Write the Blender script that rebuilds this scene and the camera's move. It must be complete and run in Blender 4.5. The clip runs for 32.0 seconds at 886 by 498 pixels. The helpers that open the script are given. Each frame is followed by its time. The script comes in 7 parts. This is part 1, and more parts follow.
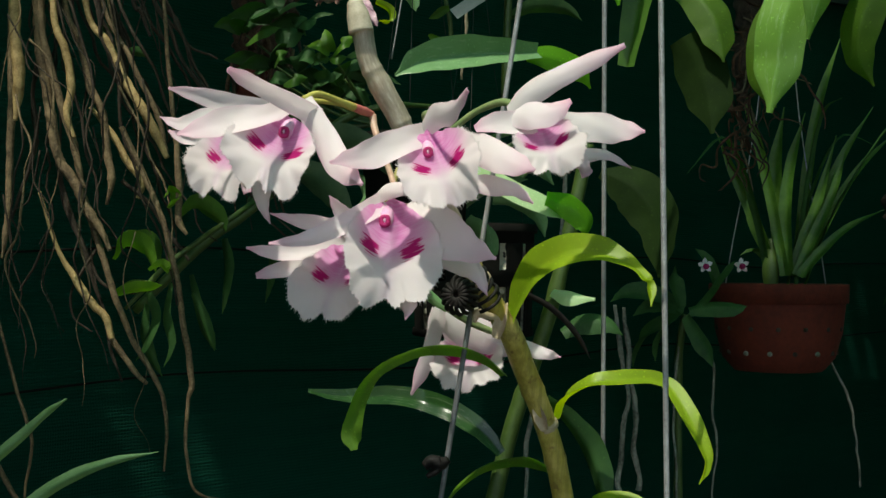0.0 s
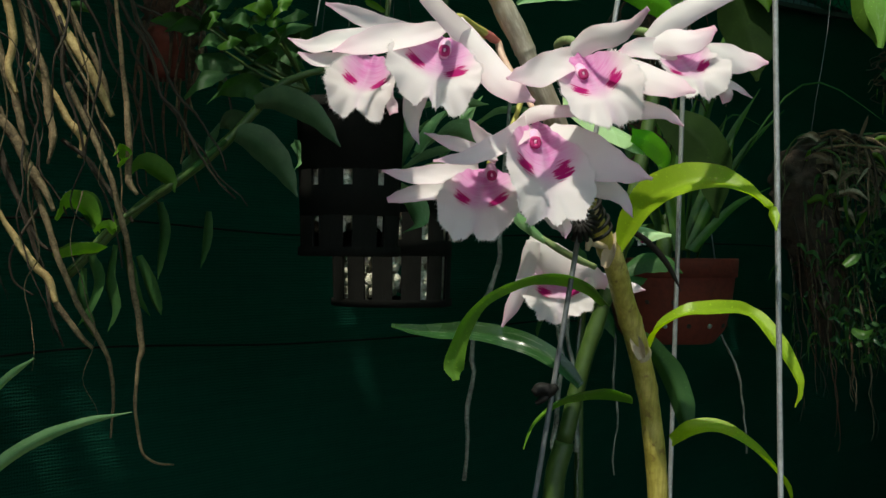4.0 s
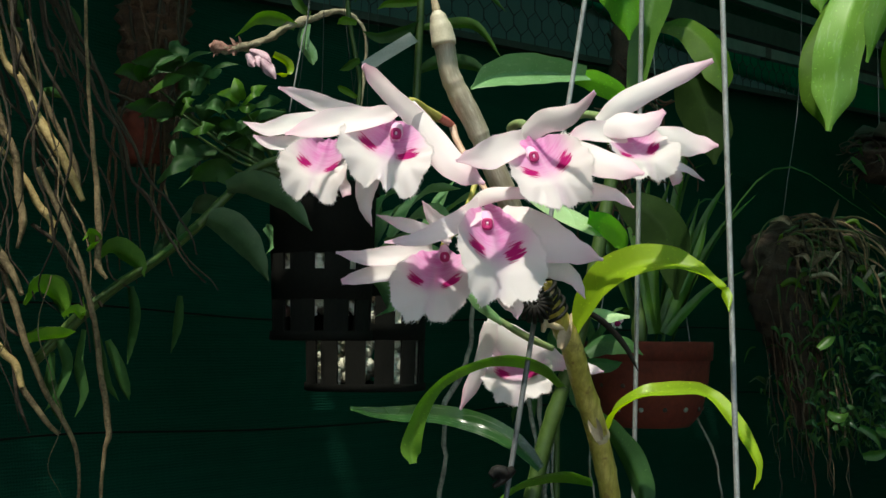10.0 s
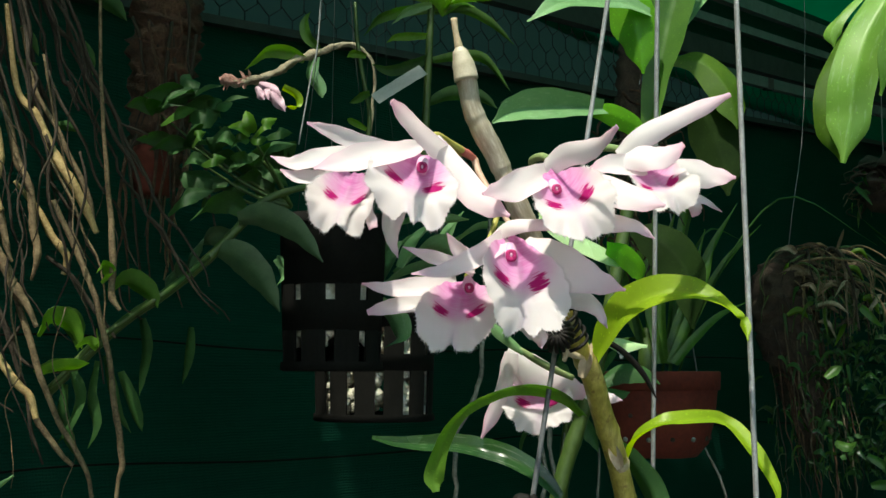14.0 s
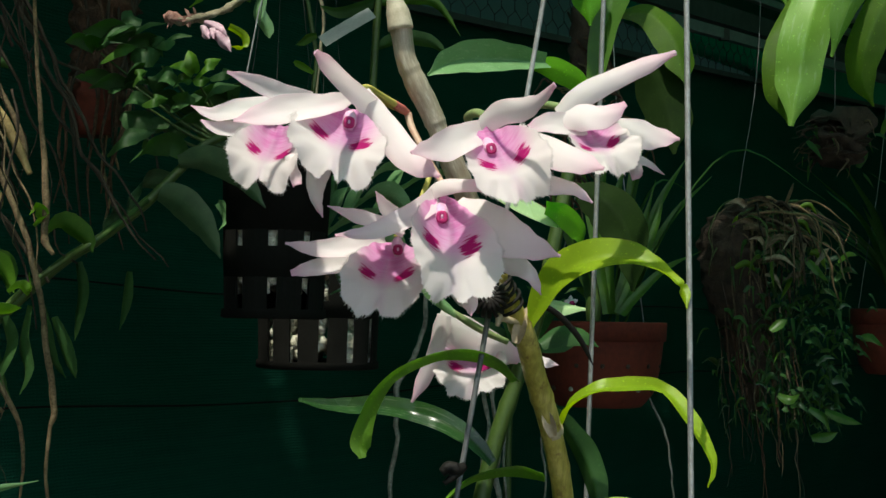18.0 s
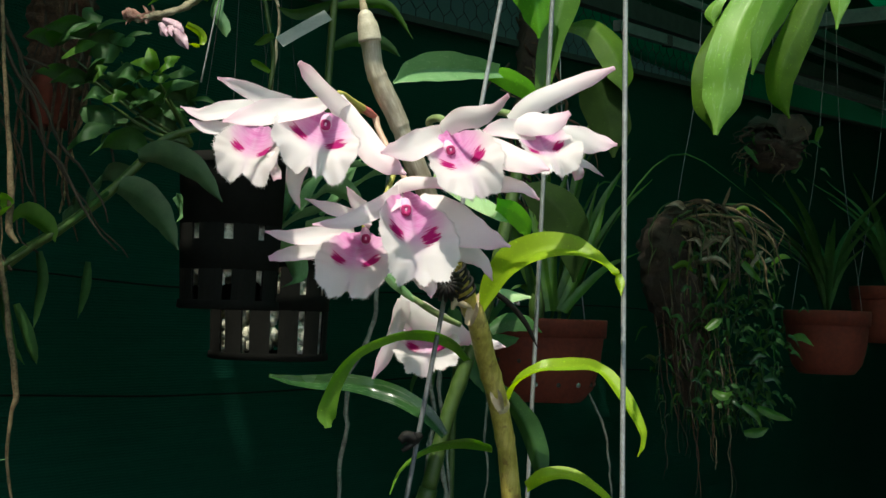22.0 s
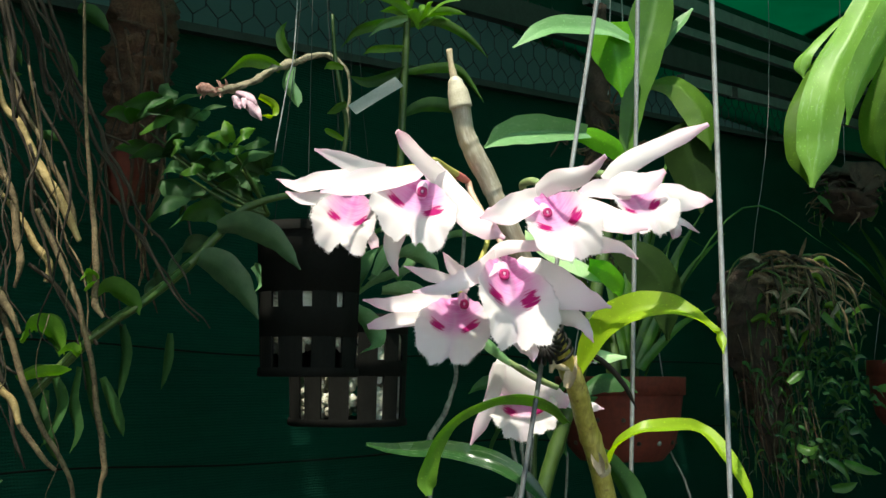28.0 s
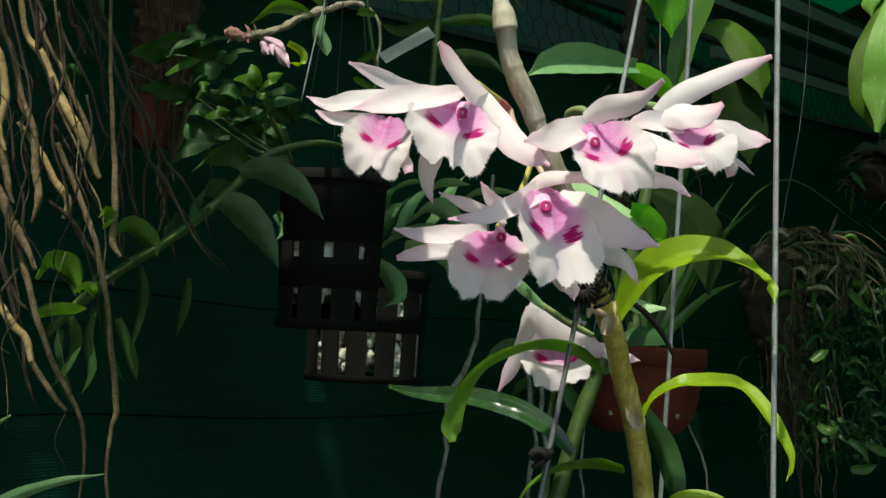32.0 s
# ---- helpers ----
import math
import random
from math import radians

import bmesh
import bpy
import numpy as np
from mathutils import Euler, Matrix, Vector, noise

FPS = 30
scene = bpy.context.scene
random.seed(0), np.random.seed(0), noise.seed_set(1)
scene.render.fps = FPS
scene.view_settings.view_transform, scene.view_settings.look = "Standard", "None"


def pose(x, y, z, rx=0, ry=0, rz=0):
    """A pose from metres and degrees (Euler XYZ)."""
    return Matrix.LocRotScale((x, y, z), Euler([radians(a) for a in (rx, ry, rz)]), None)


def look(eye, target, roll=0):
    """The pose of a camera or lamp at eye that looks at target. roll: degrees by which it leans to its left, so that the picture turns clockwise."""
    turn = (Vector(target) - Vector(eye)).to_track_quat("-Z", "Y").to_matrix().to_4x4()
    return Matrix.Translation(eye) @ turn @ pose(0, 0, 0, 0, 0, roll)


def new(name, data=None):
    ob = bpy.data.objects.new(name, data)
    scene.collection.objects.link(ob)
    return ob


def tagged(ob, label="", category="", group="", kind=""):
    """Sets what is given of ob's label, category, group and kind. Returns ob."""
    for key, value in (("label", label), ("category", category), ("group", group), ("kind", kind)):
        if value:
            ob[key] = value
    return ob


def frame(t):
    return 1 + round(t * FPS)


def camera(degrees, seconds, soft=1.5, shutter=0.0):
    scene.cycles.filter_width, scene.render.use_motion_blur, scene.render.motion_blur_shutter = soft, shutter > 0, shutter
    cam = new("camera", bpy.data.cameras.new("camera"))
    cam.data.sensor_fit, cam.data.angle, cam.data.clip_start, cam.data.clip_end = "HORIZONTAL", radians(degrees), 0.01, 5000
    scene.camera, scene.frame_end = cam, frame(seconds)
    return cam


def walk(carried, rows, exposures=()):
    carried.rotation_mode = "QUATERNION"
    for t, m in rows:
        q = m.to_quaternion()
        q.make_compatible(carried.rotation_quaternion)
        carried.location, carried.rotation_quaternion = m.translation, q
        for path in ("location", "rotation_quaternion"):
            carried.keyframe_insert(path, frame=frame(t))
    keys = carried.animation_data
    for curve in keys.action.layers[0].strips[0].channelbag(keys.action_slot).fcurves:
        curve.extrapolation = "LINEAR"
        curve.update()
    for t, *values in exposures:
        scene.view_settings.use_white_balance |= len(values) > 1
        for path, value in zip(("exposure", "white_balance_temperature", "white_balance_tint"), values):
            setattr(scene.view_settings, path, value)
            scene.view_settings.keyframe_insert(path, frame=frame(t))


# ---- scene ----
# The camera and its walk
cam = camera(39.4, 32.0, 1.5)
PATH = [
    (0, (0.02126, 0.03445, 1.42324), (0.00305, 2.03402, 1.46043), 0.372),
    (0.5, (-0.00419, 0.03342, 1.43153), (0.03439, 2.03294, 1.45279), 0.144),
    (1, (-0.02712, 0.02941, 1.44580), (0.09152, 2.02559, 1.48030), 0.154),
    (1.5, (-0.03217, 0.02883, 1.43553), (0.13741, 2.02136, 1.46790), 1.051),
    (2, (-0.05328, 0.04649, 1.42992), (0.12082, 2.03884, 1.44487), 1.110),
    (2.5, (-0.08631, 0.04612, 1.42729), (0.12325, 2.03510, 1.43323), 0.353),
    (4.5, (-0.09640, 0.02878, 1.39254), (0.16317, 2.01158, 1.42641), 0.928),
    (5, (-0.09162, 0.01758, 1.39310), (0.21310, 1.99126, 1.50152), 1.444),
    (5.5, (-0.08977, 0.01072, 1.39807), (0.25120, 1.97386, 1.57077), 1.417),
    (6, (-0.10085, 0.01289, 1.39856), (0.25148, 1.97515, 1.55797), 0.975),
    (6.5, (-0.10456, 0.01676, 1.39641), (0.25464, 1.97852, 1.54633), 1.370),
    (7, (-0.09340, 0.02696, 1.39508), (0.26114, 1.98783, 1.56627), 1.288),
    (7.5, (-0.08372, 0.01703, 1.39520), (0.26595, 1.97703, 1.58526), 0.411),
    (8, (-0.08134, 0.00086, 1.39220), (0.26420, 1.96296, 1.56752), 0.553),
    (8.5, (-0.07392, 0.00618, 1.38728), (0.23524, 1.97662, 1.53481), 1.082),
    (9, (-0.05985, 0.02016, 1.38831), (0.23006, 1.99392, 1.53055), 0.658),
    (9.5, (-0.07416, 0.04127, 1.39561), (0.19709, 2.01654, 1.55297), -0.055),
    (10, (-0.08566, 0.03456, 1.39580), (0.17875, 2.01098, 1.55018), 0.333),
    (10.5, (-0.07976, 0.01455, 1.39298), (0.20631, 1.98605, 1.56996), 0.779),
    (11, (-0.09166, -0.01196, 1.39459), (0.22147, 1.95275, 1.59920), 0.342),
    (11.5, (-0.09797, -0.02159, 1.39394), (0.23508, 1.94112, 1.58588), 0.353),
    (12, (-0.09436, -0.02286, 1.39205), (0.21277, 1.94376, 1.58715), 1.017),
    (12.5, (-0.09228, -0.00226, 1.38932), (0.20759, 1.96551, 1.58409), 0.950),
    (13, (-0.10325, 0.01865, 1.39477), (0.21880, 1.98249, 1.59378), 0.148),
    (13.5, (-0.10578, 0.02706, 1.39782), (0.20428, 1.99131, 1.61131), -0.288),
    (14, (-0.09567, 0.02614, 1.39527), (0.16386, 1.99878, 1.59863), 0.139),
    (14.5, (-0.10456, 0.02783, 1.39413), (0.14154, 2.00560, 1.56099), 0.430),
    (15, (-0.11578, 0.04105, 1.39233), (0.14337, 2.01970, 1.52557), 0.540),
    (15.5, (-0.11122, 0.04562, 1.39014), (0.10215, 2.03162, 1.49157), 0.888),
    (17.5, (-0.09557, 0.03572, 1.40006), (0.17609, 2.01464, 1.50045), 0.801),
    (18, (-0.08287, 0.04790, 1.40436), (0.25295, 2.01629, 1.51687), 1.105),
    (18.5, (-0.08958, 0.04085, 1.40808), (0.28359, 2.00404, 1.48936), 0.999),
    (19, (-0.09016, 0.04503, 1.40074), (0.28832, 2.00873, 1.42578), 1.962),
    (19.5, (-0.07399, 0.03752, 1.39308), (0.32773, 1.99585, 1.45280), 2.384),
    (20, (-0.08125, 0.03647, 1.40412), (0.31067, 1.99568, 1.49304), 1.665),
    (20.5, (-0.08957, 0.01764, 1.40611), (0.29615, 1.97580, 1.53574), 1.277),
    (21, (-0.09171, -0.00207, 1.39939), (0.28462, 1.95758, 1.53412), 2.184),
    (21.5, (-0.09197, -0.01034, 1.39397), (0.29638, 1.94804, 1.51198), 2.437),
    (22, (-0.10085, -0.00854, 1.39706), (0.32408, 1.94254, 1.50989), 1.820),
    (22.5, (-0.10115, -0.01001, 1.39926), (0.33329, 1.93869, 1.51681), 1.502),
    (23, (-0.08720, -0.00585, 1.39440), (0.34097, 1.94416, 1.51324), 1.814),
    (23.5, (-0.08598, 0.00251, 1.39498), (0.34394, 1.95311, 1.49655), 1.350),
    (24, (-0.09315, 0.00260, 1.40020), (0.33016, 1.95461, 1.50247), 0.970),
    (24.5, (-0.08799, 0.00250, 1.39869), (0.32501, 1.95579, 1.51733), 1.247),
    (26.5, (-0.07978, -0.00854, 1.39711), (0.32877, 1.94272, 1.55732), 1.043),
    (27, (-0.08578, -0.00627, 1.39736), (0.30469, 1.94929, 1.55012), 0.688),
    (27.5, (-0.10890, -0.00084, 1.39973), (0.26145, 1.95732, 1.56842), 0.220),
    (28, (-0.11401, -0.00443, 1.39855), (0.20287, 1.95925, 1.60722), 0.216),
    (28.5, (-0.11044, 0.00784, 1.39225), (0.16848, 1.98056, 1.56708), 0.904),
    (29, (-0.11476, 0.03031, 1.38713), (0.13435, 2.01087, 1.51100), 0.834),
    (29.5, (-0.11303, 0.05428, 1.39252), (0.13186, 2.03448, 1.52988), 0.927),
    (30, (-0.10611, 0.05527, 1.40055), (0.14771, 2.02563, 1.63136), 1.475),
    (30.5, (-0.10724, 0.06005, 1.39382), (0.16730, 2.02738, 1.62669), 1.416),
    (31, (-0.12128, 0.05649, 1.39675), (0.16495, 2.02802, 1.57322), 2.088),
    (31.5, (-0.12332, 0.04637, 1.38828), (0.14931, 2.02263, 1.52993), 2.867),
    (32, (-0.11458, 0.03129, 1.38555), (0.17250, 2.00434, 1.54269), 2.774),
]
EXPOSURES = [(0, 0.58), (1, 0.62), (2, 0.93), (4.5, 0.62), (5, 0.64), (6, 0.96), (8, 0.96), (10, 0.88), (11, 1.10), (12, 1.14), (13, 1.16), (14, 1.09), (15, 0.92), (17.5, 0.76), (19, 0.76), (21, 1.0), (24, 0.96), (26.5, 0.92), (27.2, 1.0), (28, 1.40), (28.5, 1.22), (29.2, 0.92), (30, 1.05), (31, 0.92), (32, 0.85)]
walk(cam, [(t, look(eye, target, roll)) for t, eye, target, roll in PATH], [(t, stops + 0.16, 6900, 0) for t, stops in EXPOSURES])

# World, sun, exposure
SUN_TO = Vector((-0.22, -0.38, 0.90)).normalized()
world = bpy.data.worlds.new("sky")
scene.world = world
world.use_nodes = True
sky = world.node_tree.nodes.new("ShaderNodeTexSky")
sky.sky_type = "NISHITA"
sky.sun_disc = False
sky.air_density, sky.dust_density, sky.ozone_density = 0.7, 2.0, 0.6
sky.sun_elevation = math.asin(SUN_TO.z)
sky.sun_rotation = math.atan2(SUN_TO.x, SUN_TO.y)
world.node_tree.links.new(sky.outputs[0], world.node_tree.nodes["Background"].inputs[0])
world.node_tree.nodes["Background"].inputs[1].default_value = 0.182
sun = new("sun", bpy.data.lights.new("sun", "SUN"))
sun.data.energy, sun.data.angle, sun.data.color = 2.38, radians(0.6), (1.0, 0.96, 0.90)
sun.matrix_world = look(SUN_TO * 20, (0, 0, 0))


# Materials
def material(name):
    m = bpy.data.materials.new(name)
    m.use_nodes = True
    nt = m.node_tree
    return m, nt, nt.nodes["Principled BSDF"], nt.nodes["Material Output"]


def node(nt, kind, **inputs):
    n = nt.nodes.new(kind)
    for key, value in inputs.items():
        socket = n.inputs[key.replace("_", " ")]
        if isinstance(value, bpy.types.NodeSocket):
            nt.links.new(value, socket)
        else:
            socket.default_value = value
    return n


def ramp(nt, fac, stops):
    n = nt.nodes.new("ShaderNodeValToRGB")
    n.color_ramp.elements[0].position, n.color_ramp.elements[0].color = stops[0][0], (*stops[0][1], 1)
    n.color_ramp.elements[1].position, n.color_ramp.elements[1].color = stops[-1][0], (*stops[-1][1], 1)
    for at, colour in stops[1:-1]:
        n.color_ramp.elements.new(at).color = (*colour, 1)
    nt.links.new(fac, n.inputs[0])
    return n.outputs[0]


def maths(nt, op, a, b=0.0, c=0.0):
    n = nt.nodes.new("ShaderNodeMath")
    n.operation = op
    for socket, value in zip(n.inputs, (a, b, c)):
        if isinstance(value, bpy.types.NodeSocket):
            nt.links.new(value, socket)
        else:
            socket.default_value = value
    return n.outputs[0]


def mix(nt, fac, a, b):
    n = nt.nodes.new("ShaderNodeMix")
    n.data_type = "RGBA"
    for socket, value in ((n.inputs["Factor"], fac), (n.inputs[6], a), (n.inputs[7], b)):
        if isinstance(value, bpy.types.NodeSocket):
            nt.links.new(value, socket)
        else:
            socket.default_value = (*value, 1) if isinstance(value, tuple) else value
    return n.outputs[2]


def noise_of(nt, scale, detail=3.0, rough=0.55, vector=None):
    n = node(nt, "ShaderNodeTexNoise", Scale=scale, Detail=detail, Roughness=rough)
    nt.links.new(vector or nt.nodes.new("ShaderNodeTexCoord").outputs["Object"], n.inputs["Vector"])
    return n.outputs["Fac"]


def bump(nt, shader, height, strength, distance):
    n = node(nt, "ShaderNodeBump", Strength=strength, Distance=distance, Height=height)
    nt.links.new(n.outputs[0], shader.inputs["Normal"])
    return n.outputs[0]


def uv_of(nt):
    sep = node(nt, "ShaderNodeSeparateXYZ", Vector=nt.nodes.new("ShaderNodeUVMap").outputs[0])
    return sep.outputs[0], sep.outputs[1]


def let_through(nt, shader, out, colour, amount, clear=0.0):
    """Lets light pass through a thin leaf or petal, spread and, a little, straight on."""
    tr = node(nt, "ShaderNodeBsdfTranslucent", Color=colour)
    m = node(nt, "ShaderNodeMixShader", Fac=amount)
    nt.links.new(shader.outputs[0], m.inputs[1])
    nt.links.new(tr.outputs[0], m.inputs[2])
    if clear:
        k = node(nt, "ShaderNodeMixShader", Fac=clear)
        nt.links.new(m.outputs[0], k.inputs[1])
        nt.links.new(node(nt, "ShaderNodeBsdfTransparent", Color=colour).outputs[0], k.inputs[2])
        m = k
    nt.links.new(m.outputs[0], out.inputs[0])


def rough_material(name, low, high, scale, roughness=0.8, relief=0.3, depth=0.002, metal=0.0, fine=8.0):
    m, nt, b, _ = material(name)
    big, small = noise_of(nt, scale), noise_of(nt, scale * fine, 4.0, 0.65)
    fac = maths(nt, "ADD", maths(nt, "MULTIPLY", big, 0.6), maths(nt, "MULTIPLY", small, 0.4))
    nt.links.new(ramp(nt, fac, [(0.32, low), (0.68, high)]), b.inputs["Base Color"])
    b.inputs["Roughness"].default_value, b.inputs["Metallic"].default_value = roughness, metal
    bump(nt, b, small, relief, depth)
    return m


def leaf_material(name, dark, light, gloss=0.42, through_it=0.4, marks=0.0):
    """A leaf: parallel veins along its length, blotches, waxy gloss."""
    m, nt, b, out = material(name)
    u, v = uv_of(nt)
    veins = node(nt, "ShaderNodeTexWave", Scale=9.0, Distortion=1.2, Detail=2.0)
    vec = node(nt, "ShaderNodeCombineXYZ", X=u, Y=maths(nt, "MULTIPLY", v, 0.15))
    nt.links.new(vec.outputs[0], veins.inputs["Vector"])
    blotch = noise_of(nt, 60.0, 4.0)
    large = noise_of(nt, 14.0)
    fac = maths(nt, "ADD", maths(nt, "MULTIPLY", blotch, 0.5), maths(nt, "MULTIPLY", large, 0.5))
    base = ramp(nt, fac, [(0.35, dark), (0.65, light)])
    rib = maths(nt, "SUBTRACT", 1.0, maths(nt, "MULTIPLY", maths(nt, "ABSOLUTE", maths(nt, "SUBTRACT", u, 0.5)), 46.0))
    base = mix(nt, maths(nt, "MULTIPLY", maths(nt, "MAXIMUM", rib, 0.0), 0.10), base, tuple(min(1, 1.6 * c) for c in light))
    base = mix(nt, maths(nt, "MULTIPLY", veins.outputs["Fac"], 0.10), base, tuple(0.6 * c for c in dark))
    specks = noise_of(nt, 900.0, 1.0)
    base = mix(nt, maths(nt, "MULTIPLY", maths(nt, "GREATER_THAN", specks, 0.70), 0.35), base, tuple(min(1, 1.9 * c) for c in light))
    if marks:
        # dried water marks and dust, in streaks along the leaf
        run = node(nt, "ShaderNodeTexNoise", Scale=1.0, Detail=3.0, Roughness=0.6)
        vec2 = node(nt, "ShaderNodeCombineXYZ", X=maths(nt, "MULTIPLY", u, 11.0), Y=maths(nt, "MULTIPLY", v, 9.0), Z=large)
        nt.links.new(vec2.outputs[0], run.inputs["Vector"])
        base = mix(nt, maths(nt, "MULTIPLY", ramp(nt, run.outputs["Fac"], [(0.58, (0, 0, 0)), (0.66, (1, 1, 1))]), marks), base, (0.46, 0.56, 0.40))
        # one half tinted darker, as the side of the fold turned from the sun
        half = maths(nt, "GREATER_THAN", u, 0.5)
        base = mix(nt, maths(nt, "MULTIPLY", half, 0.12), base, dark)
    nt.links.new(base, b.inputs["Base Color"])
    nt.links.new(maths(nt, "ADD", maths(nt, "MULTIPLY", large, 0.3), gloss - 0.15), b.inputs["Roughness"])
    bump(nt, b, maths(nt, "ADD", maths(nt, "MULTIPLY", veins.outputs["Fac"], 0.5), blotch), 0.10, 0.0006)
    warm = node(nt, "ShaderNodeMix")
    warm.data_type = "RGBA"
    warm.blend_type = "MULTIPLY"
    warm.inputs["Factor"].default_value = 1.0
    nt.links.new(base, warm.inputs[6])
    warm.inputs[7].default_value = (2.6, 2.2, 0.9, 1)
    let_through(nt, b, out, warm.outputs[2], through_it)
    return m


def petal_material(name, blush, tip):
    m, nt, b, out = material(name)
    u, v = uv_of(nt)
    side = maths(nt, "ABSOLUTE", maths(nt, "SUBTRACT", maths(nt, "MULTIPLY", u, 2.0), 1.0))
    veins = node(nt, "ShaderNodeTexWave", Scale=7.0, Distortion=2.0, Detail=2.0)
    vec = node(nt, "ShaderNodeCombineXYZ", X=u, Y=maths(nt, "MULTIPLY", v, 0.35))
    nt.links.new(vec.outputs[0], veins.inputs["Vector"])
    patch = noise_of(nt, 70.0, 3.0)
    white = mix(nt, patch, (0.955, 0.905, 0.912), (0.965, 0.94, 0.94))
    far = maths(nt, "POWER", v, 4.5)
    edge = maths(nt, "MULTIPLY", maths(nt, "POWER", side, 6.0), 0.17)
    amount = maths(nt, "MINIMUM", maths(nt, "ADD", maths(nt, "MULTIPLY", far, tip), edge), 0.95)
    amount = maths(nt, "MULTIPLY", amount, maths(nt, "ADD", maths(nt, "MULTIPLY", patch, 0.9), 0.5))
    col = mix(nt, amount, white, blush)
    col = mix(nt, maths(nt, "MULTIPLY", veins.outputs["Fac"], 0.07), col, (0.74, 0.60, 0.68))
    nt.links.new(col, b.inputs["Base Color"])
    b.inputs["Roughness"].default_value = 0.55
    bump(nt, b, maths(nt, "ADD", maths(nt, "MULTIPLY", veins.outputs["Fac"], 0.25), patch), 0.12, 0.0005)
    let_through(nt, b, out, col, 0.54, 0.06)
    return m


def lip_material():
    """White fringed rim, mauve throat with fine veins and two dark magenta eyes drawn in strokes."""
    m, nt, b, out = material("orchid_lip")
    u, v = uv_of(nt)
    x = maths(nt, "SUBTRACT", maths(nt, "MULTIPLY", u, 2.0), 1.0)
    ax = maths(nt, "ABSOLUTE", x)
    wob = maths(nt, "SUBTRACT", noise_of(nt, 160.0, 3.0), 0.5)
    dx = maths(nt, "MULTIPLY", x, maths(nt, "ADD", maths(nt, "MULTIPLY", v, 0.62), 0.70))
    dy = maths(nt, "MAXIMUM", maths(nt, "SUBTRACT", v, 0.36), maths(nt, "MULTIPLY", maths(nt, "SUBTRACT", 0.36, v), 0.45))
    throat = maths(nt, "SQRT", maths(nt, "ADD", maths(nt, "MULTIPLY", dx, dx), maths(nt, "MULTIPLY", maths(nt, "MULTIPLY", dy, dy), 5.0)))
    throat = maths(nt, "ADD", throat, maths(nt, "MULTIPLY", wob, 0.22))
    base = ramp(nt, throat, [(0.12, (0.90, 0.44, 0.78)), (0.48, (0.92, 0.60, 0.83)), (0.72, (0.93, 0.79, 0.86)), (0.92, (0.95, 0.895, 0.905))])
    # veins fan out sideways from the middle ridge
    fan = maths(nt, "ADD", v, maths(nt, "MULTIPLY", ax, 0.20))
    vec = node(nt, "ShaderNodeCombineXYZ", X=maths(nt, "MULTIPLY", x, 2.2), Y=maths(nt, "MULTIPLY", fan, 46.0), Z=noise_of(nt, 40.0, 1.0))
    lines = node(nt, "ShaderNodeTexNoise", Scale=1.0, Detail=2.0, Roughness=0.5, Vector=vec.outputs[0])
    stroke = ramp(nt, lines.outputs["Fac"], [(0.42, (0, 0, 0)), (0.62, (1, 1, 1))])
    keep = maths(nt, "MAXIMUM", maths(nt, "SUBTRACT", 1.0, maths(nt, "MULTIPLY", throat, 1.3)), 0.0)
    base = mix(nt, maths(nt, "MULTIPLY", maths(nt, "MULTIPLY", stroke, keep), 0.55), base, (0.76, 0.10, 0.52))
    ridge = maths(nt, "MAXIMUM", maths(nt, "SUBTRACT", 1.0, maths(nt, "MULTIPLY", ax, 5.0)), 0.0)
    base = mix(nt, maths(nt, "MULTIPLY", ridge, maths(nt, "MULTIPLY", maths(nt, "GREATER_THAN", v, 0.30), 0.40)), base, (0.82, 0.66, 0.78))
    ex = maths(nt, "MULTIPLY", maths(nt, "SUBTRACT", ax, 0.45), 4.4)
    ey = maths(nt, "MULTIPLY", maths(nt, "SUBTRACT", v, maths(nt, "SUBTRACT", 0.62, maths(nt, "MULTIPLY", ax, 0.20))), 9.5)
    eye = maths(nt, "SQRT", maths(nt, "ADD", maths(nt, "MULTIPLY", ex, ex), maths(nt, "MULTIPLY", ey, ey)))
    eye = maths(nt, "ADD", eye, maths(nt, "MULTIPLY", maths(nt, "SUBTRACT", lines.outputs["Fac"], 0.5), 2.6))
    glow = ramp(nt, eye, [(0.6, (1, 1, 1)), (1.9, (0, 0, 0))])
    base = mix(nt, maths(nt, "MULTIPLY", glow, 0.5), base, (0.80, 0.14, 0.48))
    base = mix(nt, ramp(nt, eye, [(0.70, (1, 1, 1)), (1.05, (0, 0, 0))]), base, (0.60, 0.0, 0.23))
    nt.links.new(base, b.inputs["Base Color"])
    b.inputs["Roughness"].default_value = 0.6
    bump(nt, b, maths(nt, "ADD", maths(nt, "MULTIPLY", lines.outputs["Fac"], 0.5), noise_of(nt, 300.0)), 0.15, 0.0004)
    let_through(nt, b, out, base, 0.60, 0.06)
    return m


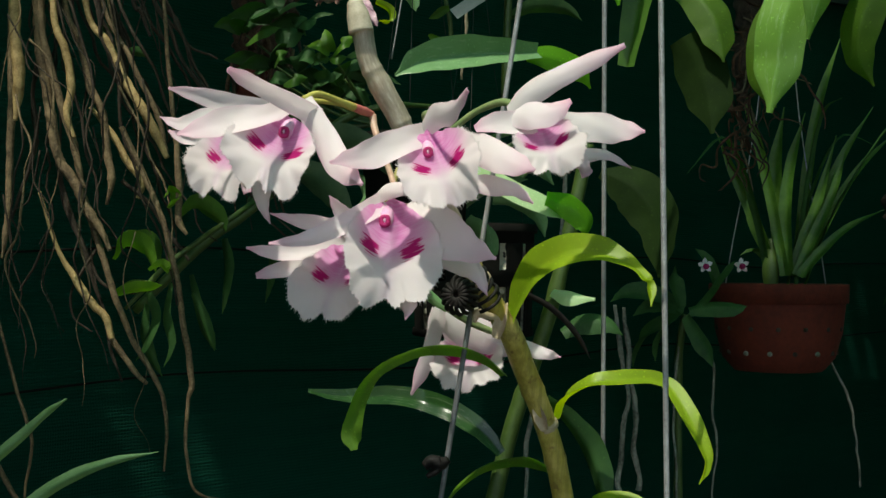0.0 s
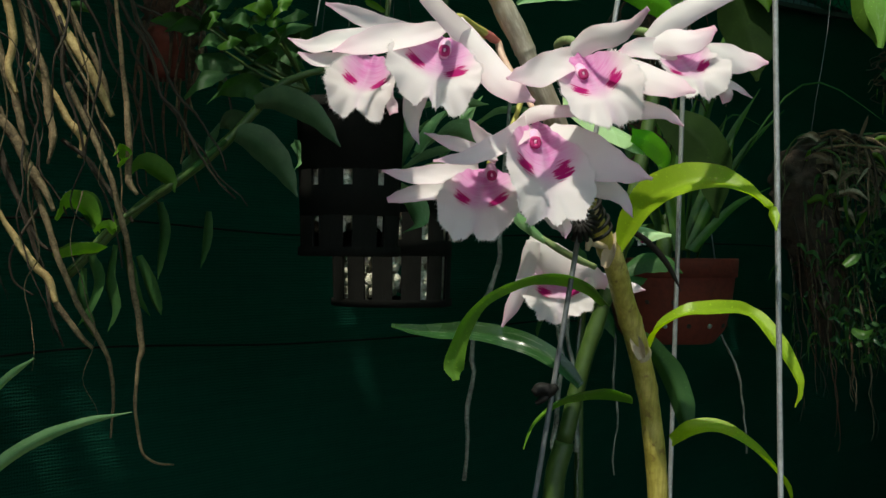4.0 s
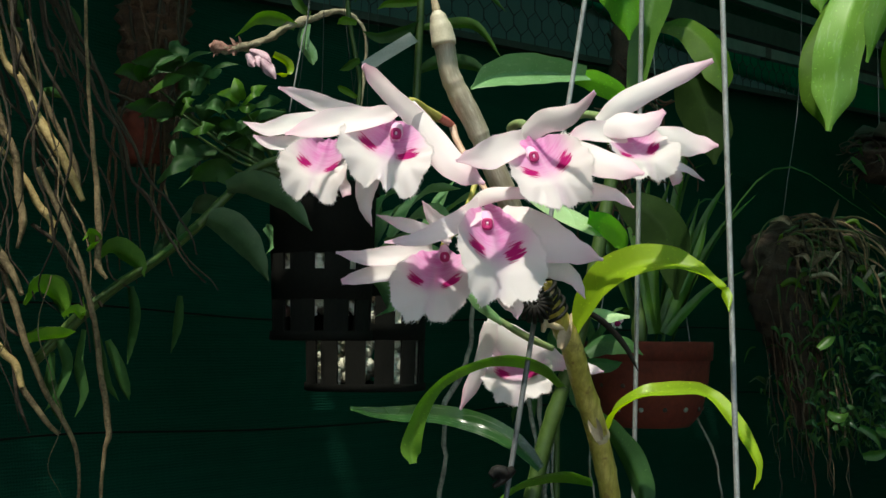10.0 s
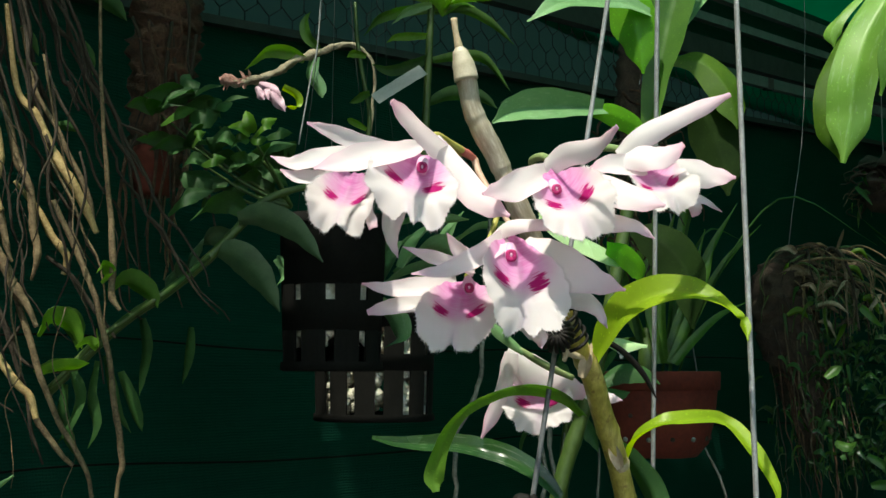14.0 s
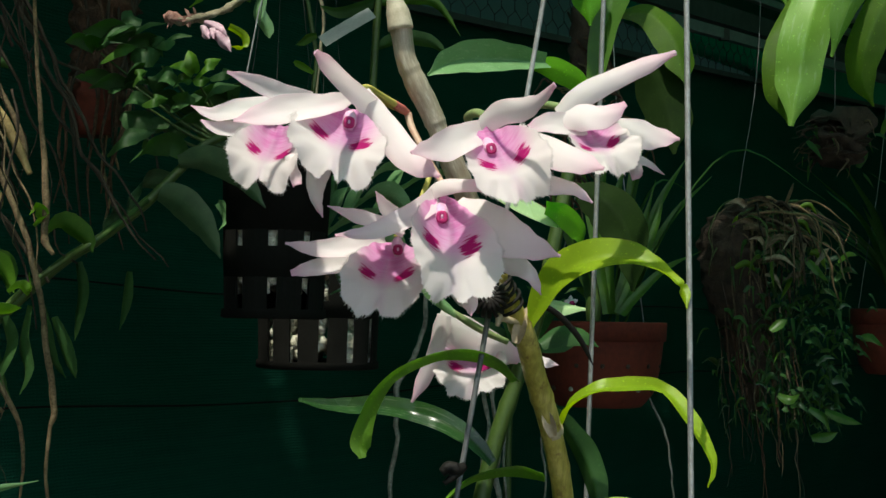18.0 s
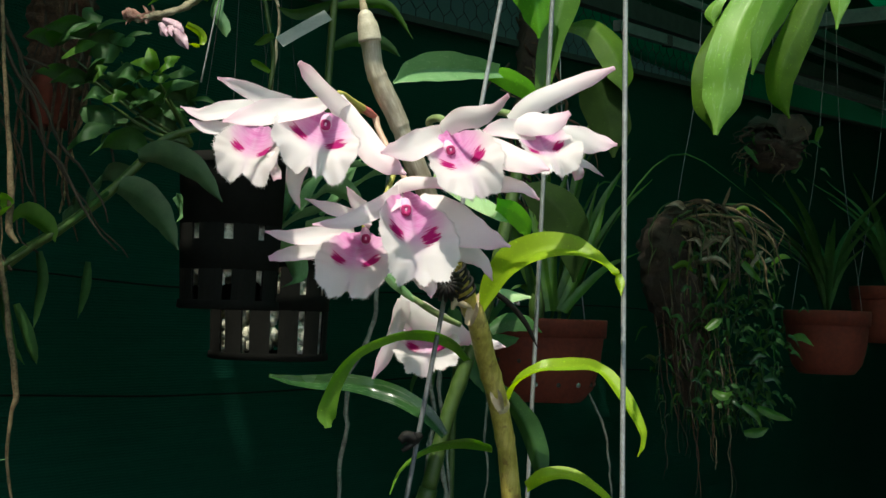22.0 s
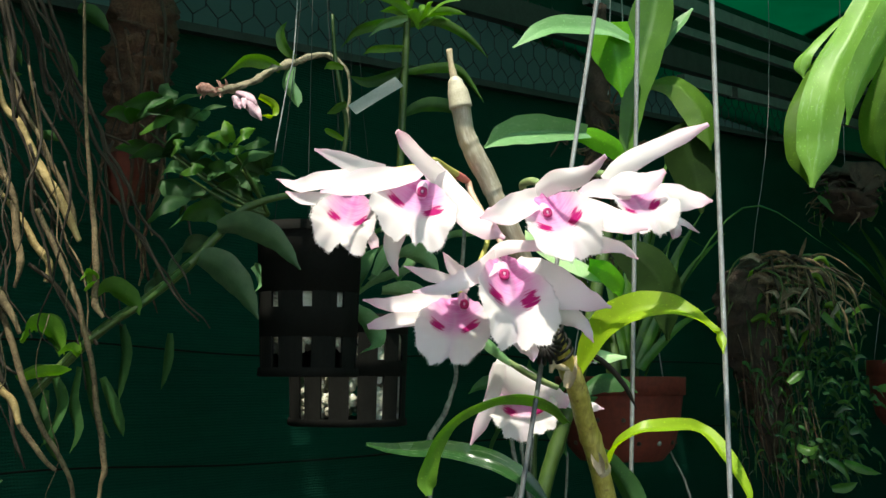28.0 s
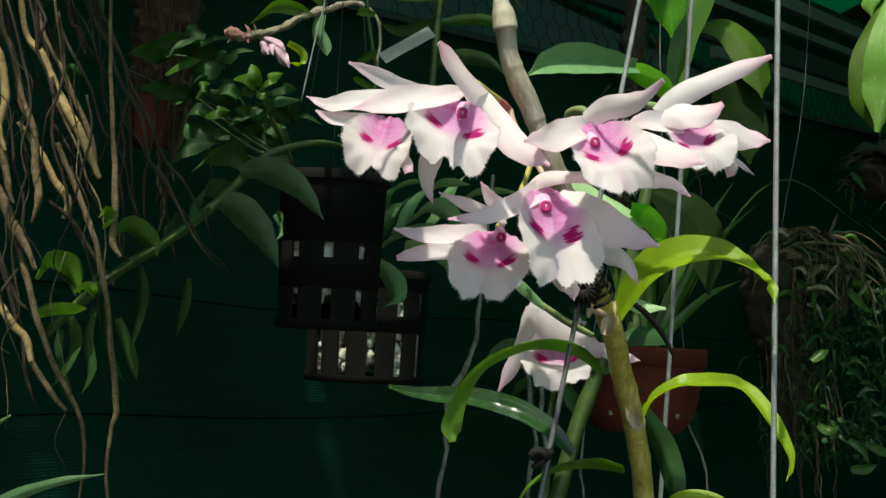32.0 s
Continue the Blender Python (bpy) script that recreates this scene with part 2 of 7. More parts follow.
def cloth_material(name, colour, light, clear=0.25):
    """Woven shade cloth: fine crossed threads, folds of slightly different green."""
    m, nt, b, out = material(name)
    co = nt.nodes.new("ShaderNodeTexCoord").outputs["Object"]
    warp = node(nt, "ShaderNodeTexWave", Scale=150.0, Distortion=0.6, Detail=1.0, Vector=co)
    weft = node(nt, "ShaderNodeTexWave", Scale=52.0, Distortion=2.5, Detail=3.0, Vector=co)
    weft.bands_direction = "Z"
    weave = maths(nt, "MULTIPLY", warp.outputs["Fac"], weft.outputs["Fac"])
    big = noise_of(nt, 2.2, 4.0)
    sep = node(nt, "ShaderNodeSeparateXYZ", Vector=co)
    long = node(nt, "ShaderNodeCombineXYZ", X=maths(nt, "MULTIPLY", sep.outputs[0], 5.0), Y=maths(nt, "MULTIPLY", sep.outputs[1], 5.0), Z=maths(nt, "MULTIPLY", sep.outputs[2], 70.0))
    crease = noise_of(nt, 1.0, 4.0, 0.6, long.outputs[0])
    fac = maths(nt, "ADD", maths(nt, "MULTIPLY", weave, 0.25), maths(nt, "ADD", maths(nt, "MULTIPLY", big, 0.4), maths(nt, "MULTIPLY", crease, 0.35)))
    col = mix(nt, fac, colour, light)
    nt.links.new(col, b.inputs["Base Color"])
    b.inputs["Roughness"].default_value = 0.7
    b.inputs["Specular IOR Level"].default_value = 0.08
    bump(nt, b, maths(nt, "ADD", weave, maths(nt, "ADD", maths(nt, "MULTIPLY", big, 2.0), maths(nt, "MULTIPLY", crease, 2.5))), 0.6, 0.005)
    let_through(nt, b, out, col, clear)
    return m


PETAL = petal_material("orchid_petal", (0.86, 0.42, 0.64), 0.62)
WITHERED = rough_material("withered_petal", (0.42, 0.20, 0.28), (0.72, 0.52, 0.60), 90.0, 0.6)
LIP = lip_material()
MAGENTA = rough_material("anther_magenta", (0.30, 0.0, 0.085), (0.44, 0.006, 0.14), 200.0, 0.65)
COLUMN = rough_material("orchid_column", (0.62, 0.28, 0.50), (0.80, 0.55, 0.70), 150.0, 0.5)
PEDICEL = rough_material("pedicel_green", (0.38, 0.36, 0.06), (0.55, 0.50, 0.14), 150.0, 0.5, 0.2, 0.0005)
PEDICEL_GREEN = rough_material("pedicel_pale_green", (0.13, 0.22, 0.08), (0.28, 0.34, 0.14), 150.0, 0.5, 0.2, 0.0005)
PEDICEL_PINK = rough_material("pedicel_rose", (0.48, 0.09, 0.10), (0.62, 0.22, 0.16), 150.0, 0.5, 0.2, 0.0005)
PEDICEL_RED = rough_material("pedicel_pink", (0.44, 0.24, 0.17), (0.62, 0.46, 0.34), 120.0, 0.5, 0.2, 0.0005)
LEAF_LIME = leaf_material("leaf_lime", (0.23, 0.355, 0.018), (0.34, 0.47, 0.032), through_it=0.55)
LEAF_FRESH = leaf_material("leaf_fresh_green", (0.09, 0.22, 0.018), (0.17, 0.33, 0.035))
# Brighter copy for leaf ends: sun shining through them put into the colour
LEAF_GLOW = leaf_material("leaf_glowing_green", (0.10, 0.29, 0.012), (0.17, 0.41, 0.022), through_it=0.6)
LEAF_PALE = leaf_material("leaf_pale_green", (0.15, 0.32, 0.045), (0.26, 0.44, 0.10), gloss=0.42, marks=0.26)
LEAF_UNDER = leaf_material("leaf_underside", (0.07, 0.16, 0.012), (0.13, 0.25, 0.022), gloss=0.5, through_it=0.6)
LEAF_MID = leaf_material("leaf_mid_green", (0.045, 0.13, 0.016), (0.095, 0.21, 0.028))
LEAF_DARK = leaf_material("leaf_dark_green", (0.025, 0.085, 0.02), (0.05, 0.14, 0.03), gloss=0.62)
LEAF_GREY = leaf_material("leaf_grey_green", (0.13, 0.28, 0.10), (0.21, 0.38, 0.18), gloss=0.32, through_it=0.2, marks=0.22)
# Base colour raised to carry the sun's sheen on waxy leaves
LEAF_SHEEN = leaf_material("leaf_pale_sheen", (0.40, 0.58, 0.32), (0.50, 0.66, 0.42), gloss=0.3, through_it=0.25, marks=0.10)
LEAF_DUSK = leaf_material("leaf_dusky_green", (0.045, 0.10, 0.042), (0.085, 0.16, 0.070), gloss=0.4, through_it=0.2)
# Glossy green, darkened further for the shade the level leaf lies in
LEAF_GLOSSY = leaf_material("leaf_glossy_green", (0.016, 0.052, 0.013), (0.036, 0.098, 0.023), gloss=0.28, through_it=0.15, marks=0.10)
# Near-black olive: shade from the leaves above put into the colour
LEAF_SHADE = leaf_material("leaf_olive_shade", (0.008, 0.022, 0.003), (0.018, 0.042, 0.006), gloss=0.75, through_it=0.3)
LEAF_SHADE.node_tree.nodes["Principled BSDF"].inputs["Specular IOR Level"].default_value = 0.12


def cane_material():
    """Olive skin with fine ridges along the cane, brown scars and yellowed patches."""
    m, nt, b, out = material("cane_olive")
    co = nt.nodes.new("ShaderNodeTexCoord").outputs["Object"]
    turn = node(nt, "ShaderNodeMapping", Vector=co)
    turn.inputs["Rotation"].default_value = (radians(-14), radians(24), 0)
    turn.inputs["Scale"].default_value = (560.0, 560.0, 16.0)
    ridge = noise_of(nt, 1.0, 3.0, 0.6, turn.outputs[0])
    patch = noise_of(nt, 62.0, 4.0, 0.6)
    scar = noise_of(nt, 210.0, 2.0)
    base = ramp(nt, patch, [(0.34, (0.26, 0.22, 0.030)), (0.50, (0.44, 0.36, 0.070)), (0.68, (0.62, 0.50, 0.16))])
    base = mix(nt, maths(nt, "MULTIPLY", ramp(nt, ridge, [(0.40, (1, 1, 1)), (0.58, (0, 0, 0))]), 0.45), base, (0.20, 0.155, 0.030))
    base = mix(nt, maths(nt, "MULTIPLY", ramp(nt, scar, [(0.60, (0, 0, 0)), (0.70, (1, 1, 1))]), 0.6), base, (0.14, 0.065, 0.02))
    nt.links.new(base, b.inputs["Base Color"])
    b.inputs["Roughness"].default_value = 0.48
    bump(nt, b, maths(nt, "ADD", ridge, maths(nt, "MULTIPLY", patch, 0.6)), 0.5, 0.0008)
    return m


CANE_GREEN = cane_material()
# Second cane's green darkened to carry its shade; other dim stems share it
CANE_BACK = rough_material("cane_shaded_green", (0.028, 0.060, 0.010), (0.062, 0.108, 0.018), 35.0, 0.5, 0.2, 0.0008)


def sheath_material():
    """Papery dry sheath: fine pale fibres lengthwise, brown joints, slightly shiny."""
    m, nt, b, out = material("dry_sheath")
    u, v = uv_of(nt)
    fibre = node(nt, "ShaderNodeTexNoise", Scale=1.0, Detail=4.0, Roughness=0.7)
    vec = node(nt, "ShaderNodeCombineXYZ", X=maths(nt, "MULTIPLY", u, 17.0), Y=maths(nt, "MULTIPLY", v, 9.0))
    nt.links.new(vec.outputs[0], fibre.inputs["Vector"])
    patch = noise_of(nt, 90.0, 4.0)
    col = ramp(nt, fibre.outputs["Fac"], [(0.34, (0.46, 0.385, 0.28)), (0.52, (0.60, 0.53, 0.41)), (0.66, (0.82, 0.78, 0.67))])
    col = mix(nt, maths(nt, "MULTIPLY", patch, 0.45), col, (0.48, 0.39, 0.27))
    nt.links.new(col, b.inputs["Base Color"])
    b.inputs["Roughness"].default_value = 0.36
    bump(nt, b, fibre.outputs["Fac"], 0.45, 0.0006)
    let_through(nt, b, out, col, 0.35)
    return m


SHEATH = sheath_material()
HUSK = rough_material("dry_husk", (0.34, 0.25, 0.15), (0.54, 0.44, 0.29), 60.0, 0.7, 0.4, 0.001)
HUSK_RED = rough_material("withered_sheath", (0.16, 0.055, 0.04), (0.46, 0.27, 0.22), 120.0, 0.8, 0.6, 0.002)
HUSK_DARK = rough_material("grey_dry_cane", (0.08, 0.06, 0.035), (0.48, 0.42, 0.28), 60.0, 0.7, 0.6, 0.002)
CANE_CONE = rough_material("dry_cone", (0.42, 0.365, 0.26), (0.62, 0.56, 0.44), 120.0, 0.5, 0.3, 0.0008)
# Darker copy of the wire: the flowers' shade put into the colour
WIRE_DIM = rough_material("dim_grey_wire", (0.10, 0.105, 0.11), (0.20, 0.21, 0.21), 120.0, 0.6, 0.4, 0.0006, 0.3)
WIRE = rough_material("galvanised_wire", (0.22, 0.22, 0.22), (0.46, 0.47, 0.47), 120.0, 0.5, 0.4, 0.0006, 0.35)
POT_BLACK = rough_material("matt_black_pot", (0.0055, 0.0055, 0.0046), (0.0105, 0.0100, 0.0085), 30.0, 0.9, 0.2, 0.001)
POT_BLACK.node_tree.nodes["Principled BSDF"].inputs["Specular IOR Level"].default_value = 0.12
# Assumed filling, made pale to stand for sunlight in the pots' slots
PUMICE = rough_material("pale_pumice", (0.62, 0.58, 0.44), (0.84, 0.81, 0.68), 40.0, 0.9, 0.8, 0.006)
BLACK = rough_material("black_plastic", (0.004, 0.004, 0.004), (0.016, 0.014, 0.012), 40.0, 0.68, 0.2, 0.001)
BLACK.node_tree.nodes["Principled BSDF"].inputs["Specular IOR Level"].default_value = 0.2
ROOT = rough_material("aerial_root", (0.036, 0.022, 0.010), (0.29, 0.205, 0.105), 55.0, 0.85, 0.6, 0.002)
ROOT_DARK = rough_material("dark_root", (0.014, 0.010, 0.006), (0.050, 0.035, 0.020), 45.0, 0.9, 0.6, 0.002)
ROOT_GREY = rough_material("grey_root", (0.030, 0.032, 0.024), (0.30, 0.30, 0.25), 30.0, 0.85, 0.6, 0.002)
# Golden copy of the root: the sun it catches put into the colour
ROOT_SUNLIT = rough_material("sunlit_golden_root", (0.16, 0.10, 0.03), (0.56, 0.40, 0.17), 60.0, 0.7, 0.5, 0.001)
TERRACOTTA = rough_material("terracotta", (0.070, 0.0075, 0.0022), (0.150, 0.020, 0.006), 12.0, 0.85, 0.4, 0.002)
BARK = rough_material("fern_fibre", (0.025, 0.012, 0.006), (0.14, 0.068, 0.036), 25.0, 0.95, 0.9, 0.008)
MOSS = rough_material("dry_moss", (0.05, 0.04, 0.025), (0.22, 0.17, 0.10), 22.0, 0.95, 0.9, 0.01)
SOIL = rough_material("potting_bark", (0.02, 0.014, 0.01), (0.09, 0.06, 0.04), 40.0, 0.95, 0.8, 0.01)
# Shadow on the rail put into a dark steel; netting and beam share it
STEEL_DARK = rough_material("dark_steel", (0.015, 0.02, 0.018), (0.04, 0.05, 0.046), 18.0, 0.7, 0.2, 0.001, 0.2)
STEEL = rough_material("galvanised_steel", (0.10, 0.125, 0.125), (0.19, 0.215, 0.215), 18.0, 0.55, 0.2, 0.001, 0.3)
TAG = rough_material("plastic_tag", (0.22, 0.245, 0.23), (0.32, 0.34, 0.325), 30.0, 0.5, 0.05, 0.0005)
CLOTH = cloth_material("shade_cloth", (0.002, 0.026, 0.016), (0.009, 0.098, 0.060))
# Far roof's own teal, its sunlit glow set apart from the main roof
CLOTH_FAR_ROOF = cloth_material("far_roof_cloth", (0.006, 0.11, 0.060), (0.020, 0.26, 0.160), 0.8)
CLOTH_ROOF = cloth_material("roof_cloth", (0.022, 0.10, 0.062), (0.038, 0.15, 0.095), 0.8)
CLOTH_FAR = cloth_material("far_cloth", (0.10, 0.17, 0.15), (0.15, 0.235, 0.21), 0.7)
GROUND = rough_material("bounce_earth", (0.17, 0.135, 0.095), (0.31, 0.26, 0.19), 6.0, 0.95, 0.6, 0.01)

# Shapes
BASE = {}


def thing(name, base, label, category, group="", kind=""):
    ob = new(name)
    ob.empty_display_size = 0.02
    ob.location = base
    BASE[ob.name] = Vector(base)
    return tagged(ob, label, category, group, kind)


def part(name, data, mat, parent=None, label=""):
    """Links vertices, faces and uv as one mesh object under a thing or a part."""
    verts, faces, uvs = data
    off = BASE[parent.name] if parent else Vector()
    me = bpy.data.meshes.new(name)
    me.from_pydata([Vector(v) - off for v in verts], [], faces)
    if uvs:
        layer = me.uv_layers.new(name="UVMap")
        layer.data.foreach_set("uv", [c for f in me.polygons for i in f.vertices for c in uvs[i]])
    me.polygons.foreach_set("use_smooth", [True] * len(me.polygons))
    me.materials.append(mat)
    ob = new(name, me)
    if parent:
        ob.parent = parent
        BASE[ob.name] = off
    else:
        BASE[ob.name] = Vector()
    return tagged(ob, label)


def curve(points, n):
    """Points evenly along a smooth line through the given ones."""
    p = [Vector(q) for q in points]
    if len(p) == 2:
        return [p[0].lerp(p[1], i / n) for i in range(n + 1)]
    p = [2 * p[0] - p[1]] + p + [2 * p[-1] - p[-2]]
    out = []
    spans = len(p) - 3
    for i in range(n + 1):
        s = min(i / n * spans, spans - 1e-6)
        k, f = int(s), s - int(s)
        a, b, c, d = p[k : k + 4]
        out.append(0.5 * (2 * b + (c - a) * f + (2 * a - 5 * b + 4 * c - d) * f * f + (3 * b - a - 3 * c + d) * f ** 3))
    return out


def along(values, s):
    """A value between those of a short list, s from 0 to 1."""
    if len(values) == 1:
        return values[0]
    k = min(int(s * (len(values) - 1)), len(values) - 2)
    f = s * (len(values) - 1) - k
    f = f * f * (3 - 2 * f)
    return values[k] * (1 - f) + values[k + 1] * f


def tube(points, radii, n=24, sides=10, rough=0.0, seed=0, rings=(), wiggle=0.0):
    """A round stem along a line, closed at both ends; rings: (s, width, swell)."""
    line = curve(points, n)
    if wiggle:
        line = [c + wiggle * (i / n) * Vector(noise.noise_vector(c * 26 + Vector((seed, 0, 0)))) for i, c in enumerate(line)]
    verts, faces, uvs = [], [], []
    ref = Vector((0.31, -0.9, 0.2)).normalized()
    for i, c in enumerate(line):
        t = (line[min(i + 1, n)] - line[max(i - 1, 0)]).normalized()
        a = t.cross(ref).normalized()
        b = a.cross(t)
        r = along(radii, i / n)
        for at, wide, swell in rings:
            r *= 1 + swell * math.exp(-(((i / n - at) / wide) ** 2))
        for j in range(sides):
            w = 2 * math.pi * j / sides
            k = r * (1 + rough * noise.noise((c * 90) + Vector((math.cos(w) * 2 + seed, math.sin(w) * 2, seed))))
            verts.append(c + (a * math.cos(w) + b * math.sin(w)) * k)
            uvs.append((j / sides, i / n))
    for i in range(n):
        for j in range(sides):
            k = (j + 1) % sides
            faces.append((i * sides + j, i * sides + k, (i + 1) * sides + k, (i + 1) * sides + j))
    faces.append(tuple(range(sides - 1, -1, -1)))
    faces.append(tuple(n * sides + j for j in range(sides)))
    return verts, faces, uvs


LEAF = [0.55, 0.85, 1.0, 0.9, 0.55, 0.05]
STRAP = [0.8, 0.95, 1.0, 0.95, 0.75, 0.1]
TEPAL = [0.45, 0.8, 1.0, 0.92, 0.6, 0.06]


def blade(points, width, side, fold=0.25, cup=0.0, profile=LEAF, n=18, m=8, thick=0.0006, wave=0.0, waves=3, twist=(0.0,), seed=0.0):
    """A leaf or petal with two faces and a rim: a line of given width, folded along its middle, cupped, with waved margins."""
    line = curve(points, n)
    side = Vector(side)
    top, low, uvs = [], [], []
    for i, c in enumerate(line):
        s = i / n
        t = (line[min(i + 1, n)] - line[max(i - 1, 0)]).normalized()
        a = (side - t * t.dot(side)).normalized()
        a = Matrix.Rotation(radians(along(list(twist), s)), 3, t) @ a
        up = a.cross(t)
        w = width * 0.5 * along(profile, s)
        for j in range(m + 1):
            x = 2 * j / m - 1
            h = fold * abs(x) * w + cup * x * x * w
            h += wave * w * abs(x) ** 2 * math.sin(waves * 2 * math.pi * s + 2.1 * x + seed)
            h += 0.05 * w * noise.noise(c * 130 + Vector((x, seed, 0)))
            p = c + a * (x * w) + up * h
            edge = thick * (0.5 - 0.42 * abs(x) ** 4)
            top.append(p + up * edge)
            low.append(p - up * edge)
            uvs.append((j / m, s))
    k = len(top)
    faces = []
    for i in range(n):
        for j in range(m):
            q = (i * (m + 1) + j, i * (m + 1) + j + 1, (i + 1) * (m + 1) + j + 1, (i + 1) * (m + 1) + j)
            faces.append(q)
            faces.append(tuple(k + v for v in reversed(q)))
    rim = [j for j in range(m + 1)] + [i * (m + 1) + m for i in range(1, n + 1)]
    rim += [n * (m + 1) + j for j in range(m - 1, -1, -1)] + [i * (m + 1) for i in range(n - 1, 0, -1)]
    verts, uvs = top + low, uvs + uvs
    # the rim has points of its own, so that the faces stay flat right up to a thin edge
    for a in rim:
        verts += [top[a], low[a]]
        uvs += [uvs[a], uvs[a]]
    for i in range(len(rim)):
        a, b = 2 * k + 2 * i, 2 * k + 2 * ((i + 1) % len(rim))
        faces.append((b, a, a + 1, b + 1))
    return verts, faces, uvs


def box(lo, hi):
    (a, b, c), (d, e, f) = lo, hi
    verts = [(a, b, c), (d, b, c), (d, e, c), (a, e, c), (a, b, f), (d, b, f), (d, e, f), (a, e, f)]
    return verts, [(3, 2, 1, 0), (4, 5, 6, 7), (0, 1, 5, 4), (1, 2, 6, 5), (2, 3, 7, 6), (3, 0, 4, 7)], []


def beam(p, q, wide, high, up=(0, 0, 1)):
    """A bar of square section from p to q."""
    p, q = Vector(p), Vector(q)
    t = (q - p).normalized()
    a = t.cross(Vector(up)).normalized()
    b = a.cross(t)
    verts = [c + a * (i * wide / 2) + b * (j * high / 2) for c in (p, q) for i, j in ((-1, -1), (1, -1), (1, 1), (-1, 1))]
    return verts, [(3, 2, 1, 0), (4, 5, 6, 7), (0, 1, 5, 4), (1, 2, 6, 5), (2, 3, 7, 6), (3, 0, 4, 7)], []


def flat(ob):
    ob.data.polygons.foreach_set("use_smooth", [False] * len(ob.data.polygons))
    return ob


def lathe(profile, centre, n=40, lean=(0, 0)):
    """A turned shape from (radius, height) pairs round an upright axis."""
    c = Vector(centre)
    verts, faces, uvs = [], [], []
    for i, (r, h) in enumerate(profile):
        for j in range(n):
            w = 2 * math.pi * j / n
            verts.append(c + Vector((r * math.cos(w) + lean[0] * h, r * math.sin(w) + lean[1] * h, h)))
            uvs.append((j / n, i / len(profile)))
    for i in range(len(profile) - 1):
        for j in range(n):
            k = (j + 1) % n
            faces.append((i * n + j, i * n + k, (i + 1) * n + k, (i + 1) * n + j))
    return verts, faces, uvs


def lip_shape(base, right, down, out, width, length, depth, seed=0.0, ruffle=1.0, roll=0.15):
    """The orchid's lip: a scoop that opens from its base, sides curled forward, with a ruffled and finely fringed rim."""
    o = Vector(base)
    ex, ed = Vector(right).normalized(), Vector(down).normalized()
    eo = ex.cross(ed).normalized()
    if eo.dot(Vector(out)) < 0:
        eo = -eo
    nu, nv = 190, 20
    rows = []
    for sheet in (0, 1):
        for i in range(nv + 1):
            r = i / nv
            for j in range(nu):
                w = 2 * math.pi * j / nu
                # outline: narrow at the base, broad below, with a small point at the bottom
                bx, by = math.sin(w), -math.cos(w)
                low = max(0.0, by)
                reach = 1.0 + (0.05 + 0.10 * low) * noise.noise(Vector((4.6 * bx + seed, 4.6 * by, seed)))
                reach *= 1 + 0.40 * abs(bx) * low - 0.06 * low ** 3 - 0.18 * max(0.0, -by) ** 2
                if i == nv:
                    reach *= 1 + (0.003 + 0.012 * random.Random(j * 7 + int(seed * 10)).random()) * (1 if j % 2 else -1) * (0.3 + 0.7 * max(0.0, by + 0.6))
                x, y = bx * r * reach, 0.5 + 0.52 * by * r * reach
                x *= 1 - 0.55 * max(0.0, 0.42 - y)
                side = abs(x)
                flare = min(1.0, max(0.0, (y - 0.42) / 0.38))
                flare = flare * flare * (3 - 2 * flare)
                h = depth * (0.85 * side ** 1.8 * (1 - 0.35 * flare) + 0.50 * flare + 0.6 * max(0.0, 0.25 - y) + 0.16 * math.exp(-((x / 0.13) ** 2)) * (1 - flare))
                rim = max(0.0, r - 0.62) / 0.38
                h -= roll * depth * 3.6 * max(0.0, y - 0.74) ** 1.5
                h += ruffle * depth * 0.20 * rim ** 1.5 * math.sin(5 * w + seed * 5) * (0.4 + low)
                h += ruffle * depth * 0.05 * rim * math.sin(17 * w + seed * 3)
                p = o + ex * (x * width * 0.5) + ed * (y * length) + eo * (h - sheet * 0.0006 * (1 - rim))
                rows.append((p, ((x + 1) / 2, y)))
    verts, uvs = [r[0] for r in rows], [r[1] for r in rows]
    k = (nv + 1) * nu
    faces = []
    for i in range(nv):
        for j in range(nu):
            q = (i * nu + j, i * nu + (j + 1) % nu, (i + 1) * nu + (j + 1) % nu, (i + 1) * nu + j)
            faces.append(q)
            faces.append(tuple(k + v for v in reversed(q)))
    return verts, faces, uvs


def fringe_of(lip, seed):
    """Fine hairs round the lower rim of a lip."""
    r = random.Random(seed)
    nu, nv = 190, 20
    verts, faces = [], []
    pts = lip[0]
    for j in range(nu):
        w = 2 * math.pi * j / nu
        if -math.cos(w) < -0.55:
            continue
        p, q = pts[nv * nu + j], pts[(nv - 1) * nu + j]
        out = (p - q).normalized()
        side = (pts[nv * nu + (j + 1) % nu] - p).normalized() * 0.00022
        for k in range(3):
            o = (out + Vector((r.uniform(-0.5, 0.5), r.uniform(-0.5, 0.5), r.uniform(-0.5, 0.5)))).normalized()
            b = p + side * r.uniform(-2, 2) - out * 0.0003
            n = side.cross(o).normalized() * 0.00012
            i = len(verts)
            verts += [b - side * 0.7, b + side * 0.7, b + n, b + o * r.uniform(0.0006, 0.0019)]
            faces += [(i, i + 1, i + 3), (i + 1, i + 2, i + 3), (i + 2, i, i + 3)]
    return verts, faces, [(0.5, 0.0)] * len(verts)


# Large structure: the shade house
WALL_AT, WALL_DIR = Vector((-0.5, 2.35, 0)), Vector((0.7071, 0.7071, 0))
WALL_OUT = Vector((0.7071, -0.7071, 0))


def on_wall(s, off, z):
    return WALL_AT + WALL_DIR * s + WALL_OUT * off + Vector((0, 0, z))


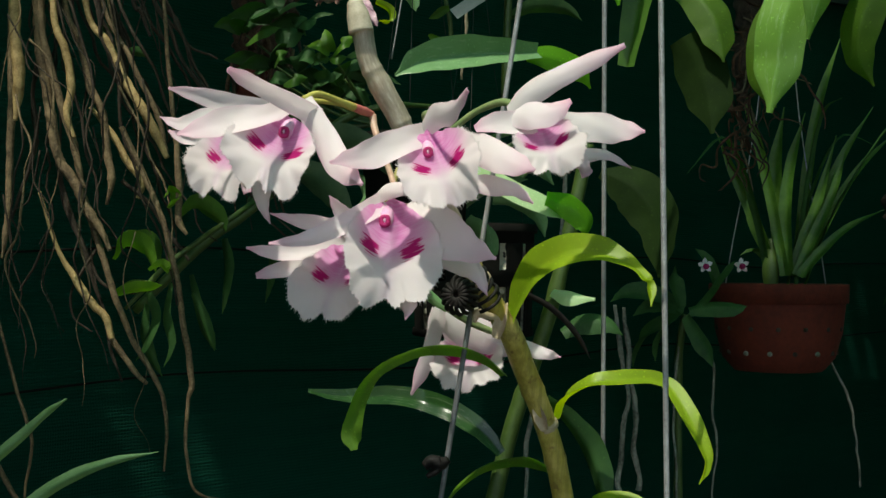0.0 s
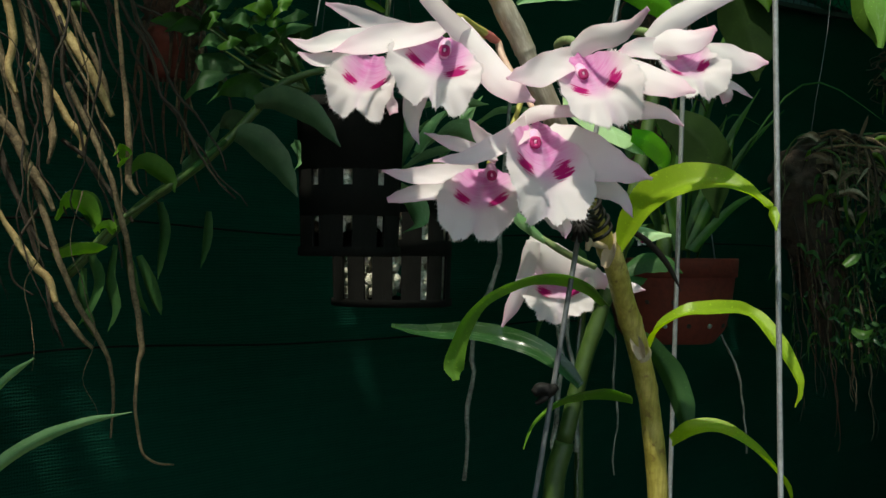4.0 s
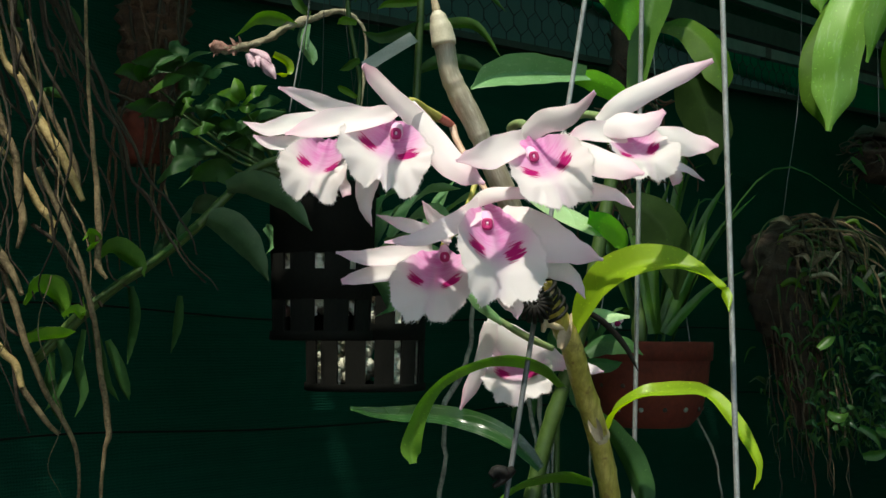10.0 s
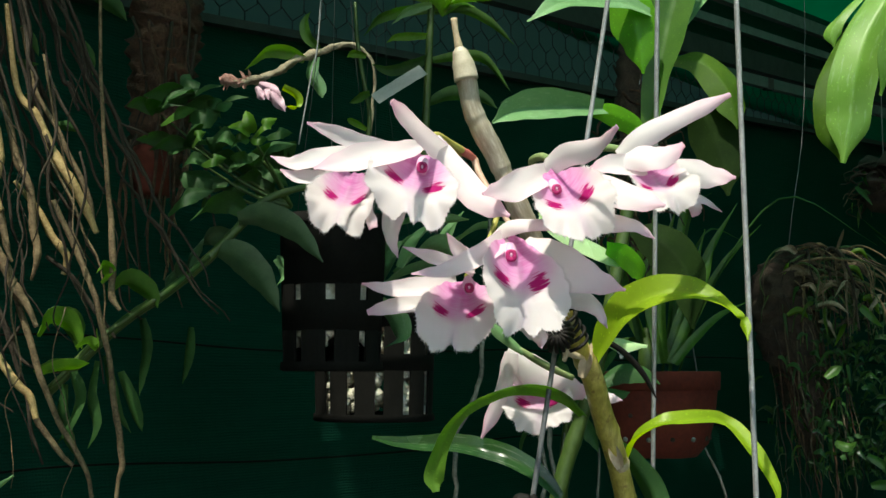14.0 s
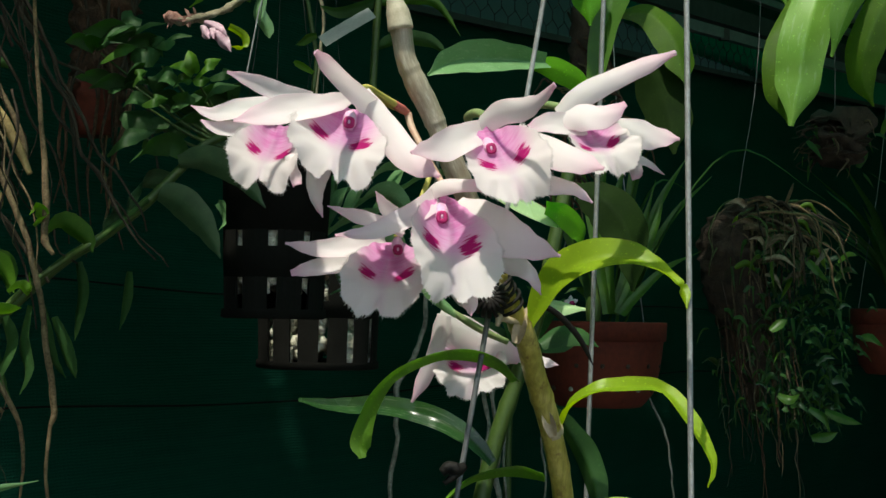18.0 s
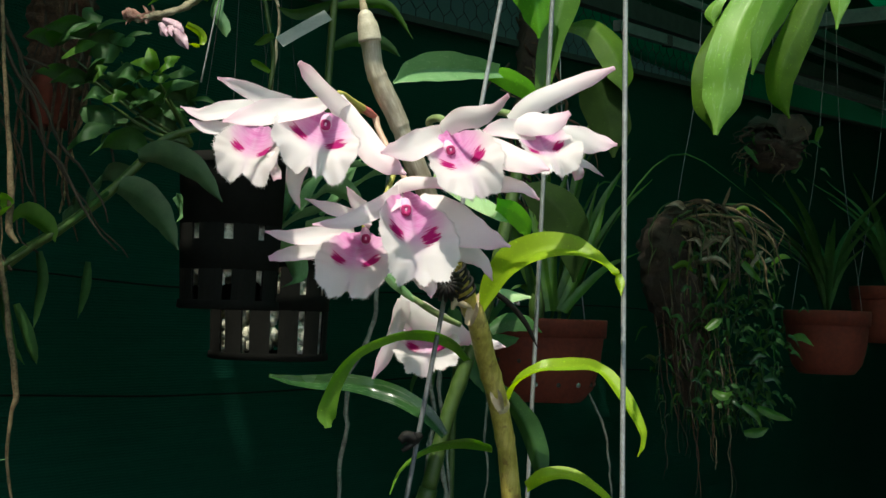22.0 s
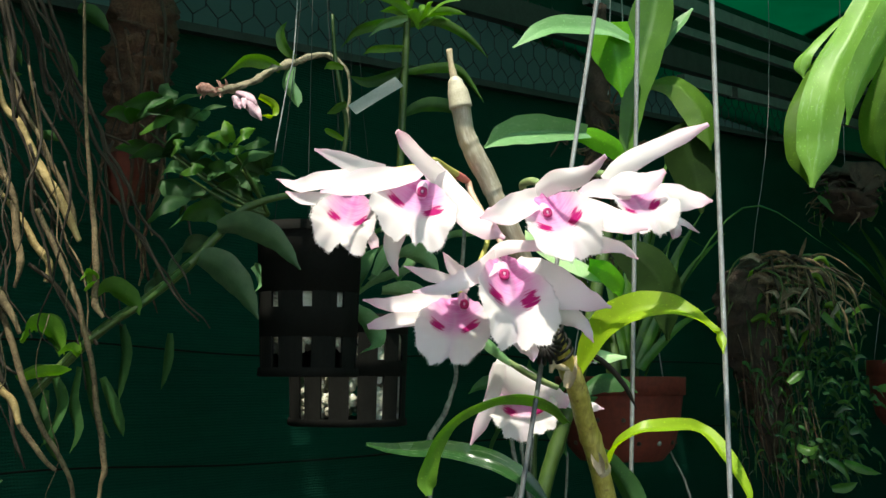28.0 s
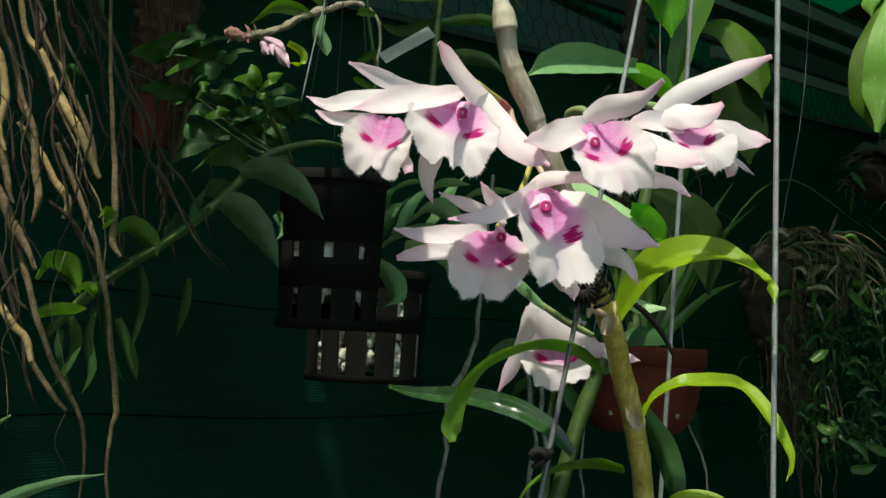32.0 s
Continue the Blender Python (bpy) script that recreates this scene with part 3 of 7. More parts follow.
def cloth_sheet(corner, along_it, up, n, m, sag, seed, grow=0.0):
    """A hung cloth with soft folds and a little thickness."""
    corner, along_it, up = Vector(corner), Vector(along_it), Vector(up)
    face = along_it.cross(up).normalized()
    verts, faces, uvs = [], [], []
    for sheet in (0, 1):
        for i in range(n + 1):
            for j in range(m + 1):
                p = corner + along_it * (i / n) + up * (j / m) * (1 + grow * i / n)
                h = sag * (noise.noise(p * 1.3 + Vector((seed, 0, 0))) + 0.9 * noise.noise(Vector((p.x * 1.2, p.y * 1.2, p.z * 8))))
                verts.append(p + face * (h - 0.003 * sheet))
                uvs.append((i / n, j / m))
    k = (n + 1) * (m + 1)
    for i in range(n):
        for j in range(m):
            q = (i * (m + 1) + j, (i + 1) * (m + 1) + j, (i + 1) * (m + 1) + j + 1, i * (m + 1) + j + 1)
            faces.append(q)
            faces.append(tuple(k + v for v in reversed(q)))
    return verts, faces, uvs


# the wall's top climbs gently along its length
def climb(s, z):
    return z + 0.09 * (s - 1.4)


# Ground lies out of view; its pale sand is chosen for warm bounce
ground = part("ground", box((-40, -40, -0.2), (40, 40, 0.0)), GROUND)
tagged(flat(ground), "unseen bare earth, pale and sandy to bounce warm light", "ground", kind="structure")
wall = part("wall_north", cloth_sheet(on_wall(-2.6, 0, 0), WALL_DIR * 10.6, (0, 0, climb(-2.6, 2.22)), 140, 60, 0.022, 1.0, 0.954 / 1.86), CLOTH)
tagged(wall, "dark green woven shade cloth wall with soft folds", "wall", kind="structure")
for z in (1.22, 1.455):
    part("seam", tube([on_wall(s * 0.5, 0.024 + 0.006 * math.sin(7 * s), z + 0.012 * math.sin(2.3 * s + z)) for s in range(-5, 12)], [0.0022], 120, 6, 0.3, z), POT_BLACK, wall, "dark stitched seam")
# Unseen sides, added to shut out sky and leave the south open for fill
wall = part("wall_west", cloth_sheet((-2.34, -3.0, 0), (0, 3.6, 0), (0, 0, 3.45), 20, 16, 0.03, 2.0), CLOTH_ROOF)
tagged(wall, "unseen dark green shade cloth side wall, added to limit sky light", "wall", kind="structure")
wall = part("wall_south", cloth_sheet((5.2, -3.0, 0), (-7.6, 0, 0), (0, 0, 1.0), 30, 16, 0.03, 3.0), CLOTH_ROOF)
tagged(wall, "unseen low green cloth screen, added so fill light enters above it", "wall", kind="structure")
wall = part("wall_east", cloth_sheet((5.2, 8.3, 0), (0, -11.4, 0), (0, 0, 3.45), 30, 16, 0.03, 4.0), CLOTH)
tagged(wall, "unseen dark green shade cloth side wall, added to limit sky light", "wall", kind="structure")


ROOF = 3.45


# unseen holes, placed where sun spots should fall on the hanging roots
SPOTS = [(-0.402, 1.393), (-0.344, 1.401), (-0.278, 1.423), (-0.318, 1.43), (-0.258, 1.332), (-0.378, 1.318), (-0.359, 1.411), (-0.355, 1.355), (-0.3, 1.457), (-0.334, 1.405), (-0.267, 1.368), (-0.294, 1.351), (-0.31, 1.341), (-0.453, 1.368)]


def sun_gap(x, y):
    """Where unseen gaps are added to the roof cloth, told by where their light falls at the height of the flowers."""
    x -= SUN_TO.x / SUN_TO.z * (ROOF - 1.45)
    y -= SUN_TO.y / SUN_TO.z * (ROOF - 1.45)
    e = 0.08 * noise.noise(Vector((x * 3, y * 3, 0.4)))
    if -0.30 + e < x < 0.45 + e and 0.15 + e < y < 1.00 + e:
        return True
    if any((x - a) ** 2 + (y - b) ** 2 < 0.0009 for a, b in SPOTS):
        return True
    if -0.52 < x < -0.18 and 1.20 < y < 1.50:
        return 0.35 if noise.noise(Vector((x * 14, y * 14, 2.0))) > 0.02 else False
    if (x - 0.118) ** 2 + (y - 1.683) ** 2 < 0.0030:
        return 0.12
    if -0.06 < x < 0.13 and 1.77 < y < 1.89:
        return True
    if -0.27 < x < 0.12 and 1.60 < y < 1.95:
        k = noise.noise(Vector((x * 13, y * 13, 5.0)))
        return True if k > 0.08 else 0.4 if k > -0.2 else False
    if (x + 0.37) ** 2 + (y - 1.04) ** 2 < 0.010:
        return True
    if (x + 0.03) ** 2 / 0.026 + (y - 2.00) ** 2 / 0.004 < 1 or (x - 0.21) ** 2 + (y - 1.74) ** 2 < 0.004:
        return True
    if abs(y - x - 2.815) < 0.0225 and (-0.73 < x < -0.52 or -0.13 < x < 0.02 or 1.05 < x < 1.40):
        return -0.35 if noise.noise(Vector((x * 17, y * 17, 6.0))) > 0.06 else False
    if 0.6 < x < 1.4 and 2.0 < y < 2.9:
        k = noise.noise(Vector((x * 11, y * 11, 3.0)))
        return 0.9 if k > 0.48 else 0.4 if k > 0.20 else False
    return False


def roof():
    """Cloth stretched flat, with open gaps where the sun comes in."""
    step, x0, y0, n, m = 0.045, -2.6, -3.3, 233, 313
    verts = [(x0 + i * step, y0 + j * step, ROOF) for i in range(n + 1) for j in range(m + 1)]
    faces = []
    for i in range(n):
        for j in range(m):
            x, y = x0 + i * step, y0 + j * step
            if (Vector((x, y, 0)) - WALL_AT).dot(WALL_OUT) < -0.05 or x > 3.2:
                continue
            gap = sun_gap(x + step / 2, y + step / 2)
            a = i * (m + 1) + j
            if not gap:
                faces.append((a, a + m + 1, a + m + 2, a + 1))
            elif gap < 0:
                # a slit that runs across the cell, along the wall
                for a, b, c in (((0, -gap), (0, 1), (1 + gap, 1)), ((-gap, 0), (1, 0), (1, 1 + gap))):
                    k = len(verts)
                    verts += [(x + q[0] * step, y + q[1] * step, ROOF) for q in (a, b, c)]
                    faces.append((k, k + 1, k + 2))
            elif gap < 1:
                # a narrower slit, for softer and dimmer sun
                for lo, hi in ((0.0, 0.5 - gap / 2), (0.5 + gap / 2, 1.0)):
                    k = len(verts)
                    verts += [(x, y + lo * step, ROOF), (x + step, y + lo * step, ROOF), (x + step, y + hi * step, ROOF), (x, y + hi * step, ROOF)]
                    faces.append((k, k + 1, k + 2, k + 3))
    return verts, faces, []


ceiling = flat(part("ceiling", roof(), CLOTH_ROOF))
tagged(ceiling, "green shade cloth roof with unseen gaps added to let sun in", "ceiling", kind="structure")
ceiling = part("ceiling", cloth_sheet(on_wall(-4, 0.03, ROOF + 0.012), WALL_DIR * 19.0, -WALL_OUT * 1.05, 60, 8, 0.02, 9.0), CLOTH_FAR_ROOF)
tagged(ceiling, "far green shade cloth roof, added past the wall line", "ceiling", kind="structure")
ceiling = part("ceiling", cloth_sheet((3.18, -3.3, ROOF + 0.03), (5.0, 0, 0), (0, 14.0, 0), 30, 60, 0.02, 9.0), CLOTH_FAR_ROOF)
tagged(ceiling, "far green shade cloth roof, split off for its own brightness", "ceiling", kind="structure")
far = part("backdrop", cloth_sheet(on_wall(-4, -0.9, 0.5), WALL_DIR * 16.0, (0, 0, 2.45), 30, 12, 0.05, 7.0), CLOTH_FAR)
far = part("backdrop", cloth_sheet(on_wall(-4, -0.88, 2.90), WALL_DIR * 16.0, (0, 0, 0.57), 60, 8, 0.05, 8.0), CLOTH_FAR_ROOF)
tagged(far, "teal cloth strip added to stand for the glowing far roof", "backdrop", kind="structure")
far = bpy.data.objects["backdrop"]
tagged(far, "pale grey-green cloth of the next bay, beyond the wire netting", "backdrop", kind="structure")


# The main orchid
orchid = thing("dendrobium_orchid", (0.0720, 0.6100, 1.2800), "flowering orchid cane with a dry papery tip, wired upright", "orchid")
part("dry_cane", tube([(-0.0176, 0.5450, 1.5243), (-0.0152, 0.5460, 1.5115), (-0.0099, 0.5480, 1.5008), (-0.0040, 0.5500, 1.4905), (0.0009, 0.5520, 1.4803), (0.0079, 0.5550, 1.4674), (0.0165, 0.5600, 1.4516), (0.0276, 0.5680, 1.4291)], [0.0046, 0.0043, 0.0049, 0.0045, 0.0043, 0.0050, 0.0046, 0.0045], 110, 26, 0.14, 3, ((0.20, 0.010, 0.05), (0.235, 0.02, -0.05), (0.50, 0.010, 0.06), (0.535, 0.02, -0.05), (0.76, 0.010, 0.05))), SHEATH, orchid, "dry papery grey-brown sheath over the old cane")
part("cane_tip", tube([(-0.0210, 0.5430, 1.5368), (-0.0202, 0.5430, 1.5333), (-0.0188, 0.5430, 1.5279), (-0.0177, 0.5430, 1.5219)], [0.0016, 0.0036, 0.0048, 0.0053], 18, 16, 0.08, 5), CANE_CONE, orchid, "pale dry cone at the cane's tip")
part("dead_spike", tube([(-0.0232, 0.5430, 1.5489), (-0.0223, 0.5430, 1.5426), (-0.0207, 0.5430, 1.5353)], [0.0014, 0.0013, 0.0019], 10, 8, 0.15, 8), HUSK, orchid, "thin brown broken spike")
part("green_cane", tube([(0.0271, 0.5680, 1.4304), (0.0338, 0.5730, 1.4164), (0.0461, 0.5830, 1.3969), (0.0533, 0.5920, 1.3794), (0.0622, 0.6000, 1.3574), (0.0696, 0.6070, 1.3321), (0.0747, 0.6120, 1.3040), (0.0773, 0.6150, 1.2760), (0.0799, 0.6200, 1.2091)], [0.0043, 0.0046, 0.0051, 0.0051, 0.0051, 0.0049, 0.0051, 0.0051, 0.0055], 60, 16, 0.05, 1, ((0.22, 0.012, 0.12), (0.43, 0.012, 0.12), (0.60, 0.012, 0.10))), CANE_GREEN, orchid, "olive green jointed cane")
for pts in ([(0.0439, 0.5810, 1.4011), (0.0455, 0.5830, 1.3977)], [(0.0634, 0.6010, 1.3554), (0.0645, 0.6020, 1.3518)], [(0.0314, 0.5710, 1.4213), (0.0330, 0.5720, 1.4182)]):
    part("joint", tube(pts, [0.0050, 0.0054, 0.0051], 8, 16, 0.15, 3), HUSK, orchid, "brown ring at a joint")
part("dry_stub", tube([(0.0415, 0.5760, 1.4035), (0.0359, 0.5720, 1.4044), (0.0314, 0.5680, 1.4053), (0.0299, 0.5670, 1.4017)], [0.0012, 0.0016, 0.0018, 0.0010], 12, 8, 0.5, 4), HUSK, orchid, "shrivelled brown flower stub")
part("bract", blade([(0.0400, 0.5750, 1.3943), (0.0421, 0.5750, 1.4009), (0.0447, 0.5750, 1.4101)], 0.006, (1, -0.4, 0), 0.5, 0.3, LEAF, 8, 6), HUSK, orchid, "dry straw-coloured bract")
part("bract", blade([(0.0629, 0.5950, 1.3523), (0.0608, 0.5950, 1.3591), (0.0571, 0.5950, 1.3671)], 0.006, (1, -0.4, 0), 0.5, 0.3, LEAF, 8, 6), HUSK, orchid, "dry straw-coloured bract")
part("leaf", blade([(0.0476, 0.5760, 1.4036), (0.0516, 0.5680, 1.4146), (0.0583, 0.5610, 1.4251), (0.0684, 0.5530, 1.4306), (0.0799, 0.5460, 1.4315), (0.0896, 0.5400, 1.4278), (0.0970, 0.5360, 1.4226), (0.0998, 0.5300, 1.4169), (0.0994, 0.5260, 1.4103)], 0.0178, (0.25, -0.72, -0.62), 0.35, 0.1, [0.5, 0.85, 1.0, 0.95, 0.80, 0.55, 0.32, 0.26, 0.04], 36, 8), LEAF_LIME, orchid, "bright lime arching leaf, thin and glowing")
part("leaf", blade([(0.0704, 0.6090, 1.3560), (0.0735, 0.6030, 1.3656), (0.0834, 0.5970, 1.3724), (0.0963, 0.5980, 1.3744), (0.1097, 0.6020, 1.3750), (0.1171, 0.6040, 1.3730), (0.1215, 0.6000, 1.3688), (0.1265, 0.5910, 1.3583), (0.1320, 0.5830, 1.3451), (0.1324, 0.5800, 1.3382), (0.1281, 0.5740, 1.3320)], 0.0105, (-0.60, -0.75, -0.55), 0.35, 0.1, [0.75, 0.95, 1.0, 0.9, 0.75, 0.75, 0.9, 1.0, 0.7, 0.4, 0.06], 40, 8), LEAF_LIME, orchid, "narrow lime leaf bent down at its end")
part("leaf", blade([(0.0445, 0.5900, 1.3775), (0.0343, 0.5850, 1.3861), (0.0196, 0.5800, 1.3905), (0.0035, 0.5800, 1.3884), (-0.0127, 0.5850, 1.3789), (-0.0208, 0.5920, 1.3654), (-0.0246, 0.5970, 1.3493), (-0.0236, 0.5970, 1.3422)], 0.0095, (-0.2, -0.8, 0.5), 0.35, 0.1, [0.6, 0.9, 1.0, 0.8, 0.55, 0.70, 1.0, 0.35], 34, 8, twist=(0, 0, 0, 0, 25, 55, 75, 80)), LEAF_FRESH, orchid, "arching green leaf with a drooping tip")
part("leaf", blade([(0.0445, 0.6410, 1.3345), (0.0374, 0.6430, 1.3424), (0.0304, 0.6450, 1.3482), (0.0179, 0.6500, 1.3550), (0.0050, 0.6570, 1.3584), (-0.0105, 0.6550, 1.3608), (-0.0243, 0.6500, 1.3609), (-0.0379, 0.6450, 1.3621), (-0.0498, 0.6400, 1.3647)], 0.0112, (0.1, 0.45, 0.85), 0.3, 0.1, [0.5, 0.8, 0.95, 1.0, 1.0, 0.9, 0.75, 0.5, 0.2], 34, 8), LEAF_GLOSSY, orchid, "dark glossy leaf held level, pale at its tip")
part("leaf", blade([(0.0671, 0.6260, 1.3304), (0.0566, 0.6400, 1.3322), (0.0404, 0.6500, 1.3286), (0.0293, 0.6500, 1.3224), (0.0204, 0.6450, 1.3140), (0.0160, 0.6400, 1.3039)], 0.0088, (0.1, -0.8, 0.5), 0.3, 0.1, [0.6, 1, 1, 0.9, 0.6, 0.1], 24, 8), LEAF_FRESH, orchid, "low arching green leaf")
part("leaf", blade([(0.0643, 0.6120, 1.3648), (0.0752, 0.6180, 1.3537), (0.0849, 0.6220, 1.3413), (0.0898, 0.6220, 1.3293), (0.0928, 0.6200, 1.3151)], 0.0125, (0.8, -0.5, 0.3), 0.6, 0.1, [0.3, 0.75, 1, 0.95, 0.6], 24, 8), LEAF_DARK, orchid, "narrow dark green leaf hanging down")
part("leaf", blade([(0.0830, 0.6120, 1.3111), (0.0904, 0.6050, 1.3175), (0.1026, 0.6000, 1.3183), (0.1159, 0.5900, 1.3095), (0.1268, 0.5850, 1.2974), (0.1307, 0.5800, 1.2854)], 0.0095, (0.2, -0.8, -0.5), 0.35, 0.1, [0.7, 1, 1, 0.95, 0.7, 0.1], 22, 8), LEAF_LIME, orchid, "narrow lime leaf low on the cane")
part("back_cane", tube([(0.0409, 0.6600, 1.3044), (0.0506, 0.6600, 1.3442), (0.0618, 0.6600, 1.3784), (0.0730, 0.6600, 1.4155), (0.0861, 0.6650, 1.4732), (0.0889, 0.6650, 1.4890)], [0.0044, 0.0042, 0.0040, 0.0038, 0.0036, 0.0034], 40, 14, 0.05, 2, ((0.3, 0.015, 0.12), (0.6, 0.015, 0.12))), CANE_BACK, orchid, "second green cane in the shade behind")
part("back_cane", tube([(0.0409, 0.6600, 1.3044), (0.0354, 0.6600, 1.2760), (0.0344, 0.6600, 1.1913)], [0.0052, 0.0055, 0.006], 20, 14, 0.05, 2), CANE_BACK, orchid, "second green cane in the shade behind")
part("leaf", blade([(0.0650, 0.6220, 1.4588), (0.0768, 0.6260, 1.4547), (0.0849, 0.6300, 1.4471), (0.0844, 0.6320, 1.4380)], 0.0135, (0.45, 0.35, 0.8), 0.25, 0.0, [0.55, 1, 0.95, 0.12], 24, 10), LEAF_GLOW, orchid, "bright green leaf end bent down")
part("leaf", blade([(-0.0042, 0.5560, 1.5061), (0.0060, 0.5620, 1.5127), (0.0193, 0.5720, 1.5171), (0.0352, 0.5850, 1.5208), (0.0586, 0.6050, 1.5250)], 0.0150, (0.05, 0.33, 0.94), -0.75, 0.0, [0.10, 0.75, 1.0, 1.0, 0.8, 0.5], 34, 12), LEAF_GREY, orchid, "folded pale green leaf, its lower half bright and waxy")
part("leaf", blade([(0.0546, 0.6060, 1.5244), (0.0679, 0.6120, 1.5234), (0.0801, 0.6180, 1.5192), (0.0856, 0.6220, 1.5110)], 0.0128, (0.45, 0.3, 0.8), 0.25, 0.0, [0.55, 1.0, 0.95, 0.1], 22, 10), LEAF_GLOW, orchid, "lime leaf end glowing in the sun")
part("leaf", blade([(0.1001, 0.7000, 1.4778), (0.1171, 0.6920, 1.4688), (0.1279, 0.6860, 1.4506), (0.1288, 0.6820, 1.4209)], 0.0285, (0.75, 0.1, 0.65), 0.4, -0.1, [0.25, 0.8, 1.0, 0.95, 0.6, 0.08], 28, 12), LEAF_SHADE, orchid, "broad green leaf darkened for shade, with a bright margin")
part("leaf", blade([(0.0307, 0.6220, 1.4737), (0.0408, 0.6240, 1.4679), (0.0529, 0.6260, 1.4615), (0.0657, 0.6280, 1.4562), (0.0731, 0.6300, 1.4529)], 0.0165, (0.20, 0.75, 0.60), 0.15, 0.0, [0.7, 1, 1, 0.9, 0.6], 22, 8), LEAF_SHEEN, orchid, "pale leaf, its waxy sheen put into the colour")
# Underside green used here to darken it for the neighbouring leaf's shadow
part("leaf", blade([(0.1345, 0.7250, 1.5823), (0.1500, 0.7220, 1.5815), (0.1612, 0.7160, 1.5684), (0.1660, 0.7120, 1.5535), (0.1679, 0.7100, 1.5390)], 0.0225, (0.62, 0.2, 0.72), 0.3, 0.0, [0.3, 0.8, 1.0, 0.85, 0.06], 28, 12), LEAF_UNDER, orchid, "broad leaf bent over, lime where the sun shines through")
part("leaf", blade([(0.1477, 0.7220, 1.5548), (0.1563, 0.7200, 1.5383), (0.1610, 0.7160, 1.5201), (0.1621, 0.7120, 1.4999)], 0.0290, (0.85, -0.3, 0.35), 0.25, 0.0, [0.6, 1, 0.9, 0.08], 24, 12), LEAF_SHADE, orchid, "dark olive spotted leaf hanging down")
part("leaf", blade([(0.1144, 0.7050, 1.6041), (0.0980, 0.7000, 1.6082), (0.0817, 0.6920, 1.6065), (0.0584, 0.6820, 1.6018), (0.0357, 0.6740, 1.5875)], 0.0160, (0.1, 0.55, 0.8), 0.3, 0.05, [0.5, 0.8, 0.95, 1.0, 0.75, 0.08], 30, 10), LEAF_GREY, orchid, "pale green leaf lit from above")
part("leaf", blade([(0.1027, 0.7060, 1.6151), (0.1055, 0.7040, 1.5988), (0.1079, 0.7030, 1.5836), (0.1094, 0.7030, 1.5683)], 0.0285, (0.95, -0.2, -0.2), 0.35, 0.0, [0.85, 1.0, 0.62, 0.06], 24, 10), LEAF_GLOW, orchid, "lime leaf end hanging in the sun")
part("leaf", blade([(0.1157, 0.7160, 1.5370), (0.1210, 0.7180, 1.5658), (0.1278, 0.7200, 1.5951), (0.1348, 0.7220, 1.6213), (0.1434, 0.7240, 1.6590)], 0.0270, (0.9, -0.3, 0), 0.45, 0.1, [0.35, 0.55, 0.9, 1.0, 0.5], 26, 10), LEAF_MID, orchid, "upright green leaf")
part("leaf", blade([(0.1408, 0.7320, 1.6010), (0.1485, 0.7320, 1.6131), (0.1573, 0.7310, 1.6236), (0.1654, 0.7300, 1.6341)], 0.0110, (0.7, -0.5, 0.3), 0.3, 0.1, [0.4, 1, 0.9, 0.2], 18, 8), LEAF_GREY, orchid, "short pale leaf")


part("leaf", blade([(0.0695, 0.6450, 1.4138), (0.0773, 0.6400, 1.4115), (0.0903, 0.6400, 1.4105)], 0.0095, (0.1, 0.6, 0.75), 0.2, 0.1, [0.5, 1, 0.2], 12, 6), LEAF_SHEEN, orchid, "small pale leaf in the sun")
part("leaf", blade([(0.0776, 0.6800, 1.3921), (0.0888, 0.6800, 1.3979), (0.1019, 0.6800, 1.3971), (0.1092, 0.6800, 1.3910)], 0.014, (0.1, 0.6, 0.75), 0.3, 0.1, LEAF, 14, 6), LEAF_DARK, orchid, "dark leaf in the shade")


def flower(base, label):
    return thing("orchid_flower", base, label, "flower", "flowers on the orchid")


def tepal(parent, name, points, width, side, cup=0.15, wave=0.12, waves=1.6, profile=TEPAL, fold=0.05, seed=0.0, twist=(0.0,), mat=None):
    return part(name, blade(points, width, side, fold, cup, profile, 28, 14, 0.0006, wave, waves, twist, seed), mat or PETAL, parent)


def column(parent, at, down, size=1.0, face=(-0.12, -1, 0.12)):
    """The column, a pale hood that ends in a magenta anther cap framed round a pale slit."""
    at, down = Vector(at), Vector(down).normalized()
    out = Vector(face).normalized()
    side = out.cross(down).normalized()
    down = side.cross(out).normalized()
    body = part("column", tube([at - down * 0.0055 * size - out * 0.0060, at - down * 0.0032 * size - out * 0.0026, at - down * 0.0005 * size - out * 0.0004, at + down * 0.0020 * size - out * 0.0012], [0.0018 * size, 0.0024 * size, 0.0026 * size, 0.0014 * size], 16, 14, 0.05), COLUMN, parent, "pale mauve column")
    ring = []
    for k in range(13):
        w = 2 * math.pi * k / 12
        x, y = math.copysign(abs(math.cos(w)) ** 0.7, math.cos(w)), math.copysign(abs(math.sin(w)) ** 0.7, math.sin(w))
        ring.append(at + out * (0.0022 * size) + side * (x * 0.0012 * size) + down * (y * 0.0014 * size))
    part("anther_cap", tube(ring, [0.0009 * size], 48, 8, 0.12), MAGENTA, body, "dark magenta anther cap")
    part("stigma", tube([at + out * 0.0019 * size - down * 0.0011 * size, at + out * 0.0026 * size - down * 0.0003 * size, at + out * 0.0022 * size + down * 0.0010 * size], [0.0003 * size, 0.0005 * size, 0.0003 * size], 8, 10), COLUMN, body, "pale slit")


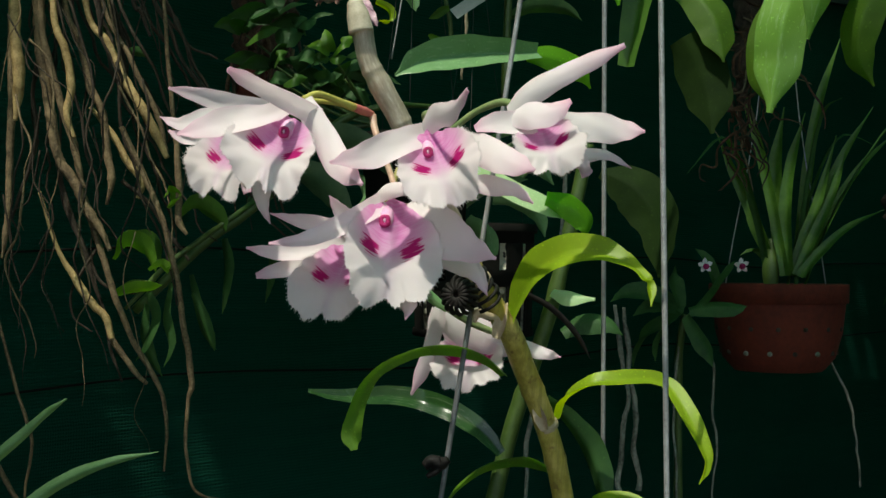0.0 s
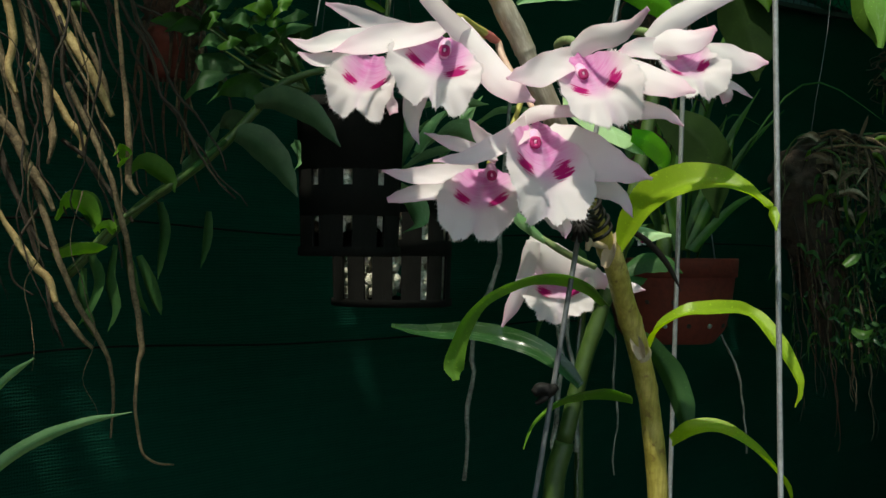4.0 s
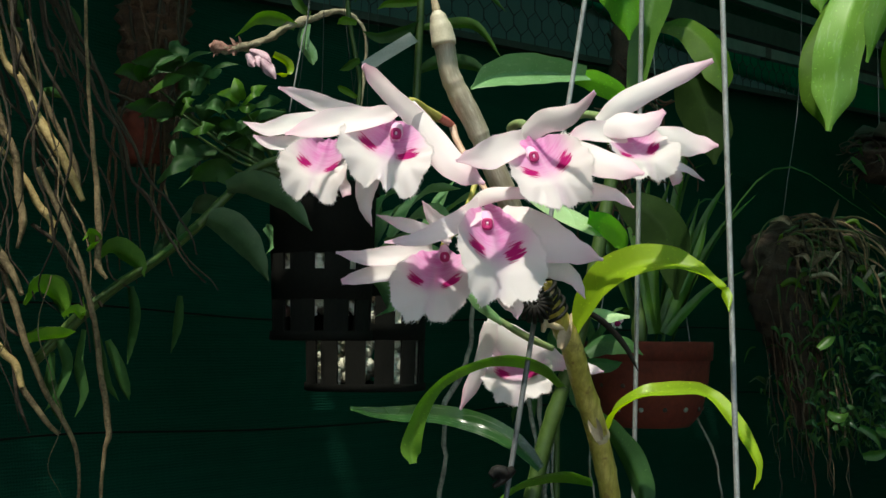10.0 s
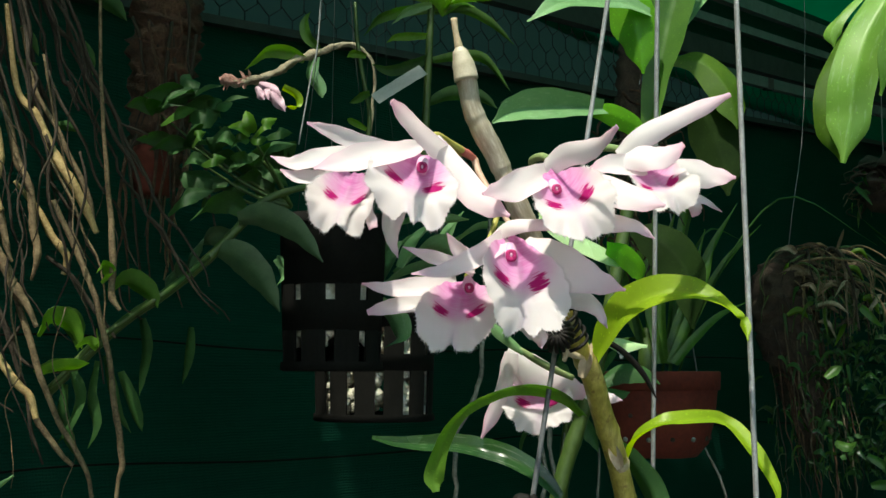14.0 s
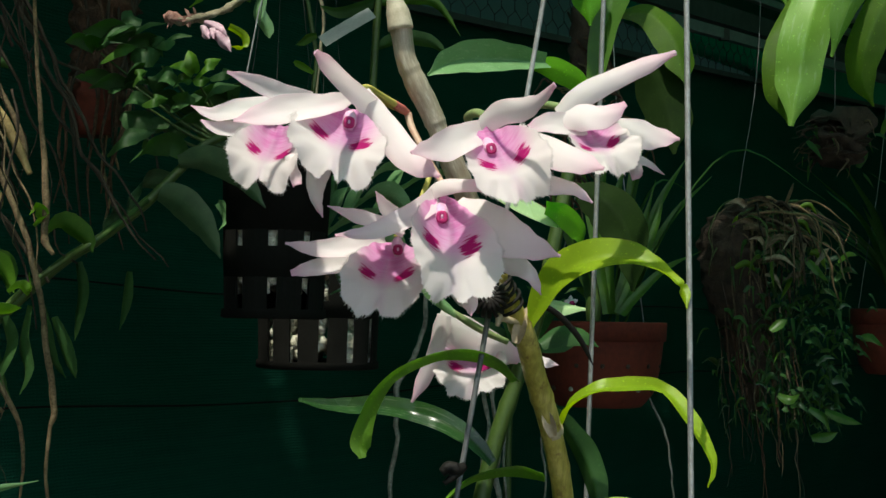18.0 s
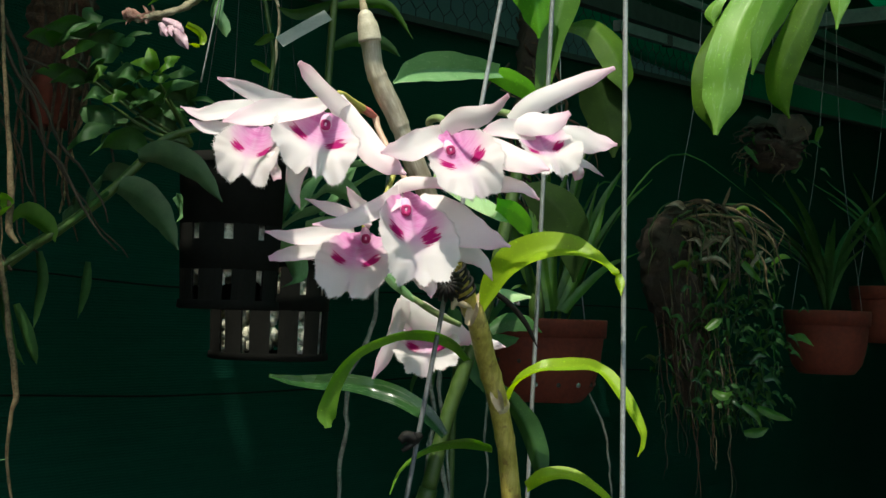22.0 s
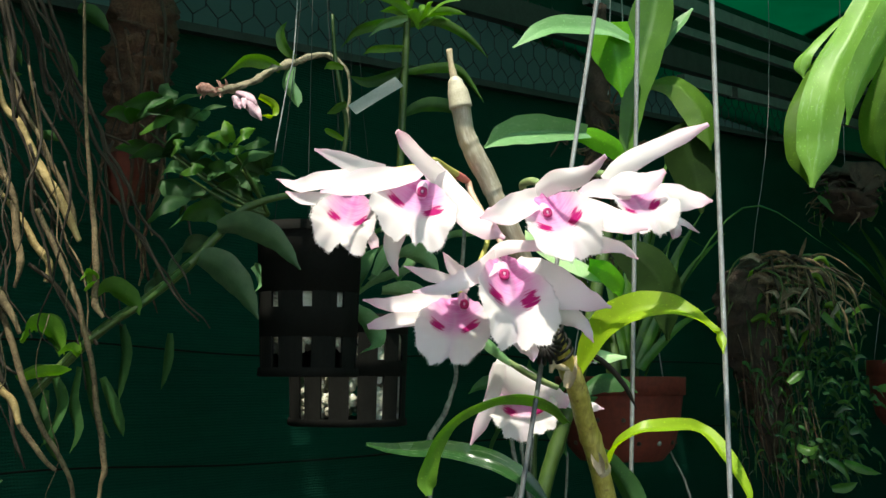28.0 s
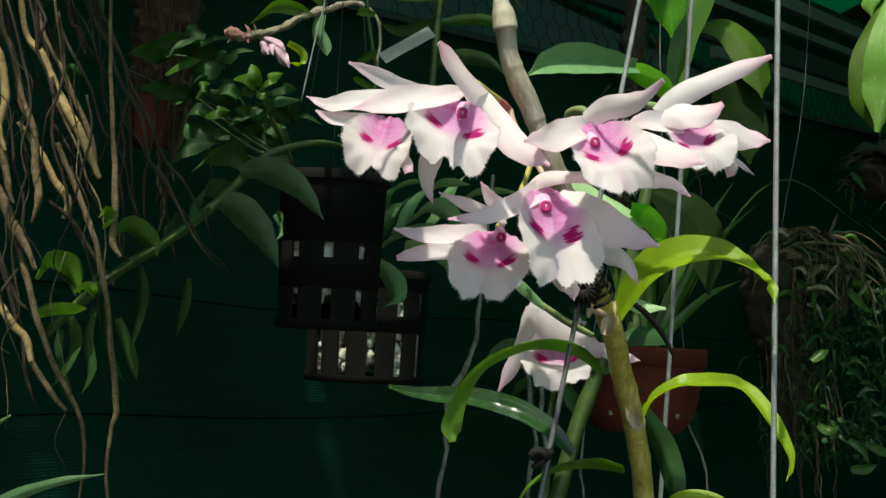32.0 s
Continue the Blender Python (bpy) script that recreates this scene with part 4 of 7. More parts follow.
def lip(parent, base, tip, right, width, depth, seed, ruffle, label):
    """A fringed lip that hangs from base, behind the column, to the tip of its apron."""
    down = Vector(tip) - Vector(base)
    shape = lip_shape(base, right, down, (0, -1, 0.3), width, down.length, depth, seed, ruffle, 0.8)
    ob = part("lip", shape, LIP, parent, label)
    tagged(part("fringe", fringe_of(shape, len(bpy.data.objects)), PETAL, ob, "fine white hairs"), kind="stuff")


# upper left, facing the viewer
f = flower((-0.0379, 0.5120, 1.4866), "white orchid flower with mauve throat, facing forward")
lip(f, (-0.0419, 0.5060, 1.4838), (-0.0487, 0.4840, 1.4526), (0.89, -0.34, -0.31), 0.0355, 0.0080, 1.0, 1.2, "fringed white lip with two magenta eyes")
column(f, (-0.0421, 0.4955, 1.4746), (-0.10, -0.4, -0.9))
tepal(f, "dorsal_sepal", [(-0.0325, 0.5080, 1.4830), (-0.0440, 0.4900, 1.4878), (-0.0512, 0.4740, 1.4904), (-0.0573, 0.4600, 1.4930)], 0.0080, (0.72, 0.25, 0.62), 0.3, profile=[1.0, 0.95, 0.85, 0.78, 0.72, 0.30])
tepal(f, "petal", [(-0.0398, 0.5030, 1.4858), (-0.0536, 0.4970, 1.4804), (-0.0689, 0.4980, 1.4775), (-0.0837, 0.5000, 1.4745)], 0.0125, (0.05, 0.45, 0.9), 0.25, 0.12, profile=[0.30, 0.68, 0.98, 1.0, 0.75, 0.12])
tepal(f, "petal", [(-0.0374, 0.5080, 1.4882), (-0.0291, 0.4990, 1.4744), (-0.0216, 0.4870, 1.4624), (-0.0118, 0.4750, 1.4543)], 0.0116, (0.75, -0.35, 0.55), 0.2, 0.1, profile=[0.7, 0.9, 1, 0.95, 0.75, 0.12])
tepal(f, "lateral_sepal", [(-0.0507, 0.5060, 1.4622), (-0.0529, 0.5070, 1.4546), (-0.0524, 0.5090, 1.4476), (-0.0498, 0.5110, 1.4414)], 0.0088, (1, -0.2, 0), 0.2, 0.05, profile=[0.9, 1.0, 0.85, 0.6, 0.35, 0.06])
part("pedicel", tube([(-0.0377, 0.5150, 1.4904), (-0.0330, 0.5220, 1.4933), (-0.0262, 0.5320, 1.4920), (-0.0194, 0.5410, 1.4904)], [0.0013, 0.0014, 0.0015, 0.0016], 18, 10, 0.05), PEDICEL, f, "yellow-green flower stalk")
part("pedicel_base", tube([(-0.0201, 0.5400, 1.4905), (-0.0165, 0.5450, 1.4896), (-0.0133, 0.5490, 1.4888)], [0.0016, 0.0019, 0.0014], 10, 10, 0.1), PEDICEL_PINK, f, "rose-red end of the stalk")
# its neighbour, turned aside
f = flower((-0.0573, 0.5350, 1.4887), "white orchid flower seen half from the side")
lip(f, (-0.0652, 0.5400, 1.4810), (-0.0737, 0.5220, 1.4529), (0.85, -0.35, -0.20), 0.0275, 0.0080, 2.3, 1.1, "fringed white lip with magenta eye")
tepal(f, "dorsal_sepal", [(-0.0542, 0.5300, 1.4879), (-0.0657, 0.5180, 1.4882), (-0.0765, 0.5070, 1.4898), (-0.0864, 0.4970, 1.4916)], 0.0086, (0.25, 0.45, 0.85), 0.25, profile=[0.9, 1.0, 1.0, 0.85, 0.6, 0.15])
tepal(f, "petal", [(-0.0654, 0.5380, 1.4864), (-0.0792, 0.5400, 1.4855), (-0.0911, 0.5410, 1.4832), (-0.1006, 0.5430, 1.4865)], 0.0105, (0.1, 0.4, 0.9), 0.2, profile=[0.9, 1.0, 0.95, 0.7, 0.4, 0.05])
tepal(f, "lateral_sepal", [(-0.0713, 0.5440, 1.4781), (-0.0815, 0.5420, 1.4773), (-0.0902, 0.5410, 1.4776), (-0.0965, 0.5410, 1.4805)], 0.0085, (0, 0.5, 0.85), 0.2, profile=[0.9, 1.0, 0.95, 0.8, 0.55, 0.15])
tepal(f, "lateral_sepal", [(-0.0623, 0.5200, 1.4657), (-0.0610, 0.5170, 1.4604), (-0.0596, 0.5140, 1.4536)], 0.0052, (0.9, -0.3, 0.1), 0.4, profile=[1.0, 0.75, 0.6, 0.9, 0.7])
part("pedicel", tube([(-0.0568, 0.5360, 1.4894), (-0.0467, 0.5300, 1.4905), (-0.0396, 0.5300, 1.4917), (-0.0284, 0.5400, 1.4923), (-0.0189, 0.5450, 1.4901)], [0.0010, 0.0012, 0.0012, 0.0011, 0.0014], 20, 10, 0.05), PEDICEL, f, "yellow-green flower stalk")
# middle
f = flower((0.0107, 0.5100, 1.4787), "white orchid flower with one long petal and mauve throat")
lip(f, (0.0113, 0.5080, 1.4784), (0.0204, 0.4830, 1.4471), (0.92, 0.02, 0.34), 0.0295, 0.0090, 3.1, 1.0, "fringed white lip with magenta eye")
column(f, (0.0115, 0.4990, 1.4678), (0.2, -0.4, -0.9), 0.95)
tepal(f, "dorsal_sepal", [(0.0089, 0.5080, 1.4779), (0.0129, 0.4940, 1.4807), (0.0174, 0.4800, 1.4799), (0.0217, 0.4690, 1.4815), (0.0253, 0.4590, 1.4860)], 0.0094, (-0.35, 0.25, 0.85), 0.3, profile=[0.85, 1.0, 1.0, 0.85, 0.45, 0.2])
tepal(f, "petal", [(0.0249, 0.5140, 1.4748), (0.0317, 0.5030, 1.4699), (0.0400, 0.4910, 1.4646), (0.0501, 0.4815, 1.4603)], 0.0125, (0.25, 0.38, 0.88), 0.15, 0.08, profile=[0.6, 0.95, 1.0, 0.95, 0.75, 0.12])
tepal(f, "petal", [(0.0103, 0.5080, 1.4759), (-0.0002, 0.4960, 1.4709), (-0.0115, 0.4830, 1.4643), (-0.0227, 0.4700, 1.4615)], 0.0122, (-0.25, 0.45, 0.85), 0.25, profile=[0.75, 0.9, 1, 0.95, 0.7, 0.12])
tepal(f, "lateral_sepal", [(0.0273, 0.5080, 1.4586), (0.0356, 0.5030, 1.4565), (0.0436, 0.4990, 1.4546), (0.0507, 0.4970, 1.4492)], 0.0088, (0.3, 0.4, 0.8), 0.2, profile=[0.8, 1.0, 0.95, 0.8, 0.5, 0.1])
part("pedicel", tube([(0.0123, 0.5450, 1.4834), (0.0094, 0.5350, 1.4859), (0.0105, 0.5220, 1.4854), (0.0121, 0.5120, 1.4826)], [0.0014, 0.0018, 0.0018, 0.0016], 18, 10, 0.05), PEDICEL_GREEN, f, "olive flower stalk")
# right, in profile
f = flower((0.0451, 0.5200, 1.4870), "white orchid flower seen in profile with a raised sepal")
lip(f, (0.0529, 0.5200, 1.4836), (0.0591, 0.4990, 1.4603), (0.90, 0.25, 0.25), 0.0270, 0.0065, 4.4, 1.4, "fringed lip half hidden by the petals")
tepal(f, "dorsal_sepal", [(0.0425, 0.5180, 1.4855), (0.0508, 0.5120, 1.4932), (0.0649, 0.5070, 1.5006), (0.0857, 0.5040, 1.5101)], 0.0100, (-0.45, 0.3, 0.85), 0.3, 0.05, profile=[0.75, 0.95, 1, 0.88, 0.75, 0.22])
tepal(f, "petal", [(0.0425, 0.5160, 1.4842), (0.0494, 0.5090, 1.4843), (0.0570, 0.5050, 1.4841), (0.0651, 0.5030, 1.4888)], 0.0128, (0.15, 0.4, 0.9), 0.2, 0.10, 2.0, [0.5, 0.85, 1, 0.9, 0.65, 0.25])
tepal(f, "petal", [(0.0579, 0.5220, 1.4810), (0.0709, 0.5260, 1.4818), (0.0859, 0.5310, 1.4814), (0.0976, 0.5310, 1.4802)], 0.0140, (0.15, 0.4, 0.9), 0.1, 0.16, 2.5, [0.75, 0.95, 1, 0.92, 0.7, 0.1])
tepal(f, "lateral_sepal", [(0.0547, 0.5170, 1.4812), (0.0454, 0.5140, 1.4804), (0.0364, 0.5120, 1.4803), (0.0291, 0.5110, 1.4782)], 0.0108, (0.15, 0.45, 0.85), 0.3, 0.08, profile=[0.6, 0.95, 1, 0.9, 0.7, 0.35])
tepal(f, "lateral_sepal", [(0.0571, 0.5240, 1.4695), (0.0709, 0.5280, 1.4704), (0.0824, 0.5320, 1.4709), (0.0928, 0.5360, 1.4659)], 0.0074, (0.2, 0.4, 0.85), 0.2, profile=[0.9, 1.0, 0.9, 0.7, 0.45, 0.06])
tepal(f, "lip_frill", [(0.0662, 0.5120, 1.4767), (0.0685, 0.5080, 1.4707), (0.0696, 0.5050, 1.4648), (0.0720, 0.5080, 1.4603)], 0.0062, (0.85, -0.35, 0.25), 0.3, 0.6, 3.0, [0.8, 0.7, 0.6, 0.8, 0.9, 0.7])
part("pedicel", tube([(0.0177, 0.5520, 1.4810), (0.0289, 0.5450, 1.4889), (0.0392, 0.5330, 1.4918), (0.0450, 0.5220, 1.4892)], [0.0013, 0.0014, 0.0016, 0.0017], 18, 10, 0.05), PEDICEL_GREEN, f, "olive-green flower stalk")
# front
f = flower((-0.0036, 0.5220, 1.4525), "large white orchid flower hanging forward, mauve throat")
lip(f, (-0.0025, 0.5180, 1.4531), (-0.0040, 0.4890, 1.4118), (0.93, 0.30, -0.10), 0.0360, 0.0070, 5.2, 0.9, "fringed white lip with two magenta eyes")
column(f, (-0.0050, 0.5085, 1.4423), (0, -0.3, -0.95), 1.1)
tepal(f, "dorsal_sepal", [(-0.0119, 0.5200, 1.4501), (-0.0054, 0.5110, 1.4547), (0.0060, 0.5030, 1.4553), (0.0194, 0.4980, 1.4541)], 0.0072, (0.05, 0.5, 0.8), 0.3, profile=[0.85, 1, 1, 0.9, 0.85, 0.6])
tepal(f, "petal", [(0.0017, 0.5200, 1.4484), (0.0122, 0.5120, 1.4410), (0.0235, 0.5000, 1.4337), (0.0366, 0.4905, 1.4283)], 0.0200, (0.38, 0.30, 0.88), 0.12, 0.06, profile=[0.55, 0.95, 1, 0.82, 0.5, 0.06])
tepal(f, "petal", [(-0.0059, 0.5140, 1.4501), (-0.0191, 0.5020, 1.4414), (-0.0332, 0.4930, 1.4348), (-0.0468, 0.4876, 1.4332)], 0.0088, (-0.3, 0.45, 0.85), 0.3, 0.1, profile=[0.95, 1, 1, 0.8, 0.55, 0.12])
tepal(f, "lateral_sepal", [(0.0124, 0.5180, 1.4326), (0.0238, 0.5170, 1.4275), (0.0305, 0.5110, 1.4219), (0.0340, 0.5080, 1.4142)], 0.0108, (0.45, 0.35, 0.8), 0.2, profile=[0.9, 1.0, 0.9, 0.65, 0.4, 0.05])
tepal(f, "lateral_sepal", [(0.0004, 0.5120, 1.4203), (0.0029, 0.5040, 1.4137), (0.0045, 0.4970, 1.4097), (0.0034, 0.4900, 1.4056)], 0.0085, (0.85, -0.4, 0.3), 0.2, profile=[0.9, 1.0, 0.9, 0.7, 0.45, 0.06])
part("pedicel", tube([(-0.0131, 0.5490, 1.4883), (-0.0121, 0.5460, 1.4828), (-0.0096, 0.5400, 1.4755), (-0.0056, 0.5320, 1.4655), (-0.0030, 0.5240, 1.4578), (-0.0032, 0.5210, 1.4519)], [0.0016, 0.0015, 0.0014, 0.0012, 0.0012, 0.0013], 26, 10, 0.05), PEDICEL_RED, f, "pinkish yellow flower stalk")
# front left
f = flower((-0.0185, 0.5370, 1.4364), "white orchid flower tucked behind its neighbour")
lip(f, (-0.0193, 0.5380, 1.4357), (-0.0288, 0.5080, 1.4049), (0.97, -0.12, -0.04), 0.0310, 0.0078, 6.1, 0.9, "fringed white lip with magenta eyes")
column(f, (-0.0195, 0.5235, 1.4304), (0, -0.3, -0.95), 0.95)
tepal(f, "petal", [(-0.0224, 0.5380, 1.4334), (-0.0371, 0.5360, 1.4315), (-0.0510, 0.5340, 1.4304), (-0.0626, 0.5320, 1.4325)], 0.0095, (0, 0.45, 0.88), 0.25, 0.1, profile=[0.85, 1.0, 1.0, 0.8, 0.55, 0.12])
tepal(f, "lateral_sepal", [(-0.0271, 0.5450, 1.4245), (-0.0401, 0.5430, 1.4248), (-0.0504, 0.5410, 1.4232), (-0.0597, 0.5400, 1.4210)], 0.0082, (0, 0.45, 0.88), 0.2, 0.05, profile=[0.6, 0.95, 1, 0.92, 0.75, 0.35])
tepal(f, "dorsal_sepal", [(-0.0166, 0.5320, 1.4391), (-0.0301, 0.5210, 1.4409), (-0.0396, 0.5120, 1.4422), (-0.0486, 0.5030, 1.4450)], 0.0078, (-0.2, 0.45, 0.85), 0.3, profile=[0.6, 0.95, 1.0, 0.85, 0.55, 0.08])
tepal(f, "petal", [(-0.0156, 0.5320, 1.4401), (-0.0211, 0.5290, 1.4433), (-0.0252, 0.5270, 1.4480), (-0.0285, 0.5250, 1.4533)], 0.0105, (0.7, 0.35, 0.55), 0.3, profile=[0.9, 1.0, 0.85, 0.6, 0.4, 0.06])
part("pedicel", tube([(-0.0185, 0.5370, 1.4364), (-0.0112, 0.5450, 1.4454), (-0.0061, 0.5480, 1.4557), (-0.0021, 0.5520, 1.4663)], [0.0012, 0.0012, 0.0012, 0.0013], 20, 10, 0.05), PEDICEL, f, "green flower stalk")
# low, behind the cane
f = flower((0.0290, 0.6200, 1.3965), "white orchid flower hanging low, seen from behind")
lip(f, (0.0299, 0.6280, 1.3959), (0.0271, 0.6100, 1.3686), (0.97, -0.12, 0.02), 0.0320, 0.0065, 7.7, 1.5, "fringed pale lip with magenta eye")
tepal(f, "dorsal_sepal", [(0.0124, 0.6100, 1.4072), (0.0239, 0.6120, 1.3993), (0.0383, 0.6160, 1.3925), (0.0534, 0.6220, 1.3867)], 0.0170, (0.45, 0.3, 0.8), 0.3, 0.06, profile=[0.35, 0.8, 1.0, 0.95, 0.8, 0.4])
tepal(f, "petal", [(0.0138, 0.6080, 1.4061), (0.0119, 0.6100, 1.3952), (0.0083, 0.6140, 1.3821), (0.0014, 0.6200, 1.3653)], 0.0088, (0.9, -0.35, 0.1), 0.3, 0.08, profile=[0.75, 1.0, 0.85, 0.8, 0.8, 0.15])
tepal(f, "petal", [(0.0149, 0.6140, 1.4050), (0.0190, 0.6170, 1.3964), (0.0238, 0.6210, 1.3878)], 0.0095, (0.85, -0.4, 0.3), 0.2, 0.08, profile=[0.5, 0.9, 1.0, 0.6])
tepal(f, "petal", [(0.0497, 0.6260, 1.3896), (0.0614, 0.6240, 1.3858), (0.0721, 0.6220, 1.3833)], 0.0076, (0.2, 0.4, 0.85), 0.2, 0.08, profile=[0.8, 1.0, 0.95, 0.7, 0.08])
part("bract", blade([(-0.0013, 0.6000, 1.4227), (0.0038, 0.6000, 1.4182), (0.0107, 0.6000, 1.4121), (0.0184, 0.6010, 1.4060)], 0.0060, (0.6, 0.3, 0.75), 0.3, 0.1, [0.15, 0.7, 1.0, 0.8, 0.5], 16, 8), LEAF_GREY, f, "pale green pointed bract")
part("pedicel", tube([(0.0163, 0.6020, 1.4077), (0.0244, 0.6020, 1.4027), (0.0327, 0.6030, 1.3985), (0.0432, 0.6060, 1.3943)], [0.0014, 0.0017, 0.0018, 0.0014], 18, 10, 0.08), PEDICEL_GREEN, f, "green flower stalk")

# Wires, coil, clip, tie
hang = thing("wire_hanger", (0.06, 0.58, 3.45), "galvanised steel hanging wires of the orchid basket", "wire hanger")
part("wire", tube([(0.0641, 0.5580, 1.6603), (0.0527, 0.5730, 1.5649), (0.0308, 0.5800, 1.4192)], [0.00115], 20, 8, 0.08), WIRE, hang)
part("wire", tube([(0.0308, 0.5800, 1.4192), (0.0178, 0.5830, 1.3349), (0.0092, 0.5860, 1.2773)], [0.00125], 20, 8, 0.08), WIRE_DIM, hang, "lower wire, darkened for the shade of the flowers")
part("wire", tube([(0.0896, 0.6050, 1.6711), (0.0917, 0.6190, 1.5803), (0.0961, 0.6540, 1.3239), (0.0963, 0.6600, 1.2549)], [0.00120], 20, 8, 0.08), WIRE, hang)
part("wire", tube([(0.1048, 0.5490, 1.6650), (0.1062, 0.5480, 1.5616), (0.1092, 0.5450, 1.3334), (0.1099, 0.5440, 1.2722)], [0.00125], 20, 8, 0.08), WIRE, hang)
coil = thing("wire_coil", (0.0308, 0.5660, 1.4162), "black plastic-coated wire wound round the cane", "wire tie")
c0, c1 = Vector((0.0283, 0.5660, 1.4218)), Vector((0.0353, 0.5720, 1.4099))
axis = (c1 - c0).normalized()
ca = axis.cross(Vector((0, 1, 0))).normalized()
cb = axis.cross(ca)
turns = [c0.lerp(c1, i / 60) + (ca * math.cos(i * 0.46) + cb * math.sin(i * 0.46)) * (0.0068 + 0.0006 * math.sin(i * 0.8)) for i in range(61)]
part("winding", tube(turns, [0.00085], 240, 7), BLACK, coil)
part("loose_end", tube([turns[0], turns[0] + Vector((-0.010, -0.006, -0.002)), turns[0] + Vector((-0.014, -0.007, -0.008)), turns[0] + Vector((-0.008, -0.008, -0.012))], [0.0009], 20, 7), BLACK, coil)
clip = thing("ribbed_clip", (0.0233, 0.5520, 1.4131), "round ribbed black plastic clip beside the cane", "clip")
k0 = Vector((0.0233, 0.5520, 1.4131))
face = Vector((-0.25, -0.95, 0.15)).normalized()
kx = face.cross(Vector((0, 0, 1))).normalized()
kz = kx.cross(face)
part("hub", tube([k0 + face * 0.004, k0 - face * 0.006], [0.0035, 0.0045], 6, 14), BLACK, clip)
for i in range(16):
    w = 2 * math.pi * i / 16
    d = kx * math.cos(w) + kz * math.sin(w)
    part("rib", tube([k0 + face * 0.0045 + d * 0.0012, k0 + face * 0.004 + d * 0.005, k0 - face * 0.001 + d * 0.0072, k0 - face * 0.006 + d * 0.0068], [0.0008, 0.001, 0.0011, 0.0008], 8, 6), BLACK, clip)
tie = thing("wire_tie", (0.0152, 0.5780, 1.3381), "brown twisted tie on the hanging wire", "wire tie")
part("wrap", tube([(0.0088, 0.5780, 1.3381), (0.0119, 0.5780, 1.3401), (0.0159, 0.5780, 1.3391), (0.0194, 0.5780, 1.3412)], [0.0022, 0.003, 0.0034, 0.002], 12, 8, 0.5), BLACK, tie)
part("wrap_tail", tube([(0.0099, 0.5780, 1.3335), (0.0136, 0.5780, 1.3360), (0.0178, 0.5780, 1.3386)], [0.0012, 0.0018, 0.0012], 10, 8, 0.3), BLACK, tie)
strap = thing("plastic_strap", (0.0617, 0.6000, 1.4067), "dark grey plastic strap behind the leaf", "strap")
part("band", blade([(0.0545, 0.6000, 1.4134), (0.0660, 0.6000, 1.4068), (0.0768, 0.6020, 1.3959), (0.0844, 0.6050, 1.3834)], 0.0030, (0.8, -0.3, 0.5), 0.0, 0.2, STRAP, 16, 6), BLACK, strap)

# Hanging leaves of the plant overhead
over = thing("overhead_orchid", (0.2500, 0.5800, 3.45), "long fresh green leaves hanging from a plant overhead", "orchid")
def overhead_leaf(pts, w, mat, side=(0.75, -0.6, -0.2), profile=(0.5, 0.85, 1.0, 0.98, 0.78, 0.10), fold=0.35, bend=(0.0,)):
    part("leaf", blade(pts, w, side, fold, 0.0, list(profile), 34, 14, 0.0009, 0.06, 2, bend), mat, over)


overhead_leaf([(0.1920, 0.5450, 1.5980), (0.1778, 0.5400, 1.5723), (0.1616, 0.5350, 1.5473), (0.1531, 0.5320, 1.5252), (0.1511, 0.5330, 1.5073), (0.1484, 0.5350, 1.4885)], 0.0208, LEAF_PALE, (0.95, -0.25, 0.15), (0.5, 0.8, 0.95, 1.0, 0.92, 0.12), 0.4)
overhead_leaf([(0.2087, 0.5250, 1.6068), (0.1932, 0.5200, 1.5815), (0.1785, 0.5180, 1.5591), (0.1662, 0.5180, 1.5378), (0.1602, 0.5220, 1.5160)], 0.0215, LEAF_PALE, (0.8, 0.25, 0.55), (0.8, 1.0, 1.0, 0.95, 0.7, 0.10), 0.25)
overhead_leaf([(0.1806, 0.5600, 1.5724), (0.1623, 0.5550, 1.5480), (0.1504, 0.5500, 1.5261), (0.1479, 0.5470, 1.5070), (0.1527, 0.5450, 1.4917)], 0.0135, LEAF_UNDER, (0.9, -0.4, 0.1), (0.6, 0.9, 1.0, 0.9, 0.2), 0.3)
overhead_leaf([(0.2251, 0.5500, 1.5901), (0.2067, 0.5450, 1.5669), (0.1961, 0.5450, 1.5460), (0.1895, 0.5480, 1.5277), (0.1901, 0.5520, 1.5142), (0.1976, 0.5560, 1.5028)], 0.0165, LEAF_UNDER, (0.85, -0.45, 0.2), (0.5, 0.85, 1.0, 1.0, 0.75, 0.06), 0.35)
overhead_leaf([(0.2076, 0.5700, 1.5966), (0.1867, 0.5660, 1.5840), (0.1734, 0.5630, 1.5740), (0.1616, 0.5600, 1.5624), (0.1567, 0.5600, 1.5545), (0.1576, 0.5600, 1.5475)], 0.0085, LEAF_PALE, (0.7, -0.5, 0.4), (0.8, 0.9, 0.8, 0.85, 1.0, 0.15), 0.3)
overhead_leaf([(0.2553, 0.5800, 1.6201), (0.2422, 0.5750, 1.5927), (0.2343, 0.5720, 1.5730), (0.2321, 0.5720, 1.5546)], 0.014, LEAF_PALE, (0.8, -0.5, 0.2), (0.7, 1.0, 0.8, 0.1), 0.3)
part("stem", tube([(0.2260, 0.5450, 1.6211), (0.2328, 0.5500, 1.6625), (0.24, 0.57, 1.75), (0.25, 0.58, 2.2), (0.25, 0.58, 2.8), (0.25, 0.58, 3.45)], [0.003, 0.004, 0.004], 24, 10), CANE_BACK, over)

# Hanging roots on the near side of the wall
roots = thing("root_mass", (-0.45, 1.32, 3.45), "tangle of hanging tan aerial roots, some golden in the sun", "roots")
